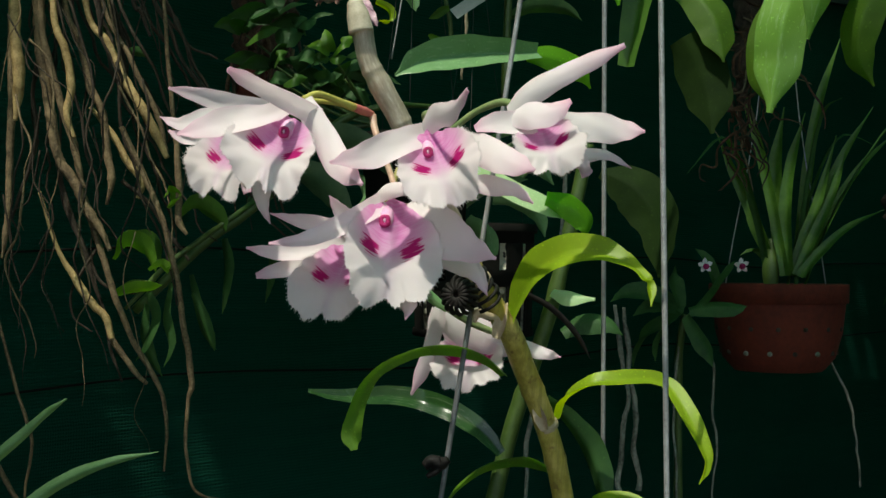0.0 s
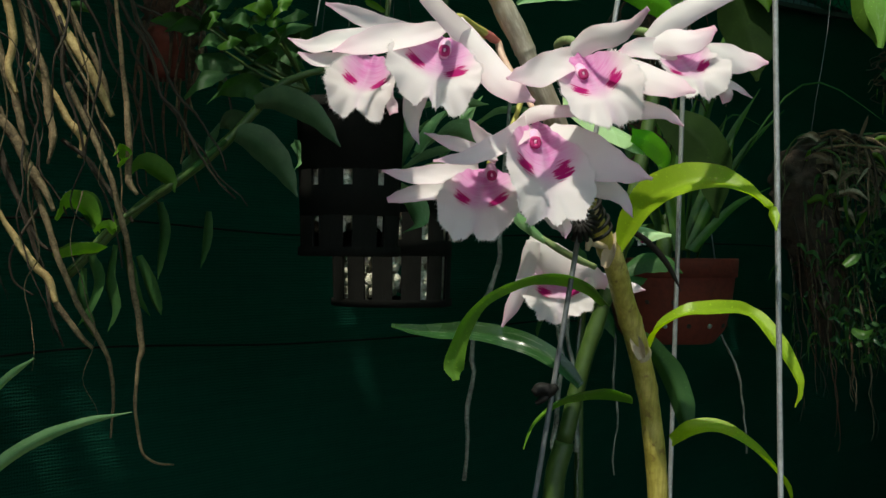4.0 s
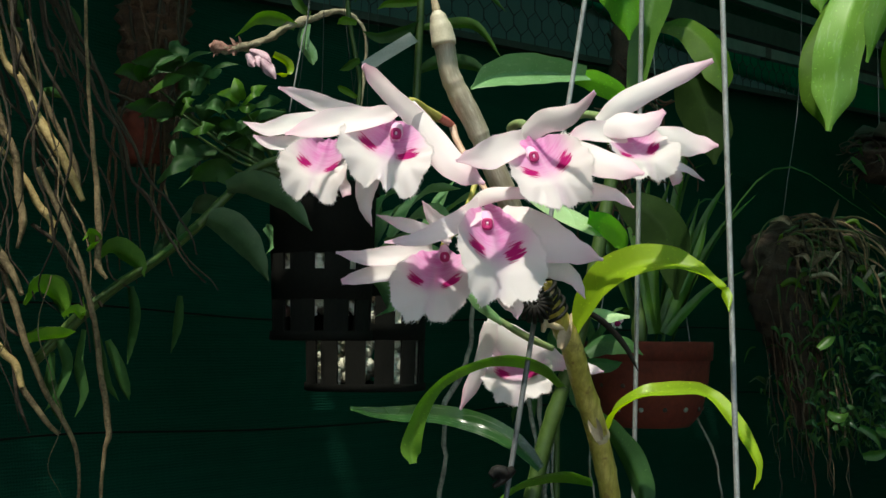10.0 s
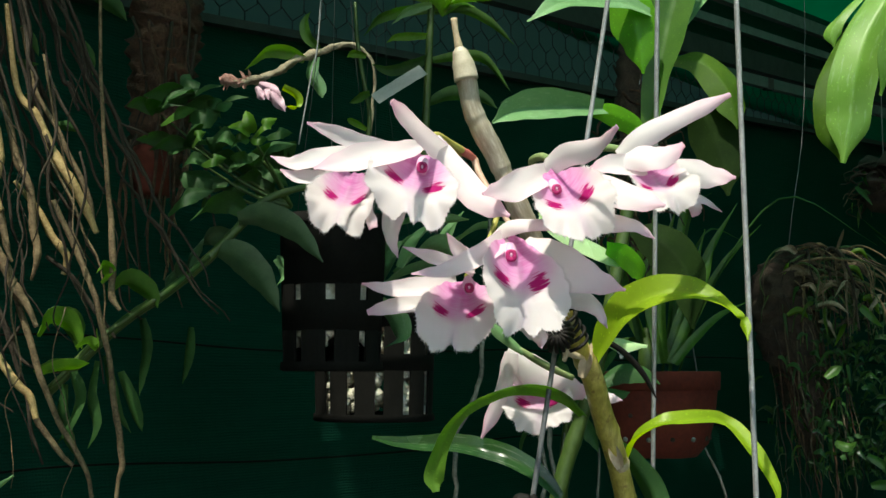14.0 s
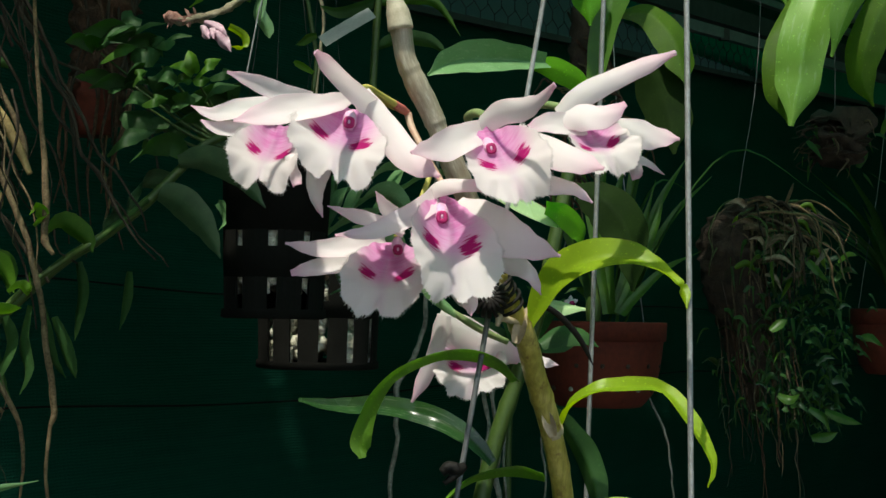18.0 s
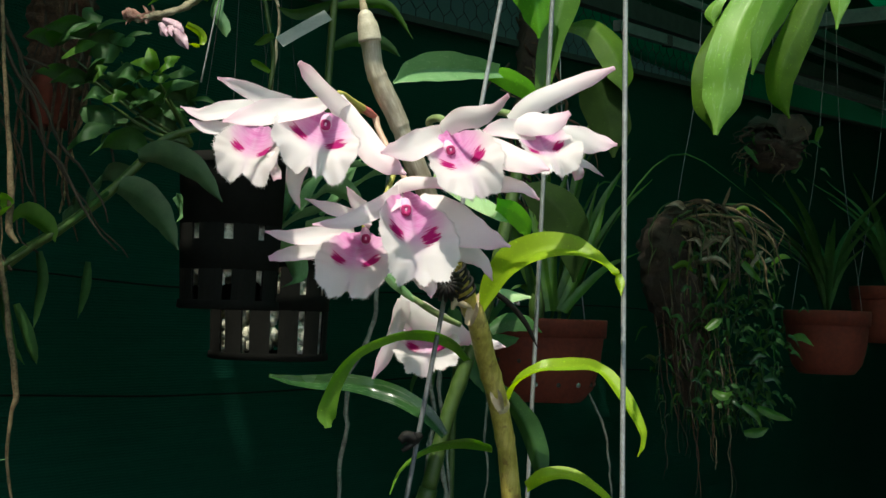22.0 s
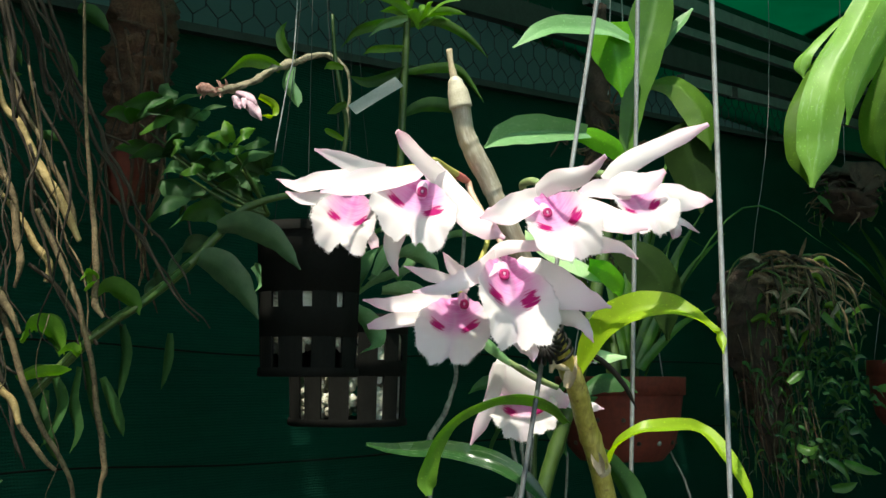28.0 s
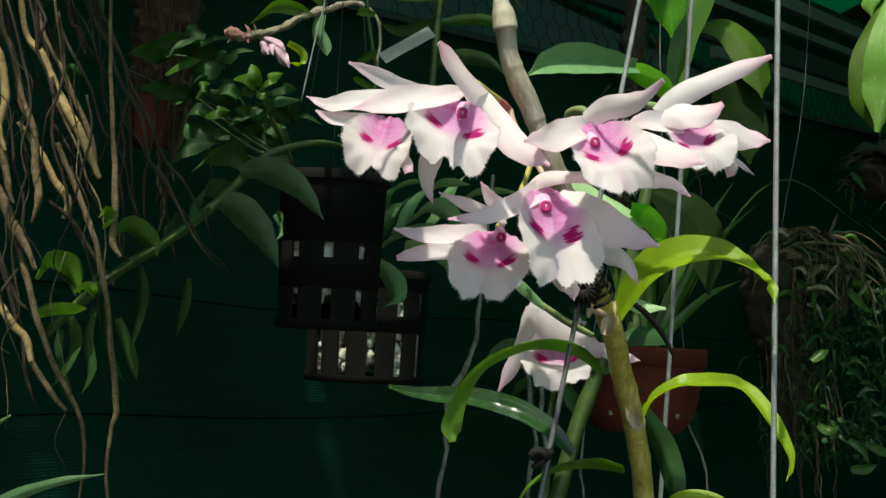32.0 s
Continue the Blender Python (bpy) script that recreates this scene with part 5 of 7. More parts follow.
def hanging_root(pts, thick, mat):
    """A knobbly aerial root; its thickness is given in units of 0.6 mm."""
    r = [k * 0.00060 for k in thick]
    part("root", tube(pts, r, 14 * len(pts), 10, 0.22, len(pts) + thick[0], [(0.1 * k + 0.037 * (k % 3), 0.006, 0.10) for k in range(1, 9)], 0.004), mat, roots)


hanging_root([(-0.4463, 1.3300, 1.8392), (-0.4433, 1.3300, 1.7073), (-0.4409, 1.3300, 1.6595), (-0.4386, 1.3300, 1.6177), (-0.4405, 1.3300, 1.5801)], [9, 10, 10, 10, 4], ROOT_SUNLIT)
hanging_root([(-0.4581, 1.3600, 1.7874), (-0.4570, 1.3600, 1.6039), (-0.4582, 1.3600, 1.5124), (-0.4594, 1.3600, 1.4638), (-0.4639, 1.3600, 1.4346)], [6, 7, 6, 6, 2], ROOT)
hanging_root([(-0.4275, 1.3400, 1.8425), (-0.4222, 1.3400, 1.7096), (-0.4179, 1.3400, 1.6494), (-0.4075, 1.3400, 1.5893), (-0.3997, 1.3400, 1.5444), (-0.3838, 1.3400, 1.5187), (-0.3642, 1.3400, 1.4864), (-0.3421, 1.3400, 1.4447)], [11, 11, 10, 9, 8, 9, 9, 4], ROOT)
hanging_root([(-0.3733, 1.3500, 1.4941), (-0.3545, 1.3500, 1.4400), (-0.3389, 1.3500, 1.3919), (-0.3203, 1.3500, 1.3500), (-0.2988, 1.3500, 1.3141), (-0.2852, 1.3500, 1.2782), (-0.2813, 1.3500, 1.2483), (-0.2863, 1.3500, 1.2087)], [5, 6, 5.5, 5, 4.5, 3.6, 3, 2], ROOT)
hanging_root([(-0.4084, 1.3300, 1.8273), (-0.4026, 1.3300, 1.6955), (-0.3901, 1.3300, 1.6538), (-0.3837, 1.3300, 1.6180), (-0.3869, 1.3300, 1.5882), (-0.3783, 1.3300, 1.5632)], [6, 6, 7, 7, 6, 4], ROOT_SUNLIT)
hanging_root([(-0.4257, 1.3350, 1.8288), (-0.4180, 1.3350, 1.6965), (-0.4089, 1.3350, 1.6426), (-0.3952, 1.3350, 1.6007), (-0.3852, 1.3350, 1.5679), (-0.3753, 1.3350, 1.5351), (-0.3678, 1.3350, 1.5082)], [6, 6, 7, 7, 7, 6, 3], ROOT)
hanging_root([(-0.4109, 1.3700, 1.8151), (-0.4028, 1.3700, 1.7102), (-0.3876, 1.3700, 1.6733), (-0.3747, 1.3700, 1.6241), (-0.3614, 1.3700, 1.5935), (-0.3554, 1.3700, 1.5505), (-0.3508, 1.3700, 1.5248), (-0.3554, 1.3700, 1.4941)], [5, 5, 6, 7, 7, 7, 7, 3], ROOT)
hanging_root([(-0.3908, 1.3660, 1.7893), (-0.3769, 1.3660, 1.7002), (-0.3556, 1.3660, 1.6696), (-0.3400, 1.3660, 1.6390), (-0.3243, 1.3660, 1.6115), (-0.3056, 1.3660, 1.5779), (-0.2912, 1.3660, 1.5450)], [5, 5.5, 7, 8, 8.5, 9, 5], ROOT_SUNLIT)
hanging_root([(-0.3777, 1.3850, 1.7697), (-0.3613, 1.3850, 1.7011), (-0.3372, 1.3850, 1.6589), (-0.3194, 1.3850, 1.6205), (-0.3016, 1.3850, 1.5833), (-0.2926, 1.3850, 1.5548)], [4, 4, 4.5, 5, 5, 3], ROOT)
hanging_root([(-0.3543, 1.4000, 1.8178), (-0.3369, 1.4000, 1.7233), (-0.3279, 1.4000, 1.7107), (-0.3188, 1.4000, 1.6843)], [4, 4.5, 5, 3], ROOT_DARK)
hanging_root([(-0.3815, 1.3940, 1.6027), (-0.3561, 1.3940, 1.5716), (-0.3402, 1.3940, 1.5436), (-0.3256, 1.3940, 1.5206), (-0.3272, 1.3940, 1.5012)], [4, 6, 7, 7, 4.5], ROOT_SUNLIT)
hanging_root([(-0.2882, 1.3200, 1.8246), (-0.2839, 1.3200, 1.7058), (-0.2805, 1.3200, 1.6584), (-0.2745, 1.3200, 1.5993), (-0.2687, 1.3200, 1.5509), (-0.2665, 1.3200, 1.5137), (-0.2644, 1.3200, 1.4754), (-0.2571, 1.3200, 1.4584)], [3, 3, 3.2, 4, 5, 6, 6, 3.5], ROOT)
hanging_root([(-0.3284, 1.3260, 1.5731), (-0.3072, 1.3260, 1.5287), (-0.2859, 1.3260, 1.4815), (-0.2766, 1.3260, 1.4460), (-0.2667, 1.3260, 1.4047), (-0.2610, 1.3260, 1.3635), (-0.2540, 1.3260, 1.3223), (-0.2503, 1.3260, 1.3034), (-0.2542, 1.3260, 1.2858), (-0.2562, 1.3260, 1.2457), (-0.2516, 1.3260, 1.2035), (-0.2385, 1.3260, 1.1883), (-0.2178, 1.3260, 1.1850)], [5, 5, 5, 5, 5, 5.2, 5.5, 5, 3.4, 3, 2.6, 2.2, 1.5], ROOT)
hanging_root([(-0.4195, 1.3430, 1.5055), (-0.3995, 1.3430, 1.4456), (-0.3762, 1.3430, 1.4068), (-0.3609, 1.3430, 1.3859), (-0.3494, 1.3430, 1.3729), (-0.3407, 1.3430, 1.3502)], [3, 4, 7, 7, 6.5, 5.5], ROOT_SUNLIT)
hanging_root([(-0.3462, 1.3450, 1.3632), (-0.3382, 1.3450, 1.3453), (-0.3193, 1.3450, 1.3203), (-0.3011, 1.3450, 1.3031)], [5, 5.5, 5, 3.5], ROOT)
hanging_root([(-0.4581, 1.3300, 1.3738), (-0.4499, 1.3300, 1.3442), (-0.4412, 1.3300, 1.3117), (-0.4257, 1.3300, 1.2646), (-0.4200, 1.3300, 1.2369), (-0.4265, 1.3300, 1.1826)], [2.5, 3, 3, 3, 2.8, 2], ROOT)
hanging_root([(-0.4621, 1.3300, 1.2318), (-0.4505, 1.3300, 1.2071), (-0.4396, 1.3300, 1.1895), (-0.4258, 1.3300, 1.1761)], [4, 5, 4.5, 3], ROOT)
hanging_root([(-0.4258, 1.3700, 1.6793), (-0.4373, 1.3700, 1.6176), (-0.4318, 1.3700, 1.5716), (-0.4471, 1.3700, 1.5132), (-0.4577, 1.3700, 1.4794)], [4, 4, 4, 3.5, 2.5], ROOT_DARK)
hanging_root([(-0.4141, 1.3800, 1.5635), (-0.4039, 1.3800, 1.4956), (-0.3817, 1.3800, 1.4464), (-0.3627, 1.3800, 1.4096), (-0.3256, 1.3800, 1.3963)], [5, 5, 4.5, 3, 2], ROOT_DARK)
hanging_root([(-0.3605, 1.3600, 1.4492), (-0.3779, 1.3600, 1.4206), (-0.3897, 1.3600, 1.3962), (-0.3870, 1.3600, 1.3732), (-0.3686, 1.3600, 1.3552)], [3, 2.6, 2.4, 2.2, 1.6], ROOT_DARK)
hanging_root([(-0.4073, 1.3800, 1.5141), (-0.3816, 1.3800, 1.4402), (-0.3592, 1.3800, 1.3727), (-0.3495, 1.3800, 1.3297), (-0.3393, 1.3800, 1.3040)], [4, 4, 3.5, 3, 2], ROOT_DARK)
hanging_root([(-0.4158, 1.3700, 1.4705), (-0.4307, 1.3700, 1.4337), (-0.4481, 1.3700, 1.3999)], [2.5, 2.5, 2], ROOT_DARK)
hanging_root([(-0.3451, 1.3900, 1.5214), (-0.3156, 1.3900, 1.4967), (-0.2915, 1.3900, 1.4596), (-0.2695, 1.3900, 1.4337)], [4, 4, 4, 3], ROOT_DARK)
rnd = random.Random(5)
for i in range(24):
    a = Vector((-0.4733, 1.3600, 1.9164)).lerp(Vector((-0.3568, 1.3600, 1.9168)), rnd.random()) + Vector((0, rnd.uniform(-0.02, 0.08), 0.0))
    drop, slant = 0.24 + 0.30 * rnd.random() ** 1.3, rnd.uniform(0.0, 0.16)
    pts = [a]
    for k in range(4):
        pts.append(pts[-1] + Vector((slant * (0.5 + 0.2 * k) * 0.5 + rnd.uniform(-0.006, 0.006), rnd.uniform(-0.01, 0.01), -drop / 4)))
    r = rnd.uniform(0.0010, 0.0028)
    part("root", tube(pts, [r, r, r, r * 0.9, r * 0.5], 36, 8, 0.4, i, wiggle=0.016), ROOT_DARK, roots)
for i in range(26):
    a = Vector((rnd.uniform(-0.47, -0.28), 1.30 + rnd.uniform(-0.03, 0.08), rnd.uniform(1.45, 1.80)))
    pts = [a]
    for k in range(4):
        pts.append(pts[-1] + Vector((rnd.uniform(-0.016, 0.026), rnd.uniform(-0.012, 0.012), -rnd.uniform(0.02, 0.075))))
    r = rnd.uniform(0.0006, 0.0017)
    part("rootlet", tube(pts, [r, r, r * 0.8, r * 0.6, r * 0.3], 30, 6, 0.5, i + 50, wiggle=0.014), (ROOT, ROOT_DARK, ROOT_DARK)[i % 3], roots, "fine twisted side root")
part("hanger", tube([(-0.45, 1.32, 1.84), (-0.45, 1.32, 2.3), (-0.45, 1.32, 3.45)], [0.03, 0.006, 0.002], 16, 10, 0.3), ROOT_DARK, roots, "matted root base and wire")

# Sprig of fresh leaves among the roots
sprig = thing("leafy_sprig", (-0.2843, 1.3600, 1.4345), "small sprig with fresh green leaves in a sun spot", "plant")
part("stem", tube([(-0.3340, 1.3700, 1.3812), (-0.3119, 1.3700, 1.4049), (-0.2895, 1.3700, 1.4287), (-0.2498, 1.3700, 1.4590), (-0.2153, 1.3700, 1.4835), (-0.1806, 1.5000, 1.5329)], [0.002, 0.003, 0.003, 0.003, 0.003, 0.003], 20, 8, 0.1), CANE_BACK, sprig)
def sprig_leaf(pts, w, mat):
    part("leaf", blade(pts, w, (0.5, -0.6, 0.5), 0.3, 0.1, LEAF, 14, 6), mat, sprig)


sprig_leaf([(-0.2757, 1.3200, 1.4872), (-0.2652, 1.3200, 1.4990), (-0.2759, 1.3200, 1.5078), (-0.2817, 1.3200, 1.4989)], 0.020, LEAF_FRESH)
sprig_leaf([(-0.2727, 1.3600, 1.4801), (-0.2546, 1.3600, 1.4924), (-0.2332, 1.3600, 1.4804), (-0.2239, 1.3600, 1.4652)], 0.030, LEAF_MID)
sprig_leaf([(-0.3449, 1.3700, 1.4342), (-0.3328, 1.3700, 1.4496), (-0.3144, 1.3700, 1.4466), (-0.3018, 1.3700, 1.4223)], 0.034, LEAF_FRESH)
sprig_leaf([(-0.3055, 1.3600, 1.4222), (-0.2934, 1.3600, 1.4284), (-0.2842, 1.3600, 1.4224), (-0.2857, 1.3600, 1.4436)], 0.016, LEAF_FRESH)
sprig_leaf([(-0.3447, 1.3600, 1.3947), (-0.3235, 1.3600, 1.4009), (-0.3023, 1.3600, 1.4041), (-0.2920, 1.3600, 1.4072)], 0.022, LEAF_FRESH)
sprig_leaf([(-0.3132, 1.3800, 1.3976), (-0.3068, 1.3800, 1.3730), (-0.3157, 1.3800, 1.3422), (-0.3248, 1.3800, 1.3238)], 0.024, LEAF_DARK)
sprig_leaf([(-0.2639, 1.3800, 1.3979), (-0.2544, 1.3800, 1.3734), (-0.2449, 1.3800, 1.3489), (-0.2386, 1.3800, 1.3354)], 0.020, LEAF_DARK)
sprig_leaf([(-0.2887, 1.3800, 1.4101), (-0.2945, 1.3800, 1.3731), (-0.2880, 1.3800, 1.3424), (-0.2939, 1.3800, 1.3178)], 0.020, LEAF_DARK)

for pts, w in (([(-0.3830, 1.4000, 1.7733), (-0.3697, 1.3900, 1.7576), (-0.3604, 1.3900, 1.7396)], 0.014), ([(-0.3201, 1.4200, 1.7640), (-0.3103, 1.4100, 1.7429), (-0.3077, 1.4100, 1.7179)], 0.016), ([(-0.3073, 1.4200, 1.8174), (-0.2872, 1.4100, 1.8053), (-0.2706, 1.4100, 1.7886)], 0.022), ([(-0.3854, 1.4000, 1.7358), (-0.3726, 1.3900, 1.7290), (-0.3599, 1.3900, 1.7310)], 0.012), ([(-0.3413, 1.4000, 1.6665), (-0.3277, 1.3900, 1.6627), (-0.3157, 1.3900, 1.6572)], 0.012), ([(-0.3760, 1.4000, 1.6979), (-0.3631, 1.3900, 1.6877), (-0.3502, 1.3900, 1.6860)], 0.011)):
    sprig_leaf(pts, w, LEAF_DARK)

# Low leaves at the left edge
low = thing("low_leaves", (-0.42, 1.2, 0.9), "pale green strap leaves rising into the light", "plant")
part("leaf", blade([(-0.4562, 1.1000, 1.2166), (-0.3980, 1.1000, 1.2414), (-0.3593, 1.1000, 1.2708), (-0.3303, 1.1000, 1.2977), (-0.3119, 1.1000, 1.3119)], 0.013, (0.3, -0.4, 0.85), 0.4, 0, [0.9, 1, 0.9, 0.6, 0.15], 20, 6), LEAF_GREY, low)
part("leaf", blade([(-0.3970, 1.1000, 1.1687), (-0.3391, 1.1000, 1.2224), (-0.3053, 1.1000, 1.2445), (-0.2713, 1.1000, 1.2579), (-0.2324, 1.1000, 1.2669)], 0.014, (0.3, -0.4, 0.85), 0.4, 0, [0.9, 1, 0.9, 0.6, 0.05], 20, 6), LEAF_GREY, low)
part("stalk", tube([(-0.3970, 1.1000, 1.1687), (-0.4562, 1.1000, 1.2166), (-0.7, 1.1, 1.0), (-0.7, 1.1, 0.0)], [0.006], 16, 8), CANE_BACK, low)

# Fibre mount with roots
mount = thing("fibre_mount", (-0.2983, 2.0800, 1.8661), "brown tree-fern mount hung with roots", "plant mount")
part("slab", tube([(-0.3071, 2.0800, 2.7046), (-0.2901, 2.0800, 2.0677), (-0.2934, 2.0800, 1.9521), (-0.2962, 2.0800, 1.8567), (-0.3002, 2.0800, 1.7716), (-0.3011, 2.0800, 1.7060)], [0.05, 0.056, 0.054, 0.050, 0.044, 0.036], 60, 26, 0.45, 2), BARK, mount)
part("slab_foot", tube([(-0.3071, 2.0600, 1.7630), (-0.3059, 2.0600, 1.7213), (-0.3048, 2.0600, 1.6825)], [0.034, 0.034, 0.03], 12, 20, 0.2, 2), TERRACOTTA, mount, "rusty lower end")
for i in range(22):
    x = rnd.uniform(165, 290)
    a = Vector((-0.2903, 2.0300, 1.9946)) + Vector(((x - 228) * 0.00092, rnd.uniform(-0.02, 0.02), rnd.uniform(-0.25, 0.1)))
    pts = [a]
    for k in range(4):
        pts.append(pts[-1] + Vector((rnd.uniform(-0.016, 0.016), rnd.uniform(-0.01, 0.008), -rnd.uniform(0.03, 0.09))))
    part("root", tube(pts, [0.0028, 0.003, 0.0025, 0.002, 0.001], 22, 7, 0.4, i), ROOT_DARK if i % 2 else BARK, mount)
for pts in ([(-0.2838, 2.0500, 1.6926), (-0.2873, 2.0500, 1.6283), (-0.2740, 2.0500, 1.5921), (-0.2816, 2.0500, 1.5465)], [(-0.2443, 2.0500, 1.7865), (-0.2538, 2.0500, 1.7027), (-0.2706, 2.0500, 1.6654), (-0.2626, 2.0500, 1.6289)]):
    part("root", tube(pts, [0.003, 0.0035, 0.003, 0.0015], 20, 8, 0.4), ROOT, mount)

# Leafy cane in the shade
cane = thing("shaded_cane", (-0.3012, 1.5200, 1.4331), "arching green cane with broad dark leaves", "orchid")
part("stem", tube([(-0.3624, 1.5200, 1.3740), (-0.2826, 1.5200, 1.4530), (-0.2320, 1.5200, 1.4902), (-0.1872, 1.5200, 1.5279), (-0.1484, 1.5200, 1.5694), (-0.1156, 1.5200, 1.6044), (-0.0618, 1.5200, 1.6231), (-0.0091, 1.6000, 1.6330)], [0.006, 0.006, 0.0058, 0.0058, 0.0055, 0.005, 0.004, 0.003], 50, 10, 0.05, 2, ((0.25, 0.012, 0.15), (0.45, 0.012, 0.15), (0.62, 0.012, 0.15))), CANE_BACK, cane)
def cane_leaf(pts, w, mat):
    part("leaf", blade(pts, w, (0.6, -0.5, 0.6), 0.2, 0.1, LEAF, 16, 8), mat, cane)


cane_leaf([(-0.1677, 1.5000, 1.5415), (-0.1455, 1.5000, 1.5330), (-0.1181, 1.5000, 1.5062), (-0.0959, 1.5000, 1.4691)], 0.0422, LEAF_DUSK)
cane_leaf([(-0.1465, 1.5000, 1.5774), (-0.1163, 1.5000, 1.5816), (-0.0788, 1.5000, 1.5652), (-0.0462, 1.5000, 1.5293)], 0.0377, LEAF_DUSK)
cane_leaf([(-0.1535, 1.5300, 1.5634), (-0.1807, 1.5300, 1.5628), (-0.1985, 1.5300, 1.5451), (-0.2052, 1.5300, 1.5174)], 0.0338, LEAF_DUSK)
cane_leaf([(-0.2158, 1.5500, 1.5153), (-0.2215, 1.5500, 1.5235), (-0.2300, 1.5500, 1.5116), (-0.2294, 1.5500, 1.4907)], 0.0265, LEAF_DUSK)
cane_leaf([(-0.2583, 1.5300, 1.4619), (-0.2528, 1.5300, 1.4314), (-0.2564, 1.5300, 1.3976), (-0.2589, 1.5300, 1.3707)], 0.0184, LEAF_DARK)
cane_leaf([(-0.3021, 1.5500, 1.4178), (-0.2944, 1.5500, 1.3838), (-0.2854, 1.5500, 1.3500), (-0.2694, 1.5500, 1.3263)], 0.0156, LEAF_DARK)
cane_leaf([(-0.1410, 1.5600, 1.5954), (-0.1588, 1.5600, 1.6093), (-0.1864, 1.5600, 1.6029), (-0.2066, 1.5600, 1.5832)], 0.0345, LEAF_DARK)
cane_leaf([(-0.3420, 1.4200, 1.4520), (-0.3270, 1.4200, 1.4546), (-0.3175, 1.4200, 1.4410), (-0.3138, 1.4200, 1.4210)], 0.0314, LEAF_MID)
cane_leaf([(-0.3579, 1.4200, 1.3960), (-0.3402, 1.4200, 1.4035), (-0.3223, 1.4200, 1.4048), (-0.3091, 1.4200, 1.4067)], 0.0185, LEAF_MID)
cane_leaf([(-0.3320, 1.4500, 1.3847), (-0.3340, 1.4500, 1.3532), (-0.3249, 1.4500, 1.3218), (-0.3120, 1.4500, 1.3017)], 0.0189, LEAF_DARK)
cane_leaf([(-0.2032, 1.5600, 1.4533), (-0.2057, 1.5600, 1.4185), (-0.2116, 1.5600, 1.3839)], 0.0172, LEAF_DARK)

# Small-leaved bush
bush = thing("leafy_bush", (-0.1375, 1.6200, 1.5959), "bushy plant with glossy green leaves in loose rosettes", "plant")
foot = Vector((-0.0832, 1.6400, 1.6143))
def bush_leaf(pts, w, mat, side=(0.3, 0.5, 0.75)):
    part("leaf", blade(pts, w, side, 0.3, 0.1, [0.35, 0.8, 1.0, 0.9, 0.55, 0.05], 14, 6), mat, bush)


# Fresh green paints the sunlit rosette, darker greens the leaves in shade
bush_leaf([(-0.1343, 1.5800, 1.6987), (-0.1373, 1.5680, 1.7095), (-0.1428, 1.5800, 1.7264)], 0.0183, LEAF_FRESH, (0.9, -0.3, 0.2))
bush_leaf([(-0.1328, 1.5800, 1.6936), (-0.1202, 1.5680, 1.7072), (-0.1032, 1.5800, 1.7182)], 0.0199, LEAF_FRESH)
bush_leaf([(-0.1371, 1.5800, 1.6957), (-0.1484, 1.5680, 1.7025), (-0.1644, 1.5800, 1.7057)], 0.0183, LEAF_FRESH)
bush_leaf([(-0.1363, 1.5800, 1.6913), (-0.1255, 1.5680, 1.6880), (-0.1142, 1.5800, 1.6921)], 0.0149, LEAF_MID)
bush_leaf([(-0.1385, 1.5850, 1.6922), (-0.1503, 1.5730, 1.6866), (-0.1596, 1.5850, 1.6797)], 0.0166, LEAF_MID)
bush_leaf([(-0.1216, 1.6000, 1.6673), (-0.1097, 1.5880, 1.6841), (-0.0792, 1.6000, 1.6895)], 0.0202, LEAF_DARK)
bush_leaf([(-0.2099, 1.6100, 1.6848), (-0.2031, 1.5980, 1.6953), (-0.1932, 1.6100, 1.7039)], 0.0186, LEAF_MID)
bush_leaf([(-0.1967, 1.6000, 1.6606), (-0.1821, 1.5880, 1.6656), (-0.1662, 1.6000, 1.6689)], 0.0202, LEAF_MID)
bush_leaf([(-0.2576, 1.6500, 1.7442), (-0.2389, 1.6380, 1.7605), (-0.2048, 1.6500, 1.7699)], 0.0243, LEAF_DARK)
bush_leaf([(-0.2540, 1.6500, 1.7200), (-0.2324, 1.6380, 1.7350), (-0.2085, 1.6500, 1.7430)], 0.0225, LEAF_MID)
bush_leaf([(-0.2389, 1.6200, 1.5984), (-0.2174, 1.6080, 1.6216), (-0.1810, 1.6200, 1.6309)], 0.0306, LEAF_DARK)
bush_leaf([(-0.2266, 1.6600, 1.6574), (-0.1987, 1.6480, 1.6503), (-0.1680, 1.6600, 1.6408)], 0.0436, LEAF_DARK)
bush_leaf([(-0.2141, 1.6600, 1.7411), (-0.1971, 1.6480, 1.7339), (-0.1792, 1.6600, 1.7385)], 0.0366, LEAF_DARK)
bush_leaf([(-0.1710, 1.6500, 1.7199), (-0.1812, 1.6380, 1.7006), (-0.1849, 1.6500, 1.6814)], 0.0347, LEAF_DARK, (0.9, -0.3, 0.2))
bush_leaf([(-0.1404, 1.6400, 1.6810), (-0.1508, 1.6280, 1.6636), (-0.1678, 1.6400, 1.6560)], 0.0344, LEAF_DARK)
bush_leaf([(-0.1218, 1.6400, 1.6740), (-0.1030, 1.6280, 1.6590), (-0.0877, 1.6400, 1.6409)], 0.0344, LEAF_DARK)
bush_leaf([(-0.1292, 1.6600, 1.6695), (-0.1211, 1.6480, 1.6411), (-0.1244, 1.6600, 1.6199)], 0.0314, LEAF_DARK, (0.9, -0.3, 0.2))
bush_leaf([(-0.1698, 1.6600, 1.6530), (-0.1872, 1.6480, 1.6318), (-0.1997, 1.6600, 1.6104)], 0.0296, LEAF_DARK)
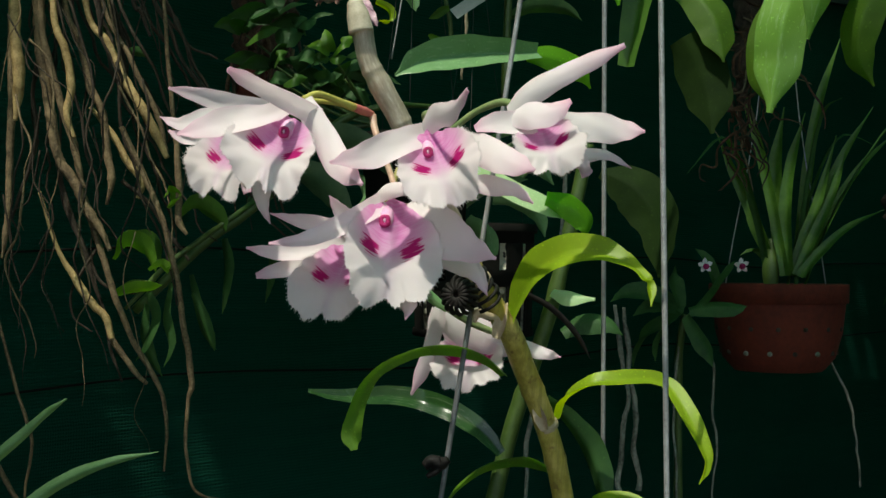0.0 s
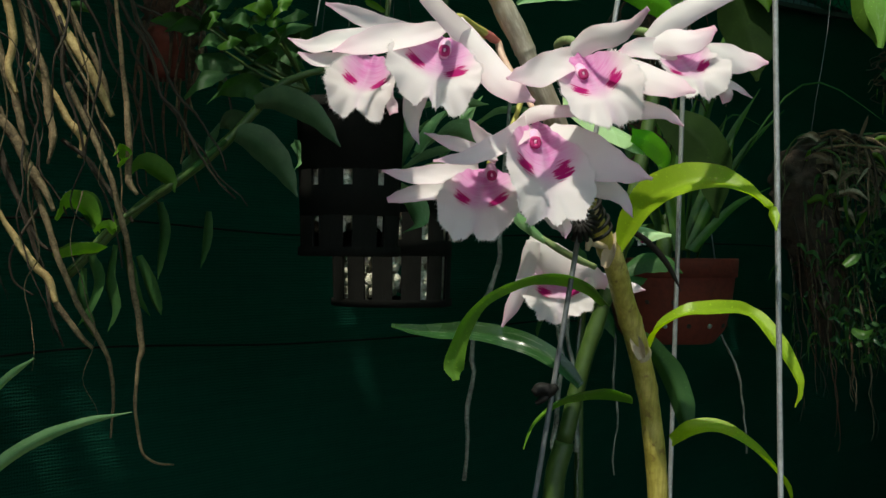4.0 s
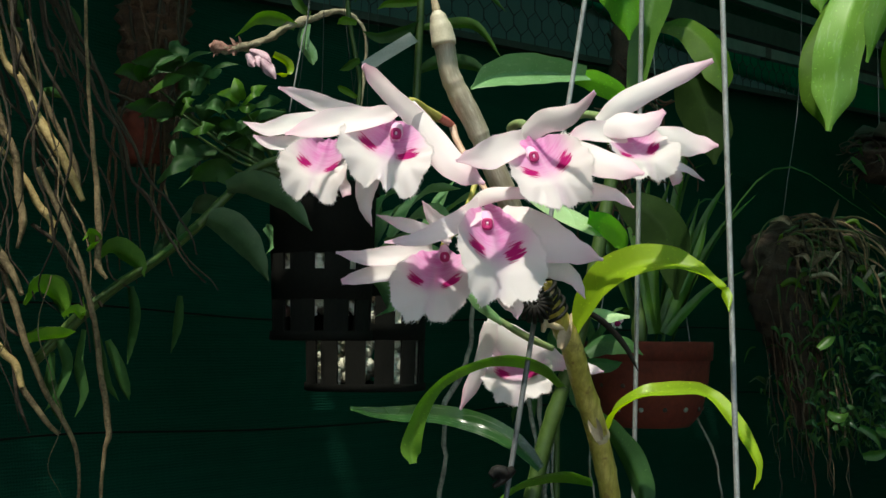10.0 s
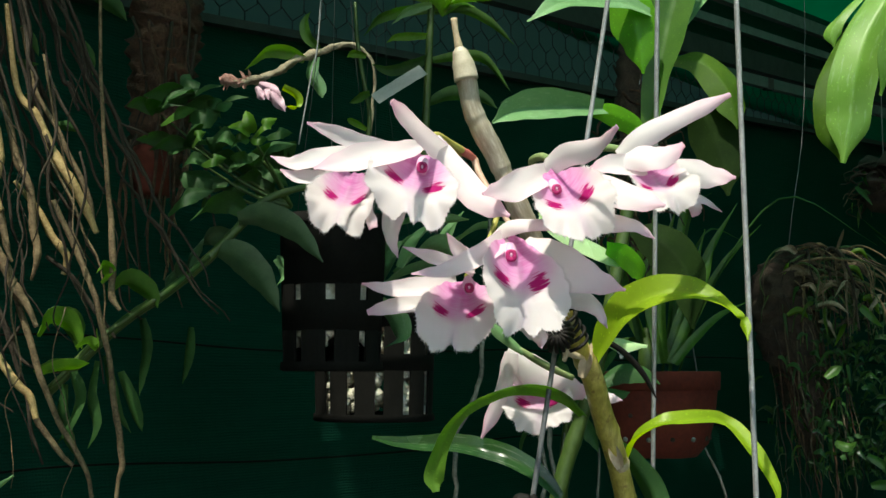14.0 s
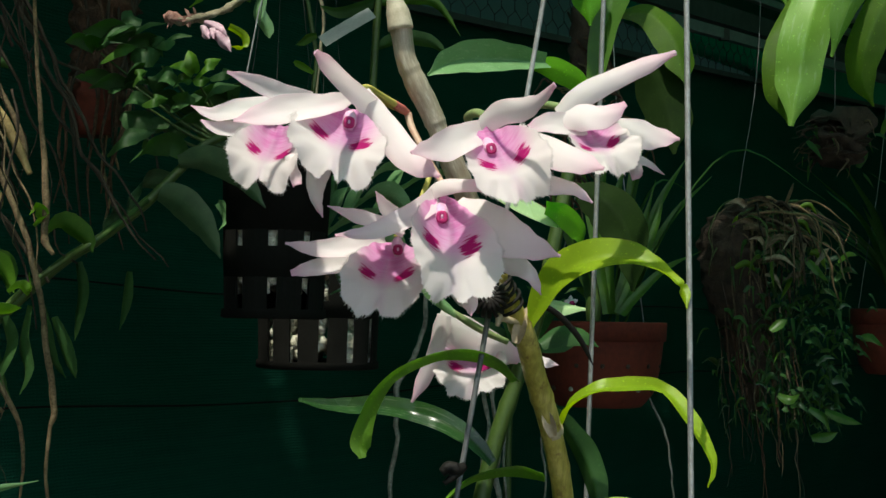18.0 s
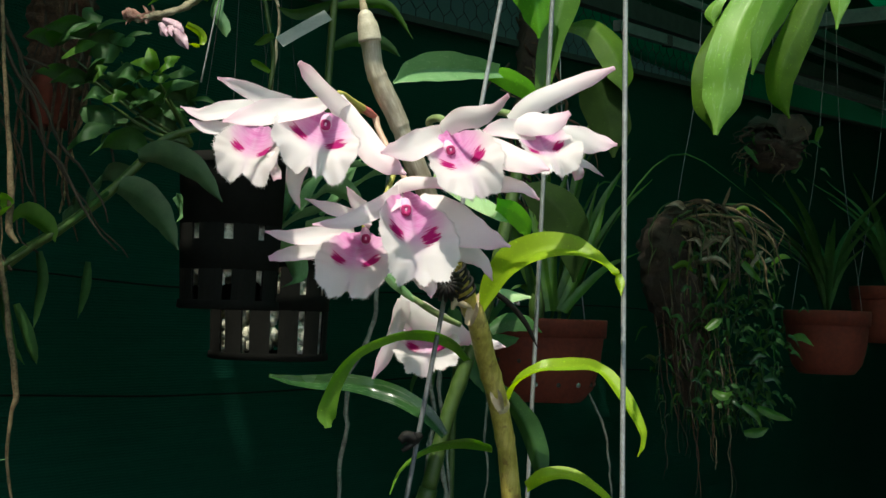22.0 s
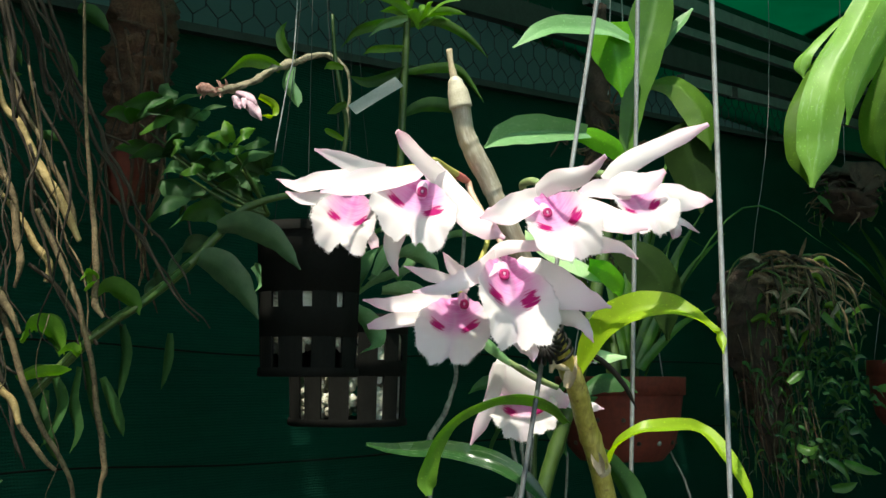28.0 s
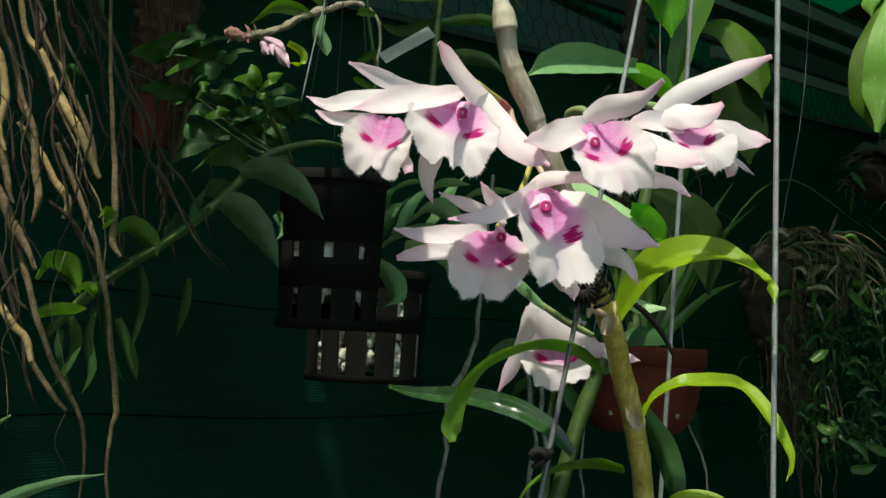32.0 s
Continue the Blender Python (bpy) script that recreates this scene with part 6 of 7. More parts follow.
bush_leaf([(-0.1911, 1.6300, 1.6702), (-0.2085, 1.6180, 1.6677), (-0.2234, 1.6300, 1.6603)], 0.0223, LEAF_DARK)
bush_leaf([(-0.1441, 1.6700, 1.6630), (-0.1582, 1.6580, 1.6378), (-0.1617, 1.6700, 1.6165)], 0.0316, LEAF_DARK, (0.9, -0.3, 0.2))
bush_leaf([(-0.1187, 1.6300, 1.7027), (-0.1004, 1.6180, 1.7086), (-0.0833, 1.6300, 1.7100)], 0.0205, LEAF_DARK)
bush_leaf([(-0.1956, 1.6800, 1.7638), (-0.1836, 1.6680, 1.7539), (-0.1784, 1.6800, 1.7372)], 0.0229, LEAF_DARK)
bush_leaf([(-0.1549, 1.6200, 1.6921), (-0.1692, 1.6080, 1.6954), (-0.1804, 1.6200, 1.6928)], 0.0204, LEAF_DARK)
for at in ((-0.1350, 1.5850, 1.6960), (-0.1202, 1.6100, 1.6690), (-0.1972, 1.6100, 1.6622), (-0.2091, 1.6200, 1.6866), (-0.2552, 1.6600, 1.7342), (-0.2117, 1.6300, 1.6285), (-0.1788, 1.6600, 1.7216), (-0.1806, 1.6600, 1.6413)):
    at = Vector(at)
    part("twig", tube([foot, at.lerp(foot, 0.45) + Vector((0.01, 0.01, -0.012)), at], [0.003, 0.0024, 0.0014], 14, 7, 0.1), CANE_BACK, bush)
for at, many, size, mat in (
    ((-0.0884, 1.6400, 1.6751), 5, 0.050, LEAF_DARK), ((-0.2226, 1.6600, 1.6971), 4, 0.055, LEAF_DARK), ((-0.1251, 1.6600, 1.6543), 5, 0.05, LEAF_DARK), ((-0.2197, 1.6600, 1.7577), 4, 0.058, LEAF_DARK),
    ((-0.1579, 1.6700, 1.6694), 5, 0.060, LEAF_DARK), ((-0.2641, 1.6800, 1.7425), 4, 0.050, LEAF_DARK), ((-0.1838, 1.6900, 1.7540), 4, 0.055, LEAF_DARK), ((-0.2352, 1.7000, 1.6979), 4, 0.055, LEAF_DARK),
):
    at = Vector(at)
    for d in range(many):
        w = 6.28 * d / many + rnd.uniform(-0.4, 0.4)
        out = Vector((math.cos(w), 0.55 * math.sin(w) - 0.3, rnd.uniform(-0.15, 0.55))).normalized()
        ln = size * rnd.uniform(0.75, 1.15)
        part("leaf", blade([at, at + out * ln * 0.5 + Vector((0, 0, 0.005)), at + out * ln - Vector((0, 0, 0.008))], ln * rnd.uniform(0.42, 0.58), Vector((-out.y, out.x, 0.3)) + Vector((0, 0.5, 0.4)), 0.3, 0.1, LEAF, 9, 4), mat, bush)

# Net pots
def net_pot(name, centre, top, bottom, height, slots, turn, rows, label):
    """A slotted plastic pot: rim, solid bands, rows of upright bars with open slots between, floor ring. rows: top and foot of each
    slotted row in shares of the height, with the slot's share of the round."""
    pot = thing(name, centre, label, "net pot", "net pots")
    c = Vector(centre)
    t = 0.003
    part("rim", lathe([(top + 0.004, -0.012), (top + 0.005, 0.0), (top - t, 0.0), (top - t, -0.012), (top + 0.004, -0.012)], c, 40), POT_BLACK, pot)
    ends = [0.0] + [v for row in rows for v in row[:2]]
    for h0, h1 in zip(ends[0::2], ends[1::2]):
        h0, h1 = h0 * height, h1 * height
        r0, r1 = top + (bottom - top) * h0 / height, top + (bottom - top) * h1 / height
        part("band", lathe([(r0, -h0), (r1, -h1), (r1 - t, -h1), (r0 - t, -h0), (r0, -h0)], c, 40), POT_BLACK, pot)
    w = 2 * math.pi / slots
    for h0, h1, share in rows:
        for i in range(slots):
            a = turn + w * i
            flat(part("bar", panel(c, top, bottom, height, (h0 - 0.006) * height, (h1 + 0.006) * height, a + w * share / 2, a + w * (1 - share / 2)), POT_BLACK, pot))
    part("floor_ring", lathe([(bottom + 0.003, -height + 0.006), (bottom + 0.004, -height - 0.004), (bottom, -height - 0.006), (0.005, -height - 0.006), (0.005, -height), (bottom - 0.004, -height), (bottom + 0.003, -height + 0.006)], c, 40), POT_BLACK, pot)
    return pot


def panel(c, top, bottom, height, h0, h1, w0, w1):
    """A curved strip of the pot's wall between two heights and two angles."""
    verts, faces = [], []
    n = 4
    for inner in (0.0, 0.0035):
        for h in (h0, h1):
            r = top + (bottom - top) * h / height - inner
            for k in range(n + 1):
                w = w0 + (w1 - w0) * k / n
                verts.append(c + Vector((r * math.cos(w), r * math.sin(w), -h)))
    m = n + 1
    for k in range(n):
        faces.append((k, k + 1, m + k + 1, m + k))
        faces.append((2 * m + k + 1, 2 * m + k, 3 * m + k, 3 * m + k + 1))
        faces.append((k + 1, k, 2 * m + k, 2 * m + k + 1))
        faces.append((m + k, m + k + 1, 3 * m + k + 1, 3 * m + k))
    faces.append((0, m, 3 * m, 2 * m))
    faces.append((n, 2 * m + n, 3 * m + n, m + n))
    return verts, faces, []


pot_a = net_pot("net_pot", (-0.0291, 1.6200, 1.5982), 0.069, 0.062, 0.192, 9, -1.6581, ((0.47, 0.57, 0.26), (0.77, 0.985, 0.26)), "black slotted plastic orchid pot")
pot_b = net_pot("net_pot", (0.0507, 1.9500, 1.4963), 0.095, 0.090, 0.165, 13, -1.565, ((0.18, 0.42, 0.30), (0.575, 0.97, 0.30)), "wide black slotted pot with sunlit slots")
for ob, at, wide in ((pot_a, (-0.0291, 1.6200, 1.5982), 0.058), (pot_b, (0.0507, 1.9500, 1.4963), 0.086)):
    c = Vector(at)
    for k in range(3):
        w = 2.1 * k + 0.4
        part("hanging_wire", tube([c + Vector((wide * math.cos(w), wide * math.sin(w), 0)), c + Vector((0.01 * math.cos(w), 0.01 * math.sin(w), 0.5)), (c.x, c.y, 3.45)], [0.0006], 10, 6), STEEL_DARK, ob)
    part("bark_fill", lathe([(0.001, -0.012), (0.03, -0.01), (0.056, -0.02), (0.052, -0.05), (0.001, -0.05)], c, 20), SOIL, ob)
    verts, faces = [], []
    for k in range(380):
        w, r, z = rnd.uniform(0, 6.28), wide - 0.0055 - 0.005 * rnd.random(), -rnd.uniform(0.03, 0.158)
        v, f, _ = tube([c + Vector((r * math.cos(w), r * math.sin(w), z + 0.010)), c + Vector((r * math.cos(w), r * math.sin(w), z)), c + Vector((r * math.cos(w) + 0.004, r * math.sin(w), z - 0.010))], [0.004, 0.0085, 0.004], 5, 7, 0.6, k)
        faces += [tuple(len(verts) + i for i in q) for q in f]
        verts += v
    tagged(part("filling", (verts, faces, []), PUMICE, ob, "lumps of pumice, paled to make the slots look sunlit"), kind="stuff")
potted = thing("pot_leaves", (0.0289, 1.7000, 1.5400), "dark green leaves growing from the black pot", "orchid")
def pot_leaf(pts, w):
    part("leaf", blade(pts, w, (0.6, -0.6, 0.4), 0.25, 0.1, LEAF, 16, 6), LEAF_GREY, potted)


pot_leaf([(0.0262, 1.6600, 1.4989), (0.0446, 1.6600, 1.5369), (0.0632, 1.6600, 1.5675), (0.0935, 1.6600, 1.5834)], 0.040)
pot_leaf([(0.0277, 1.6800, 1.5002), (0.0580, 1.6800, 1.5235), (0.0963, 1.6800, 1.5394), (0.1194, 1.6800, 1.5475)], 0.040)
pot_leaf([(0.0371, 1.7000, 1.4938), (0.0604, 1.7000, 1.4710), (0.0645, 1.7000, 1.4480), (0.0454, 1.7000, 1.4326)], 0.035)
pot_leaf([(0.0200, 1.6800, 1.5153), (0.0348, 1.6800, 1.5537), (0.0574, 1.6800, 1.5926), (0.1035, 1.6800, 1.6091)], 0.035)
pot_leaf([(0.1065, 1.7000, 1.5413), (0.1377, 1.7000, 1.5731), (0.1772, 1.7000, 1.5975), (0.2331, 1.7000, 1.6027)], 0.03)
pot_leaf([(0.0987, 1.7000, 1.5334), (0.1220, 1.7000, 1.5650), (0.1376, 1.7000, 1.5967), (0.1533, 1.7000, 1.6207)], 0.03)
pot_leaf([(0.0307, 1.7200, 1.5183), (0.0458, 1.7200, 1.5734), (0.0298, 1.7200, 1.6045), (0.0062, 1.7200, 1.6197)], 0.035)
pot_leaf([(0.0560, 1.6600, 1.5295), (0.0937, 1.6600, 1.5605), (0.1243, 1.6600, 1.5649), (0.1513, 1.6600, 1.5386)], 0.042)
pot_leaf([(0.0614, 1.6400, 1.5354), (0.0837, 1.6400, 1.5734), (0.1137, 1.6400, 1.5967), (0.1518, 1.6400, 1.6014)], 0.036)
pot_leaf([(0.0712, 1.6600, 1.5146), (0.1016, 1.6600, 1.5150), (0.1284, 1.6600, 1.5002), (0.1401, 1.6600, 1.4700)], 0.036)
pot_leaf([(-0.0935, 1.6000, 1.5295), (-0.1008, 1.6000, 1.5437), (-0.0933, 1.6000, 1.5223), (-0.1001, 1.6000, 1.5079)], 0.014)

# Spent flower stem
spent = thing("spent_orchid", (0.0031, 1.8500, 1.8769), "arching leafless cane with one withered pink flower", "orchid")
part("stem", tube([(-0.1876, 1.8500, 1.8256), (-0.1548, 1.8500, 1.8270), (-0.1138, 1.8500, 1.8415), (-0.0725, 1.8500, 1.8648), (-0.0308, 1.8500, 1.8823), (0.0030, 1.8500, 1.8899), (0.0373, 1.8500, 1.8610), (0.0382, 1.8500, 1.7831), (0.0306, 1.8500, 1.7055)], [0.004, 0.0050, 0.0052, 0.0050, 0.0046, 0.0036, 0.002, 0.0018, 0.0016], 80, 12, 0.9, 4, ((0.08, 0.01, 0.3), (0.18, 0.01, 0.25), (0.30, 0.012, 0.3), (0.42, 0.012, 0.25)), 0.006), HUSK_DARK, spent, "knobbly grey cane")
part("dry_tip", tube([(-0.1892, 1.8500, 1.8273), (-0.1795, 1.8500, 1.8294), (-0.1589, 1.8500, 1.8251)], [0.005, 0.008, 0.005], 16, 12, 1.0, 6), HUSK_RED, spent, "shrivelled pink-brown tip")
for i in range(9):
    p = Vector((-0.1753, 1.8500, 1.8261)).lerp(Vector((-0.1301, 1.8500, 1.8297)), rnd.random())
    o = Vector((rnd.uniform(-1.2, 0.2), rnd.uniform(-0.6, 0.2), rnd.uniform(-0.9, 0.9))).normalized() * rnd.uniform(0.010, 0.022)
    part("bract", blade([p, p + o * 0.5 + Vector((0, 0, 0.002)), p + o], 0.007, (0.2, 0.5, 0.8), 0.4, 0.3, LEAF, 7, 4), HUSK_RED, spent)
for pts, w in (([(-0.1319, 1.8400, 1.8241), (-0.1178, 1.8350, 1.8170), (-0.1077, 1.8320, 1.8101), (-0.0993, 1.8320, 1.8039)], 0.016), ([(-0.1241, 1.8360, 1.8135), (-0.1106, 1.8300, 1.8011), (-0.1004, 1.8280, 1.7896), (-0.0927, 1.8280, 1.7800)], 0.018), ([(-0.1358, 1.8380, 1.8183), (-0.1304, 1.8340, 1.8060), (-0.1235, 1.8320, 1.7975)], 0.014), ([(-0.1179, 1.8420, 1.8203), (-0.1223, 1.8300, 1.8072), (-0.1170, 1.8260, 1.7966)], 0.012)):
    part("withered_petal", blade(pts, w, (0.7, -0.3, 0.6), 0.4, 0.4, TEPAL, 14, 8, 0.001, 0.4, 2), WITHERED, spent, "limp pink petal")
part("leaf", blade([(-0.0642, 1.8500, 1.8652), (-0.0894, 1.8500, 1.8770), (-0.1227, 1.8500, 1.8755), (-0.1535, 1.8500, 1.8458)], 0.024, (0.2, -0.6, 0.7), 0.4, 0.1, LEAF, 14, 6), LEAF_FRESH, spent)
part("leaf", blade([(-0.0968, 1.8500, 1.8208), (-0.0758, 1.8500, 1.8088), (-0.0755, 1.8500, 1.7943), (-0.0921, 1.8500, 1.7928)], 0.014, (0.7, -0.6, 0.3), 0.3, 0.1, STRAP, 14, 6), LEAF_LIME, spent, "yellowing curled leaf")
part("leaf", blade([(-0.0516, 1.8500, 1.8701), (-0.0554, 1.8500, 1.8440), (-0.0425, 1.8500, 1.8230), (-0.0381, 1.8500, 1.8077)], 0.022, (0.8, -0.5, 0.2), 0.3, 0.1, STRAP, 14, 6), LEAF_GREY, spent)
part("leaf", blade([(-0.0434, 1.8500, 1.8835), (-0.0605, 1.8500, 1.9000), (-0.0651, 1.8500, 1.9214), (-0.0569, 1.8500, 1.9392)], 0.018, (0.8, -0.5, 0.2), 0.3, 0.1, LEAF, 14, 6), LEAF_MID, spent)
part("wire", tube([(-0.0360, 1.8400, 2.2147), (-0.0443, 1.8400, 1.9153), (-0.0556, 1.8400, 1.8373), (-0.0722, 1.8400, 1.7345)], [0.0012], 16, 6), WIRE, spent, "thin support wire")

# Tagged plant with narrow leaves
tagp = thing("narrow_leaved_orchid", (0.0892, 1.5700, 1.6896), "upright orchid with narrow drooping leaves and a tag", "orchid")
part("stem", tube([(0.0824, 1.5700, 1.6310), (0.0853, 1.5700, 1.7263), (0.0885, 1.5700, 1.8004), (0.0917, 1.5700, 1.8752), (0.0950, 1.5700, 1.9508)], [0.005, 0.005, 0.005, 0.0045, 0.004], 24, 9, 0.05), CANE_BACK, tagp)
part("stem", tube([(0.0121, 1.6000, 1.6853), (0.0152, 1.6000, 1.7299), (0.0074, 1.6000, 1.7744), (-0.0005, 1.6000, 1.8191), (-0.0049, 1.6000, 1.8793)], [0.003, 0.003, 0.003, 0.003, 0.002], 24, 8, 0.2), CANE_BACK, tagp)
def tag_leaf(pts, w, mat):
    part("leaf", blade(pts, w, (0.1, -0.6, 0.75), 0.35, 0.1, LEAF, 14, 6), mat, tagp)


tag_leaf([(0.0920, 1.5700, 1.8303), (0.0663, 1.5700, 1.8291), (0.0445, 1.5700, 1.8266), (0.0336, 1.5700, 1.8186)], 0.012, LEAF_FRESH)
tag_leaf([(0.0918, 1.5700, 1.8640), (0.0588, 1.5700, 1.8623), (0.0224, 1.5700, 1.8493), (0.0046, 1.5700, 1.8262)], 0.016, LEAF_MID)
tag_leaf([(0.0905, 1.5600, 1.8684), (0.0722, 1.5600, 1.8637), (0.0541, 1.5600, 1.8554), (0.0397, 1.5600, 1.8399)], 0.014, LEAF_GREY)
tag_leaf([(0.0955, 1.5700, 1.8604), (0.1325, 1.5700, 1.8661), (0.1698, 1.5700, 1.8491), (0.1998, 1.5700, 1.8219)], 0.014, LEAF_MID)
tag_leaf([(0.0922, 1.5700, 1.7968), (0.1327, 1.5700, 1.8038), (0.1624, 1.5700, 1.7999), (0.1938, 1.5700, 1.7616)], 0.016, LEAF_MID)
tag_leaf([(0.0922, 1.5700, 1.8043), (0.0666, 1.5700, 1.7920), (0.0376, 1.5700, 1.7833), (0.0158, 1.5700, 1.7898)], 0.018, LEAF_DARK)
tag_leaf([(0.0901, 1.5800, 1.7434), (0.1196, 1.5800, 1.7557), (0.1567, 1.5800, 1.7534), (0.1792, 1.5800, 1.7393)], 0.022, LEAF_DARK)
tag_leaf([(0.0085, 1.5700, 1.8005), (-0.0060, 1.5700, 1.8035), (-0.0131, 1.5700, 1.8017), (-0.0167, 1.5700, 1.7971)], 0.012, LEAF_FRESH)
tag_leaf([(0.0126, 1.5700, 1.7529), (0.0019, 1.5700, 1.7488), (-0.0052, 1.5700, 1.7434), (-0.0123, 1.5700, 1.7387)], 0.014, LEAF_MID)
tag_leaf([(0.0118, 1.6000, 1.7112), (0.0007, 1.6000, 1.7182), (-0.0103, 1.6000, 1.7231), (-0.0139, 1.6000, 1.7229)], 0.010, LEAF_FRESH)
tag_leaf([(0.0955, 1.5700, 1.8679), (0.1176, 1.5700, 1.8766), (0.1473, 1.5700, 1.8819), (0.1697, 1.5700, 1.8793)], 0.014, LEAF_FRESH)
tag_leaf([(0.0931, 1.5700, 1.8903), (0.0805, 1.5700, 1.9047), (0.0510, 1.5700, 1.9106), (0.0293, 1.5700, 1.8869)], 0.016, LEAF_FRESH)
tag_leaf([(0.0954, 1.5700, 1.8754), (0.1027, 1.5700, 1.8984), (0.1248, 1.5700, 1.9147), (0.1547, 1.5700, 1.9012)], 0.016, LEAF_FRESH)
for k in range(9):
    w = 0.7 * k
    p = Vector((0.1073, 1.5700, 1.8576)) + Vector((0, 0, 0.004 * (k % 3)))
    o = Vector((math.cos(w), 0.7 * math.sin(w) - 0.2, 0.45)).normalized()
    ln = 0.045 + 0.012 * (k % 3)
    part("leaf", blade([p, p + o * ln * 0.55 + Vector((0, 0, 0.006)), p + o * ln - Vector((0, 0, 0.008))], 0.013, Vector((-o.y, o.x, 0.2)) + Vector((0, 0.5, 0.4)), 0.35, 0.1, LEAF, 10, 4), LEAF_FRESH, tagp)
tag = thing("plant_tag", (0.0437, 1.5550, 1.7543), "pale plastic label strip tied to the stem", "label")
part("strip", blade([(0.0187, 1.5550, 1.7410), (0.0436, 1.5550, 1.7580), (0.0795, 1.5550, 1.7814)], 0.021, (0.45, 0.3, 0.8), 0.0, 0.0, [1, 1, 1], 10, 4, 0.0009), TAG, tag)

# Terracotta pot with grassy orchid
def clay_pot(name, centre, top, height, label):
    pot = thing(name, centre, label, "flower pot", "terracotta pots")
    c = Vector(centre)
    b = top * 0.62
    part("bowl", lathe([(top * 0.95, -0.035), (top * 0.90, -height * 0.55), (top * 0.80, -height * 0.84), (b * 1.06, -height * 0.975), (b, -height), (b * 0.4, -height - 0.001), (b * 0.4, -height + 0.008), (b - 0.008, -height + 0.008), (top * 0.93 - 0.008, -0.03)], c, 48), TERRACOTTA, pot)
    part("rim", lathe([(top * 0.95, -0.036), (top * 0.985, -0.036), (top, -0.002), (top * 0.99, 0.002), (top * 0.94, 0.001), (top * 0.92, -0.03)], c, 48), TERRACOTTA, pot)
    part("fill", lathe([(0.001, -0.012), (top * 0.5, -0.01), (top * 0.935, -0.02)], c, 24), SOIL, pot)
    return pot


clay = clay_pot("terracotta_pot", (0.6656, 2.5000, 1.4030), 0.136, 0.17, "red-brown terracotta pot with drainage holes")
c = Vector((0.6656, 2.5000, 1.4030))
for i in range(9):
    w = -1.57 + (i - 4) * 0.42
    for z, r in ((-0.085, 0.1235), (-0.132, 0.1135)):
        turn = w + z * 3
        p = c + Vector((r * math.cos(turn), r * math.sin(turn), z))
        o = Vector((math.cos(turn), math.sin(turn), 0))
        part("drain_hole", tube([p - o * 0.006, p + o * 0.0012], [0.006, 0.0045], 2, 10, 0.2, i), ROOT_GREY if i in (3, 4, 6) and z < -0.1 else SOIL, clay)
grassy = thing("grassy_orchid", c, "orchid with long arching grassy leaves in the terracotta pot", "orchid")
def grass_leaf(pts, w):
    part("leaf", blade(pts, w * 1.15, (0.85, -0.4, 0.1), 0.5, 0, [0.9, 1, 0.8, 0.08], 18, 4), LEAF_MID, grassy)


grass_leaf([(0.6688, 2.4800, 1.4206), (0.6631, 2.4800, 1.5186), (0.6540, 2.4800, 1.6302), (0.6717, 2.4800, 1.7533)], 0.030)
grass_leaf([(0.6745, 2.4600, 1.4207), (0.6689, 2.4600, 1.5401), (0.6798, 2.4600, 1.6398), (0.7073, 2.4600, 1.7398)], 0.022)
grass_leaf([(0.6828, 2.4700, 1.4207), (0.7103, 2.4700, 1.4964), (0.7379, 2.4700, 1.5743), (0.7711, 2.4700, 1.6968)], 0.020)
grass_leaf([(0.6883, 2.4500, 1.4208), (0.7211, 2.4500, 1.4959), (0.7595, 2.4500, 1.5842), (0.7869, 2.4500, 1.6837)], 0.018)
grass_leaf([(0.6910, 2.4400, 1.4187), (0.7292, 2.4400, 1.4627), (0.7838, 2.4400, 1.5124), (0.8581, 2.4400, 1.5512)], 0.018)
grass_leaf([(0.6629, 2.5000, 1.4205), (0.6235, 2.5000, 1.5191), (0.5784, 2.5000, 1.6202), (0.5445, 2.5000, 1.6989)], 0.020)
grass_leaf([(0.6632, 2.4800, 1.4206), (0.6298, 2.4800, 1.4850), (0.6075, 2.4800, 1.5295), (0.5985, 2.4800, 1.5852)], 0.018)
grass_leaf([(0.6965, 2.5000, 1.4207), (0.7356, 2.5000, 1.5311), (0.7916, 2.5000, 1.6552), (0.8532, 2.5000, 1.7570)], 0.018)
grass_leaf([(0.6690, 2.4600, 1.4207), (0.6357, 2.4600, 1.5952), (0.6023, 2.4600, 1.7281), (0.5689, 2.4600, 1.8279)], 0.018)
grass_leaf([(0.7105, 2.4900, 1.4186), (0.7662, 2.4900, 1.5420), (0.8219, 2.4900, 1.6320), (0.9001, 2.4900, 1.7110)], 0.016)
grass_leaf([(0.7076, 2.5200, 1.4207), (0.7300, 2.5200, 1.6340), (0.7525, 2.5200, 1.7705), (0.7977, 2.5200, 1.9073)], 0.020)
grass_leaf([(0.6685, 2.5000, 1.4205), (0.6348, 2.5000, 1.4630), (0.6124, 2.5000, 1.4741), (0.5900, 2.5000, 1.4605)], 0.014)
for i in range(4):
    w = rnd.uniform(-2.6, 0.2)
    lean = rnd.uniform(0.2, 0.75)
    ln = rnd.uniform(0.25, 0.46)
    p = c + Vector((0.05 * math.cos(w) * rnd.random(), 0.05 * math.sin(w) * rnd.random(), -0.01))
    o = Vector((math.cos(w), math.sin(w), 0))
    part("leaf", blade([p, p + o * lean * ln * 0.25 + Vector((0, 0, ln * 0.45)), p + o * lean * ln * 0.7 + Vector((0, 0, ln * 0.85)), p + o * lean * ln * 1.25 + Vector((0, 0, ln * (1.05 - 0.6 * lean)))], rnd.uniform(0.012, 0.018), Vector((-o.y, o.x, 0)), 0.5, 0, [0.9, 1, 0.8, 0.08], 14, 4), LEAF_DARK, grassy)
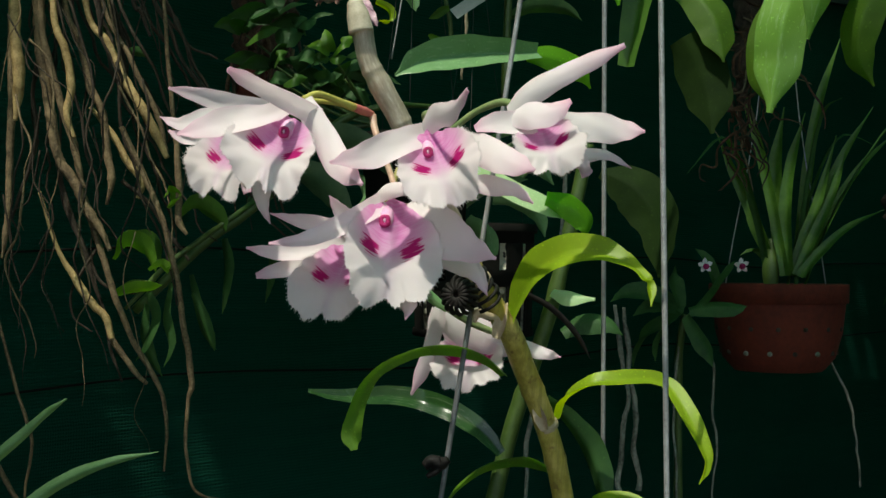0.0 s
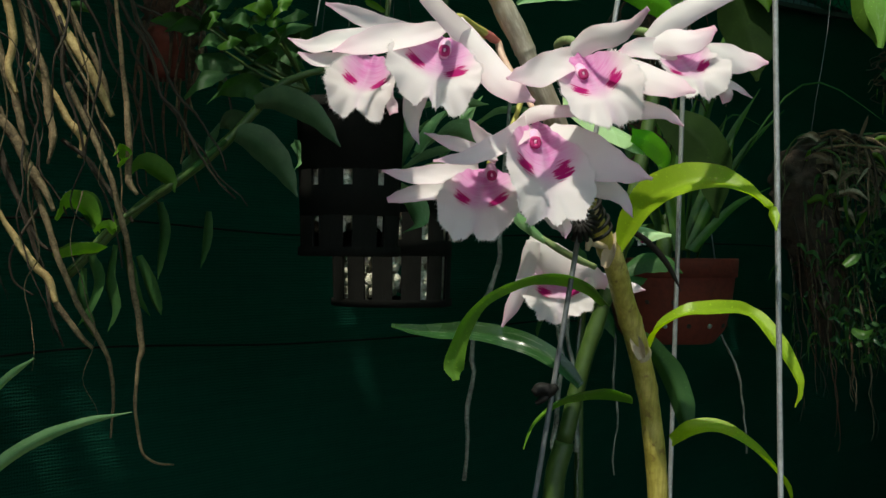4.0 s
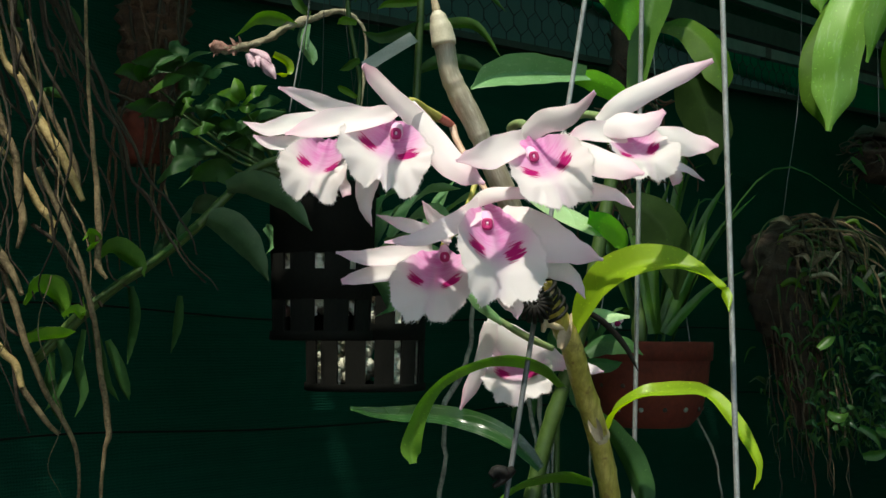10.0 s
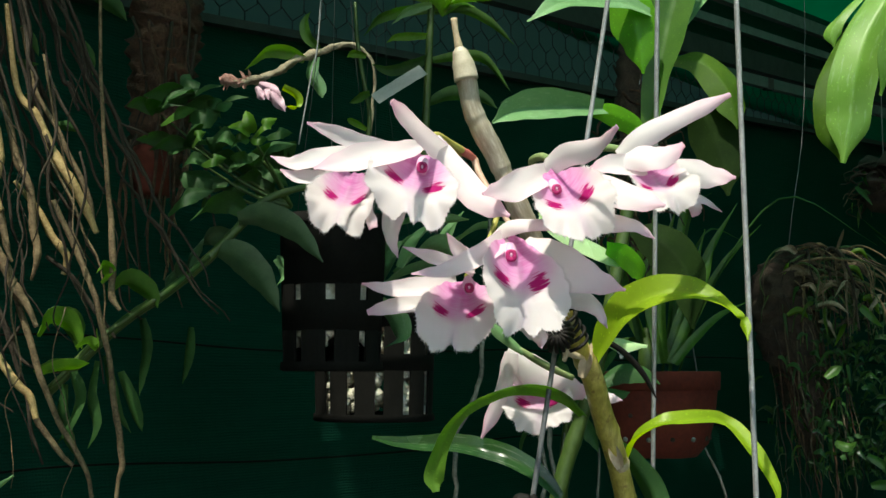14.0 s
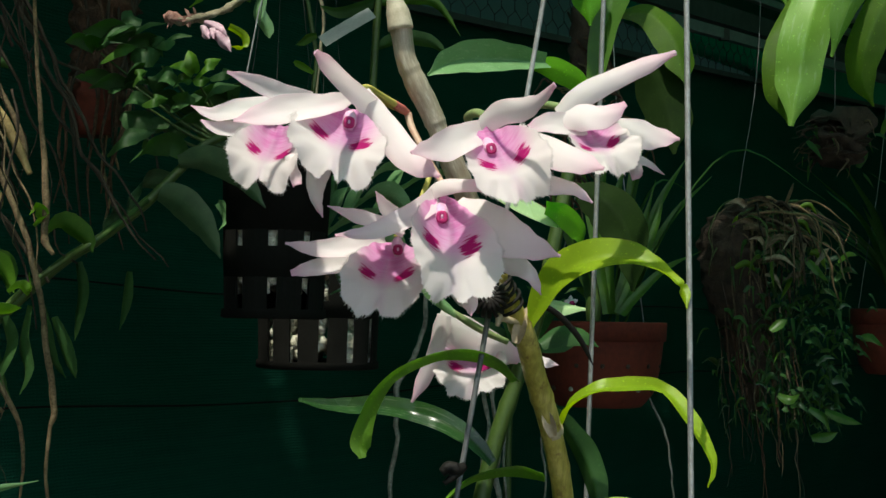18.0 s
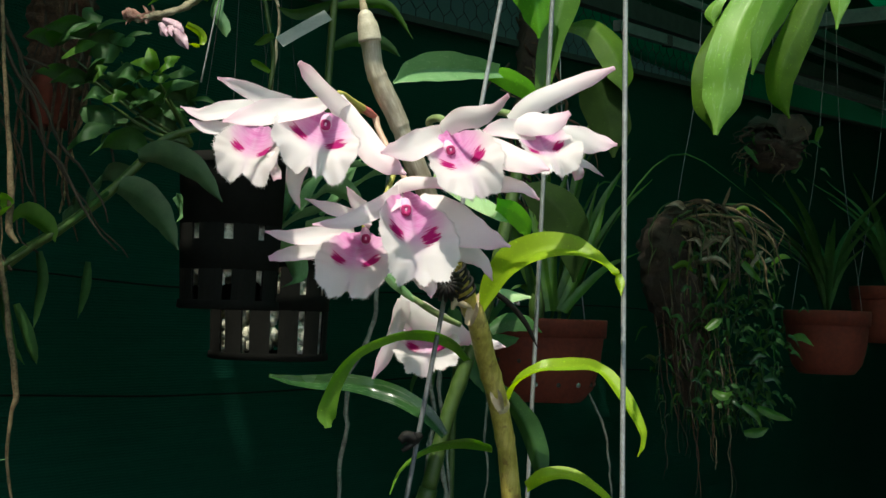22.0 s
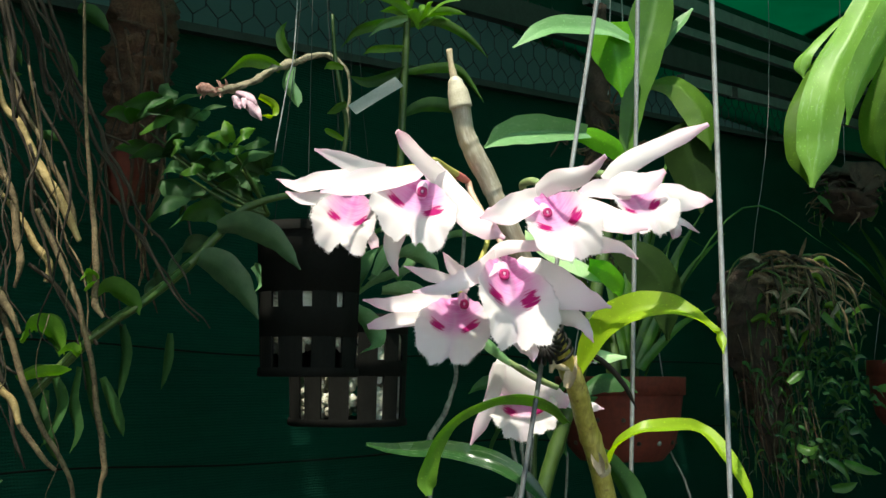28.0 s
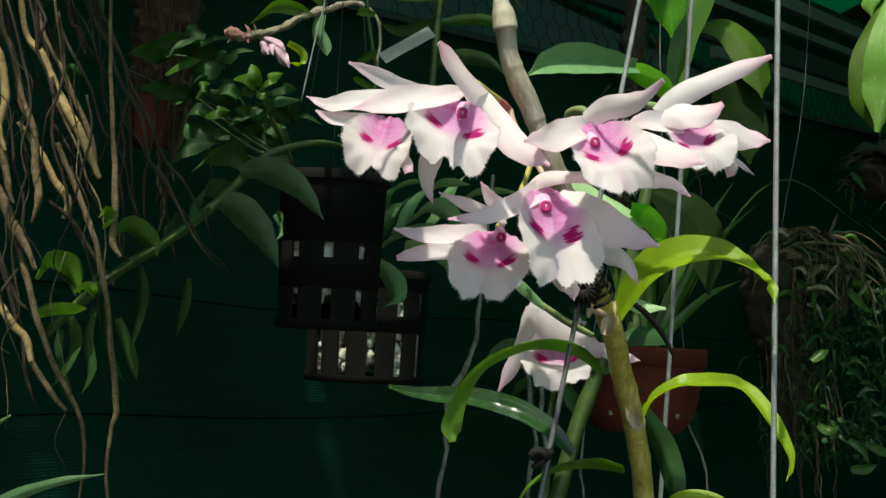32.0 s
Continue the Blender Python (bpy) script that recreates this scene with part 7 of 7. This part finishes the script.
part("bulb", tube([c + Vector((-0.02, -0.02, -0.02)), c + Vector((-0.02, -0.02, 0.03)), c + Vector((-0.018, -0.02, 0.09))], [0.012, 0.017, 0.006], 10, 12), CANE_BACK, grassy)
part("hanging_wire", tube([c + Vector((0.10, 0.02, 0)), c + Vector((0.02, 0, 0.6)), (c.x, c.y, 3.45)], [0.0015], 12, 6), WIRE, clay)
part("hanging_wire", tube([c + Vector((-0.10, 0.02, 0)), c + Vector((-0.02, 0, 0.6)), (c.x, c.y, 3.45)], [0.0015], 12, 6), WIRE, clay)

# Mossy hanging clumps
def clump(name, top, wide, drop, seed, label, leaves, strands):
    """A matted head with roots draped over it, hanging roots and a skirt of small leaves."""
    r = random.Random(seed)
    c = Vector(top)
    ob = thing(name, top, label, "hanging plant", "hanging mossy clumps")
    part("core", tube([c + Vector((-0.02 * wide, 0, 0.02)), c + Vector((0, 0, -0.03)), c + Vector((0.04 * wide, 0, -drop * 0.3)), c + Vector((0.1 * wide, 0, -drop * 0.65)), c + Vector((0.1 * wide, 0, -drop * 0.95))], [wide * 0.15, wide * 0.30, wide * 0.34, wide * 0.26, wide * 0.05], 34, 20, 0.75, seed), SOIL, ob, "matted moss and roots")
    for i in range(strands):
        w = r.uniform(0, 6.28)
        o = Vector((math.cos(w), math.sin(w), 0))
        turn = Vector((-o.y, o.x, 0)) * r.uniform(-0.5, 0.5)
        p = c + o * wide * r.uniform(0.0, 0.15) + Vector((0, 0, r.uniform(-0.06, 0.02)))
        q = p + (o + turn) * wide * r.uniform(0.15, 0.32) + Vector((0, 0, r.uniform(-0.03, 0.02)))
        e = q + (o - turn) * wide * r.uniform(0.02, 0.16) + Vector((0, 0, -drop * r.uniform(0.04, 0.16)))
        g = e + Vector((r.uniform(-0.03, 0.03), r.uniform(-0.02, 0.02), -drop * r.uniform(0.02, 0.16 if i % 5 else 0.5)))
        k = r.uniform(0.35, 0.95)
        part("strand", tube([p, q, e, g], [0.003 * k, 0.003 * k, 0.0025 * k, 0.001], 16, 5, 0.5, i, wiggle=0.012), (MOSS, ROOT_DARK, ROOT_DARK, SOIL, ROOT_DARK)[i % 5], ob)
    for name_of, mat, many in (("foliage", LEAF_DARK, leaves), ("young_foliage", LEAF_MID, leaves // 4)):
        verts, faces, uvs = [], [], []
        for i in range(many):
            w = r.uniform(-3.6, 0.5)
            o = Vector((math.cos(w), math.sin(w), 0))
            s = r.random() ** 0.8
            edge = 0.30 + 0.16 * math.sin(3.14 * min(1, s * 1.1)) + 0.05 * math.sin(9 * w + 7 * s)
            p = c + o * wide * edge * r.uniform(0.8, 1.15) + Vector((wide * 0.10, 0, -drop * (0.10 + 0.95 * s)))
            d = (o * r.uniform(0.1, 0.7) + Vector((r.uniform(-1, 1), r.uniform(-0.5, 0.3), r.uniform(-0.8, 0.5)))).normalized()
            ln = 0.014 + 0.04 * r.random() ** 1.6
            v, f, u = blade([p, p + d * ln * 0.5 + Vector((0, 0, 0.004)), p + d * ln - Vector((0, 0, 0.007))], ln * r.uniform(0.28, 0.5), Vector((-d.z, 0.5, d.x)) + Vector((r.uniform(-0.4, 0.4), 0.4, 0.5)), 0.3, 0.1, LEAF, 5, 2, 0.0007)
            faces += [tuple(len(verts) + k for k in q) for q in f]
            verts += v
            uvs += u
        if many:
            tagged(part(name_of, (verts, faces, uvs), mat, ob, "small trailing leaves"), kind="stuff")
    part("hanging_wire", tube([c, c + Vector((0, 0, 0.5)), (c.x, c.y, 3.45)], [0.0012], 10, 6), WIRE_DIM, ob)
    return ob


def fern_clump(c):
    """A dark matted head, roots and stems arching off it to one side, hanging roots and loose trailing leaves."""
    r = random.Random(21)
    c = Vector(c)
    ob = thing("mossy_hanging_plant", c, "hanging clump of dark moss with arching roots and trailing leaves", "hanging plant", "hanging mossy clumps")
    part("core", tube([c + Vector((-0.035, 0, 0.035)), c + Vector((-0.03, 0, 0.0)), c + Vector((-0.05, 0, -0.06)), c + Vector((-0.04, 0, -0.14)), c + Vector((0.0, 0.02, -0.26)), c + Vector((0.02, 0.02, -0.40))], [0.022, 0.045, 0.062, 0.058, 0.045, 0.015], 60, 30, 0.30, 3), SOIL, ob, "dark matted moss and roots")
    for i in range(72):
        # roots that rise from the head, bend over and fall outward
        w = r.uniform(-0.9, 0.35) if i % 3 else r.uniform(-3.1, -0.9)
        o = Vector((math.cos(w), math.sin(w) * 0.7, 0))
        p = c + Vector((r.uniform(-0.05, 0.05), r.uniform(-0.06, -0.02), r.uniform(-0.05, 0.03)))
        reach = r.uniform(0.05, 0.17) * (1.0 if i % 3 else 0.55)
        q = p + o * reach * 0.45 + Vector((0, 0, r.uniform(0.0, 0.025)))
        e = p + o * reach + Vector((0, 0, -r.uniform(0.01, 0.05)))
        g = e + o * reach * r.uniform(0.0, 0.25) + Vector((r.uniform(-0.01, 0.01), 0, -r.uniform(0.03, 0.11)))
        k = 0.0011 + 0.0032 * r.random() ** 2
        part("strand", tube([p, q, e, g], [k, k, k * 0.8, k * 0.4], 18, 5, 0.4, i, wiggle=0.008), (MOSS, ROOT_DARK, CANE_BACK, ROOT)[i % 4], ob)
    for i in range(26):
        # curled dead leaves caught in the moss
        p = c + Vector((r.uniform(-0.07, 0.10), r.uniform(-0.10, -0.05), r.uniform(-0.13, 0.02)))
        o = Vector((r.uniform(-1, 1), r.uniform(-0.5, 0.1), r.uniform(-0.9, 0.4))).normalized() * r.uniform(0.03, 0.07)
        part("dead_leaf", blade([p, p + o * 0.5 + Vector((0, -0.006, 0.012)), p + o], r.uniform(0.008, 0.018), (0.3, -0.5, 0.8), 0.5, 0.4, LEAF, 10, 4), (HUSK_DARK, MOSS, LEAF_UNDER, MOSS)[i % 4], ob, "curled brown leaf" if i % 4 != 2 else "")
    for i in range(60):
        p = c + Vector((r.uniform(-0.09, 0.05), r.uniform(-0.07, 0.03), r.uniform(-0.20, -0.04)))
        d = r.uniform(0.12, 0.46)
        pts = [p + Vector((r.uniform(-0.006, 0.006) + 0.01 * k, r.uniform(-0.006, 0.006), -d * k / 4)) for k in range(5)]
        k = r.uniform(0.0008, 0.0024)
        part("hanging_root", tube(pts, [k, k, k, k * 0.7, k * 0.4], 24, 5, 0.5, i, wiggle=0.012), (ROOT_DARK, BARK, MOSS)[i % 3], ob)
    for name_of, mat, many, low, high in (("foliage", LEAF_GLOSSY, 330, 0.014, 0.045), ("young_foliage", LEAF_DARK, 170, 0.014, 0.042), ("pale_foliage", LEAF_MID, 22, 0.025, 0.055)):
        verts, faces, uvs = [], [], []
        for i in range(many):
            t = r.random()
            p = c + Vector((-0.03 + 0.22 * t + r.uniform(-0.07, 0.06) * (1 - 0.4 * t), r.uniform(-0.10, 0.04), -0.03 - 0.38 * r.random() ** 0.9 - 0.04 * t))
            d = Vector((r.uniform(-1, 1), r.uniform(-0.7, 0.2), r.uniform(-1.0, 0.5))).normalized()
            ln = r.uniform(low, high)
            v, f, u = blade([p, p + d * ln * 0.5 + Vector((0, 0, 0.006)), p + d * ln - Vector((0, 0, 0.010))], ln * r.uniform(0.22, 0.44), Vector((-d.z, 0.5, d.x)) + Vector((r.uniform(-0.6, 0.6), 0.4, 0.5)), 0.35, 0.1, LEAF, 6, 2, 0.0007)
            faces += [tuple(len(verts) + k for k in q) for q in f]
            verts += v
            uvs += u
        tagged(part(name_of, (verts, faces, uvs), mat, ob, "small trailing leaves"), kind="stuff")
    for pts in ([(0.9990, 2.3800, 1.2667), (1.0186, 2.3700, 1.2573), (1.0347, 2.3600, 1.2682)], [(1.0659, 2.3800, 1.2399), (1.0950, 2.3700, 1.2203), (1.1068, 2.3700, 1.1897)], [(1.0903, 2.3600, 1.2358), (1.1292, 2.3600, 1.2213), (1.1683, 2.3600, 1.2101)], [(1.0712, 2.3800, 1.1807), (1.1019, 2.3800, 1.1831), (1.1267, 2.3800, 1.1924)], [(0.9774, 2.3700, 1.3935), (0.9971, 2.3700, 1.4087), (1.0142, 2.3700, 1.4159)], [(1.0525, 2.3700, 1.5392), (1.0745, 2.3600, 1.5161), (1.1014, 2.3700, 1.4939)]):
        part("leaf", blade(pts, 0.022, (0.3, 0.4, 0.8), 0.25, 0.1, LEAF, 12, 6), LEAF_MID, ob, "pale green trailing leaf")
    part("hanging_wire", tube([c + Vector((-0.03, 0, 0.03)), c + Vector((0.02, 0, 0.5)), (c.x, c.y, 3.45)], [0.0009], 10, 6), WIRE_DIM, ob)
    return ob


fern_clump((0.9798, 2.4700, 1.6267))
clump("mossy_hanging_plant", (1.2331, 2.6000, 1.8508), 0.19, 0.10, 12, "small dark mossy mount on a thin wire", 14, 46)
curly = thing("curly_root_bundle", (0.5319, 2.2000, 1.8442), "bundle of curly brown roots hanging on a wire", "roots", "hanging mossy clumps")
part("core", tube([(0.5393, 2.2000, 2.1032), (0.5356, 2.2000, 1.9437), (0.5280, 2.2000, 1.8045), (0.5222, 2.2000, 1.7151)], [0.012, 0.022, 0.018, 0.006], 40, 14, 0.6, 2), SOIL, curly, "dark fibrous core")
for i in range(46):
    a = Vector((0.5315, 2.2000, 2.0234)) + Vector((rnd.uniform(-0.035, 0.045), rnd.uniform(-0.04, 0.03), -rnd.random() ** 0.8 * 0.36))
    pts = [a]
    for k in range(5):
        pts.append(pts[-1] + Vector((rnd.uniform(-0.028, 0.028), rnd.uniform(-0.02, 0.02), rnd.uniform(-0.045, 0.006))))
    r = rnd.uniform(0.0014, 0.0030)
    part("root", tube(pts, [r, r, r, r * 0.8, r * 0.7, r * 0.4], 30, 6, 0.3, i, wiggle=0.012), (BARK, ROOT_DARK, BARK, MOSS)[i % 4], curly)
part("hanging_wire", tube([(0.5393, 2.2000, 2.0832), (0.56, 2.2, 2.4), (0.56, 2.2, 3.45)], [0.0009], 10, 6), WIRE_DIM, curly)
clay2 = clay_pot("terracotta_pot", (1.5513, 2.9000, 1.4475), 0.11, 0.16, "terracotta pot in deep shade")
clay3 = clay_pot("terracotta_pot", (1.9159, 3.2000, 1.5276), 0.11, 0.16, "terracotta pot in deep shade")
for ob, at in ((clay2, (1.5513, 2.9000, 1.4475)), (clay3, (1.9159, 3.2000, 1.5276))):
    at = Vector(at)
    plant = thing("shaded_orchid", at, "dark strap-leaved orchid in a terracotta pot", "orchid", "orchids in deep shade")
    for i in range(26):
        w = rnd.uniform(0, 6.28)
        o = Vector((math.cos(w), math.sin(w), 0))
        ln = rnd.uniform(0.15, 0.42)
        part("leaf", blade([at, at + o * ln * 0.2 + Vector((0, 0, ln * 0.5)), at + o * ln * 0.6 + Vector((0, 0, ln * 0.8))], 0.022, Vector((-o.y, o.x, 0)), 0.4, 0, LEAF, 10, 4), LEAF_DARK, plant)
    for k in (-1, 1):
        part("hanging_wire", tube([at + Vector((0.1 * k, 0, 0)), at + Vector((0.02 * k, 0, 0.6)), (at.x, at.y, 3.45)], [0.0009], 12, 6), WIRE_DIM, ob)

# Grey roots hanging below the orchid
greyr = thing("grey_roots", (0.1404, 1.5000, 1.4365), "thin grey aerial roots hanging in the shade", "roots")
for pts in ([(0.1564, 1.5000, 1.5964), (0.1520, 1.5000, 1.5266), (0.1452, 1.5000, 1.4366), (0.1414, 1.5000, 1.3818), (0.1148, 1.5000, 1.3271), (0.1124, 1.5000, 1.2732), (0.1083, 1.5000, 1.1397)], [(0.2220, 1.5000, 1.3830), (0.2261, 1.5000, 1.3418), (0.2304, 1.5000, 1.2870), (0.2379, 1.5000, 1.2529), (0.2426, 1.5000, 1.1648)], [(0.2180, 1.5500, 1.3846), (0.2253, 1.5500, 1.3288), (0.2362, 1.5500, 1.2732), (0.2292, 1.5500, 1.2317), (0.2225, 1.5500, 1.1355)]):
    part("root", tube(pts, [0.0022, 0.0030, 0.0026, 0.0032, 0.0034, 0.0030, 0.0026][: len(pts)], 40, 8, 0.6, wiggle=0.012), ROOT_GREY, greyr)

for pts in ([(0.4661, 2.2800, 1.3053), (0.4907, 2.2800, 1.2545), (0.4909, 2.2800, 1.1627), (0.4972, 2.2800, 1.1017), (0.4913, 2.2800, 0.9999)], [(0.4370, 2.3000, 1.3247), (0.4250, 2.3000, 1.2216), (0.4232, 2.3000, 1.1187), (0.4317, 2.3000, 1.0469), (0.4278, 2.3000, 0.9546)], [(0.7573, 2.4600, 1.2536), (0.7903, 2.4600, 1.1878), (0.8068, 2.4600, 1.1220), (0.8123, 2.4600, 1.0122)]):
    part("root", tube(pts, [0.0022, 0.0026, 0.0024, 0.002, 0.0016][: len(pts)], 30, 8, 0.6, wiggle=0.008), ROOT_GREY, greyr)

# Netting and rails of the wall's upper part
netting = thing("wire_netting", on_wall(0, 0.0, 2.2), "hexagonal galvanised wire netting above the cloth", "netting", kind="structure")
rail = flat(part("rail", beam(on_wall(-2.6, 0.03, climb(-2.6, 2.22)), on_wall(8.0, 0.03, climb(8.0, 2.22)), 0.03, 0.018), STEEL_DARK))
tagged(rail, "galvanised steel rail along the top of the cloth", "rail", kind="structure")
verts, faces = [], []
HX, HZ = 0.072, 0.056
for i in range(-16, 60):
    for j in range(0, 5):
        s, z = i * HX + (HX / 2 if j % 2 else 0), climb(i * HX, 2.225) + j * HZ
        a, b, c2, d = (s, z), (s, z + HZ * 0.55), (s + HX / 2, z + HZ), (s - HX / 2, z + HZ)
        for p, q in ((a, b), (b, c2), (b, d)):
            v, f, _ = beam(on_wall(p[0], 0.02, p[1]), on_wall(q[0], 0.02, q[1]), 0.0022, 0.0022, WALL_OUT)
            faces += [tuple(len(verts) + k for k in g) for g in f]
            verts += v
tagged(part("mesh", (verts, faces, []), STEEL_DARK, netting), kind="stuff")
beam_top = flat(part("beam", beam(on_wall(-2.6, 0.03, climb(-2.6, 2.45)), on_wall(8.0, 0.03, climb(8.0, 2.45)), 0.04, 0.075), STEEL_DARK))
tagged(beam_top, "dark steel beam above the netting", "beam", kind="structure")
# Sheet added to stand for the dark gap between rails and roof
fascia = flat(part("fascia", beam(on_wall(-2.6, -0.02, climb(-2.6, 2.62)), on_wall(8.0, -0.02, climb(8.0, 2.62)), 0.01, 0.27), CLOTH))
tagged(fascia, "dark cloth band added for the dark gap under the roof", "fascia", kind="structure")
for z, high, start in ((2.37, 0.04, 2.7), (2.555, 0.03, 2.0), (2.66, 0.05, 2.0)):
    rail = flat(part("rail", beam(on_wall(start, 0.05, climb(start, z)), on_wall(8.0, 0.05, climb(8.0, z)), 0.03, high), STEEL))
    tagged(rail, "galvanised steel rail of the shade house frame", "rail", kind="structure")
crossbar = flat(part("beam", beam((2.82, 5.76, 2.945), (3.85, 4.73, 2.945), 0.06, 0.07), STEEL))
tagged(crossbar, "grey steel cross beam reaching out from the wall", "beam", kind="structure")
bracket = flat(part("bracket", box(on_wall(3.15, 0.06, 2.52) - Vector((0.018, 0.012, 0.02)), on_wall(3.15, 0.06, 2.52) + Vector((0.018, 0.012, 0.025))), STEEL_DARK))
tagged(bracket, "steel fixing plate on the frame", "bracket", kind="structure")

# Broad-leaved plant beside the terracotta pot
broad = thing("broad_leaved_plant", (0.4565, 2.3000, 1.3454), "dark green broad-leaved plant hung beside the terracotta pot", "plant")
def broad_leaf(pts, w):
    part("leaf", blade(pts, w, (0.5, 0.5, 0.7), 0.25, 0.1, LEAF, 14, 6), LEAF_DARK, broad)


broad_leaf([(0.4425, 2.2800, 1.3461), (0.4781, 2.2800, 1.3872), (0.5086, 2.2800, 1.4283), (0.5290, 2.2800, 1.4469)], 0.045)
broad_leaf([(0.4438, 2.2600, 1.3569), (0.4842, 2.2600, 1.3622), (0.5247, 2.2600, 1.3625), (0.5469, 2.2600, 1.3657)], 0.035)
broad_leaf([(0.4387, 2.2600, 1.3467), (0.4641, 2.2600, 1.3064), (0.4794, 2.2600, 1.2812), (0.4865, 2.2600, 1.2560)], 0.040)
broad_leaf([(0.4323, 2.2800, 1.3511), (0.4068, 2.2800, 1.3254), (0.3916, 2.2800, 1.2946), (0.3866, 2.2800, 1.2639)], 0.04)
broad_leaf([(0.4411, 2.3000, 1.3556), (0.4101, 2.3000, 1.3657), (0.3792, 2.3000, 1.3604), (0.3483, 2.3000, 1.3447)], 0.045)
broad_leaf([(0.4359, 2.3000, 1.3608), (0.4255, 2.3000, 1.3968), (0.4203, 2.3000, 1.4174), (0.4253, 2.3000, 1.4381)], 0.04)
broad_leaf([(0.4256, 2.3000, 1.3452), (0.3794, 2.3000, 1.3140), (0.3589, 2.3000, 1.2829), (0.3487, 2.3000, 1.2519)], 0.045)
broad_leaf([(0.4307, 2.3000, 1.3659), (0.3791, 2.3000, 1.3862), (0.3379, 2.3000, 1.3859), (0.3070, 2.3000, 1.3702)], 0.04)
broad_leaf([(0.4759, 2.3200, 1.3657), (0.4987, 2.3200, 1.4074), (0.4861, 2.3200, 1.4490), (0.4652, 2.3200, 1.4697)], 0.03)
part("stem", tube([(0.4431, 2.3000, 1.3495), (0.4360, 2.3000, 1.3041), (0.4348, 2.3200, 1.1991), (0.4400, 2.3400, 0.6759)], [0.006, 0.007, 0.008, 0.01], 14, 8, 0.2), CANE_BACK, broad)
for at in ((0.4759, 2.2800, 1.4383), (0.5413, 2.2800, 1.4387)):
    tiny = thing("small_flower", at, "tiny white and purple orchid flower", "flower", "tiny flowers in the shade")
    for k in range(5):
        w = 1.2566 * k + 0.4
        o = Vector((math.cos(w), -0.25, math.sin(w)))
        part("petal", blade([Vector(at), Vector(at) + o * 0.008, Vector(at) + o * 0.014], 0.009, Vector((-math.sin(w), 0, math.cos(w))), 0.1, 0.2, TEPAL, 7, 4), PETAL, tiny)
    part("throat", tube([Vector(at) + Vector((0, -0.004, 0)), Vector(at) + Vector((0, -0.009, -0.002))], [0.004, 0.006], 4, 8), MAGENTA, tiny)
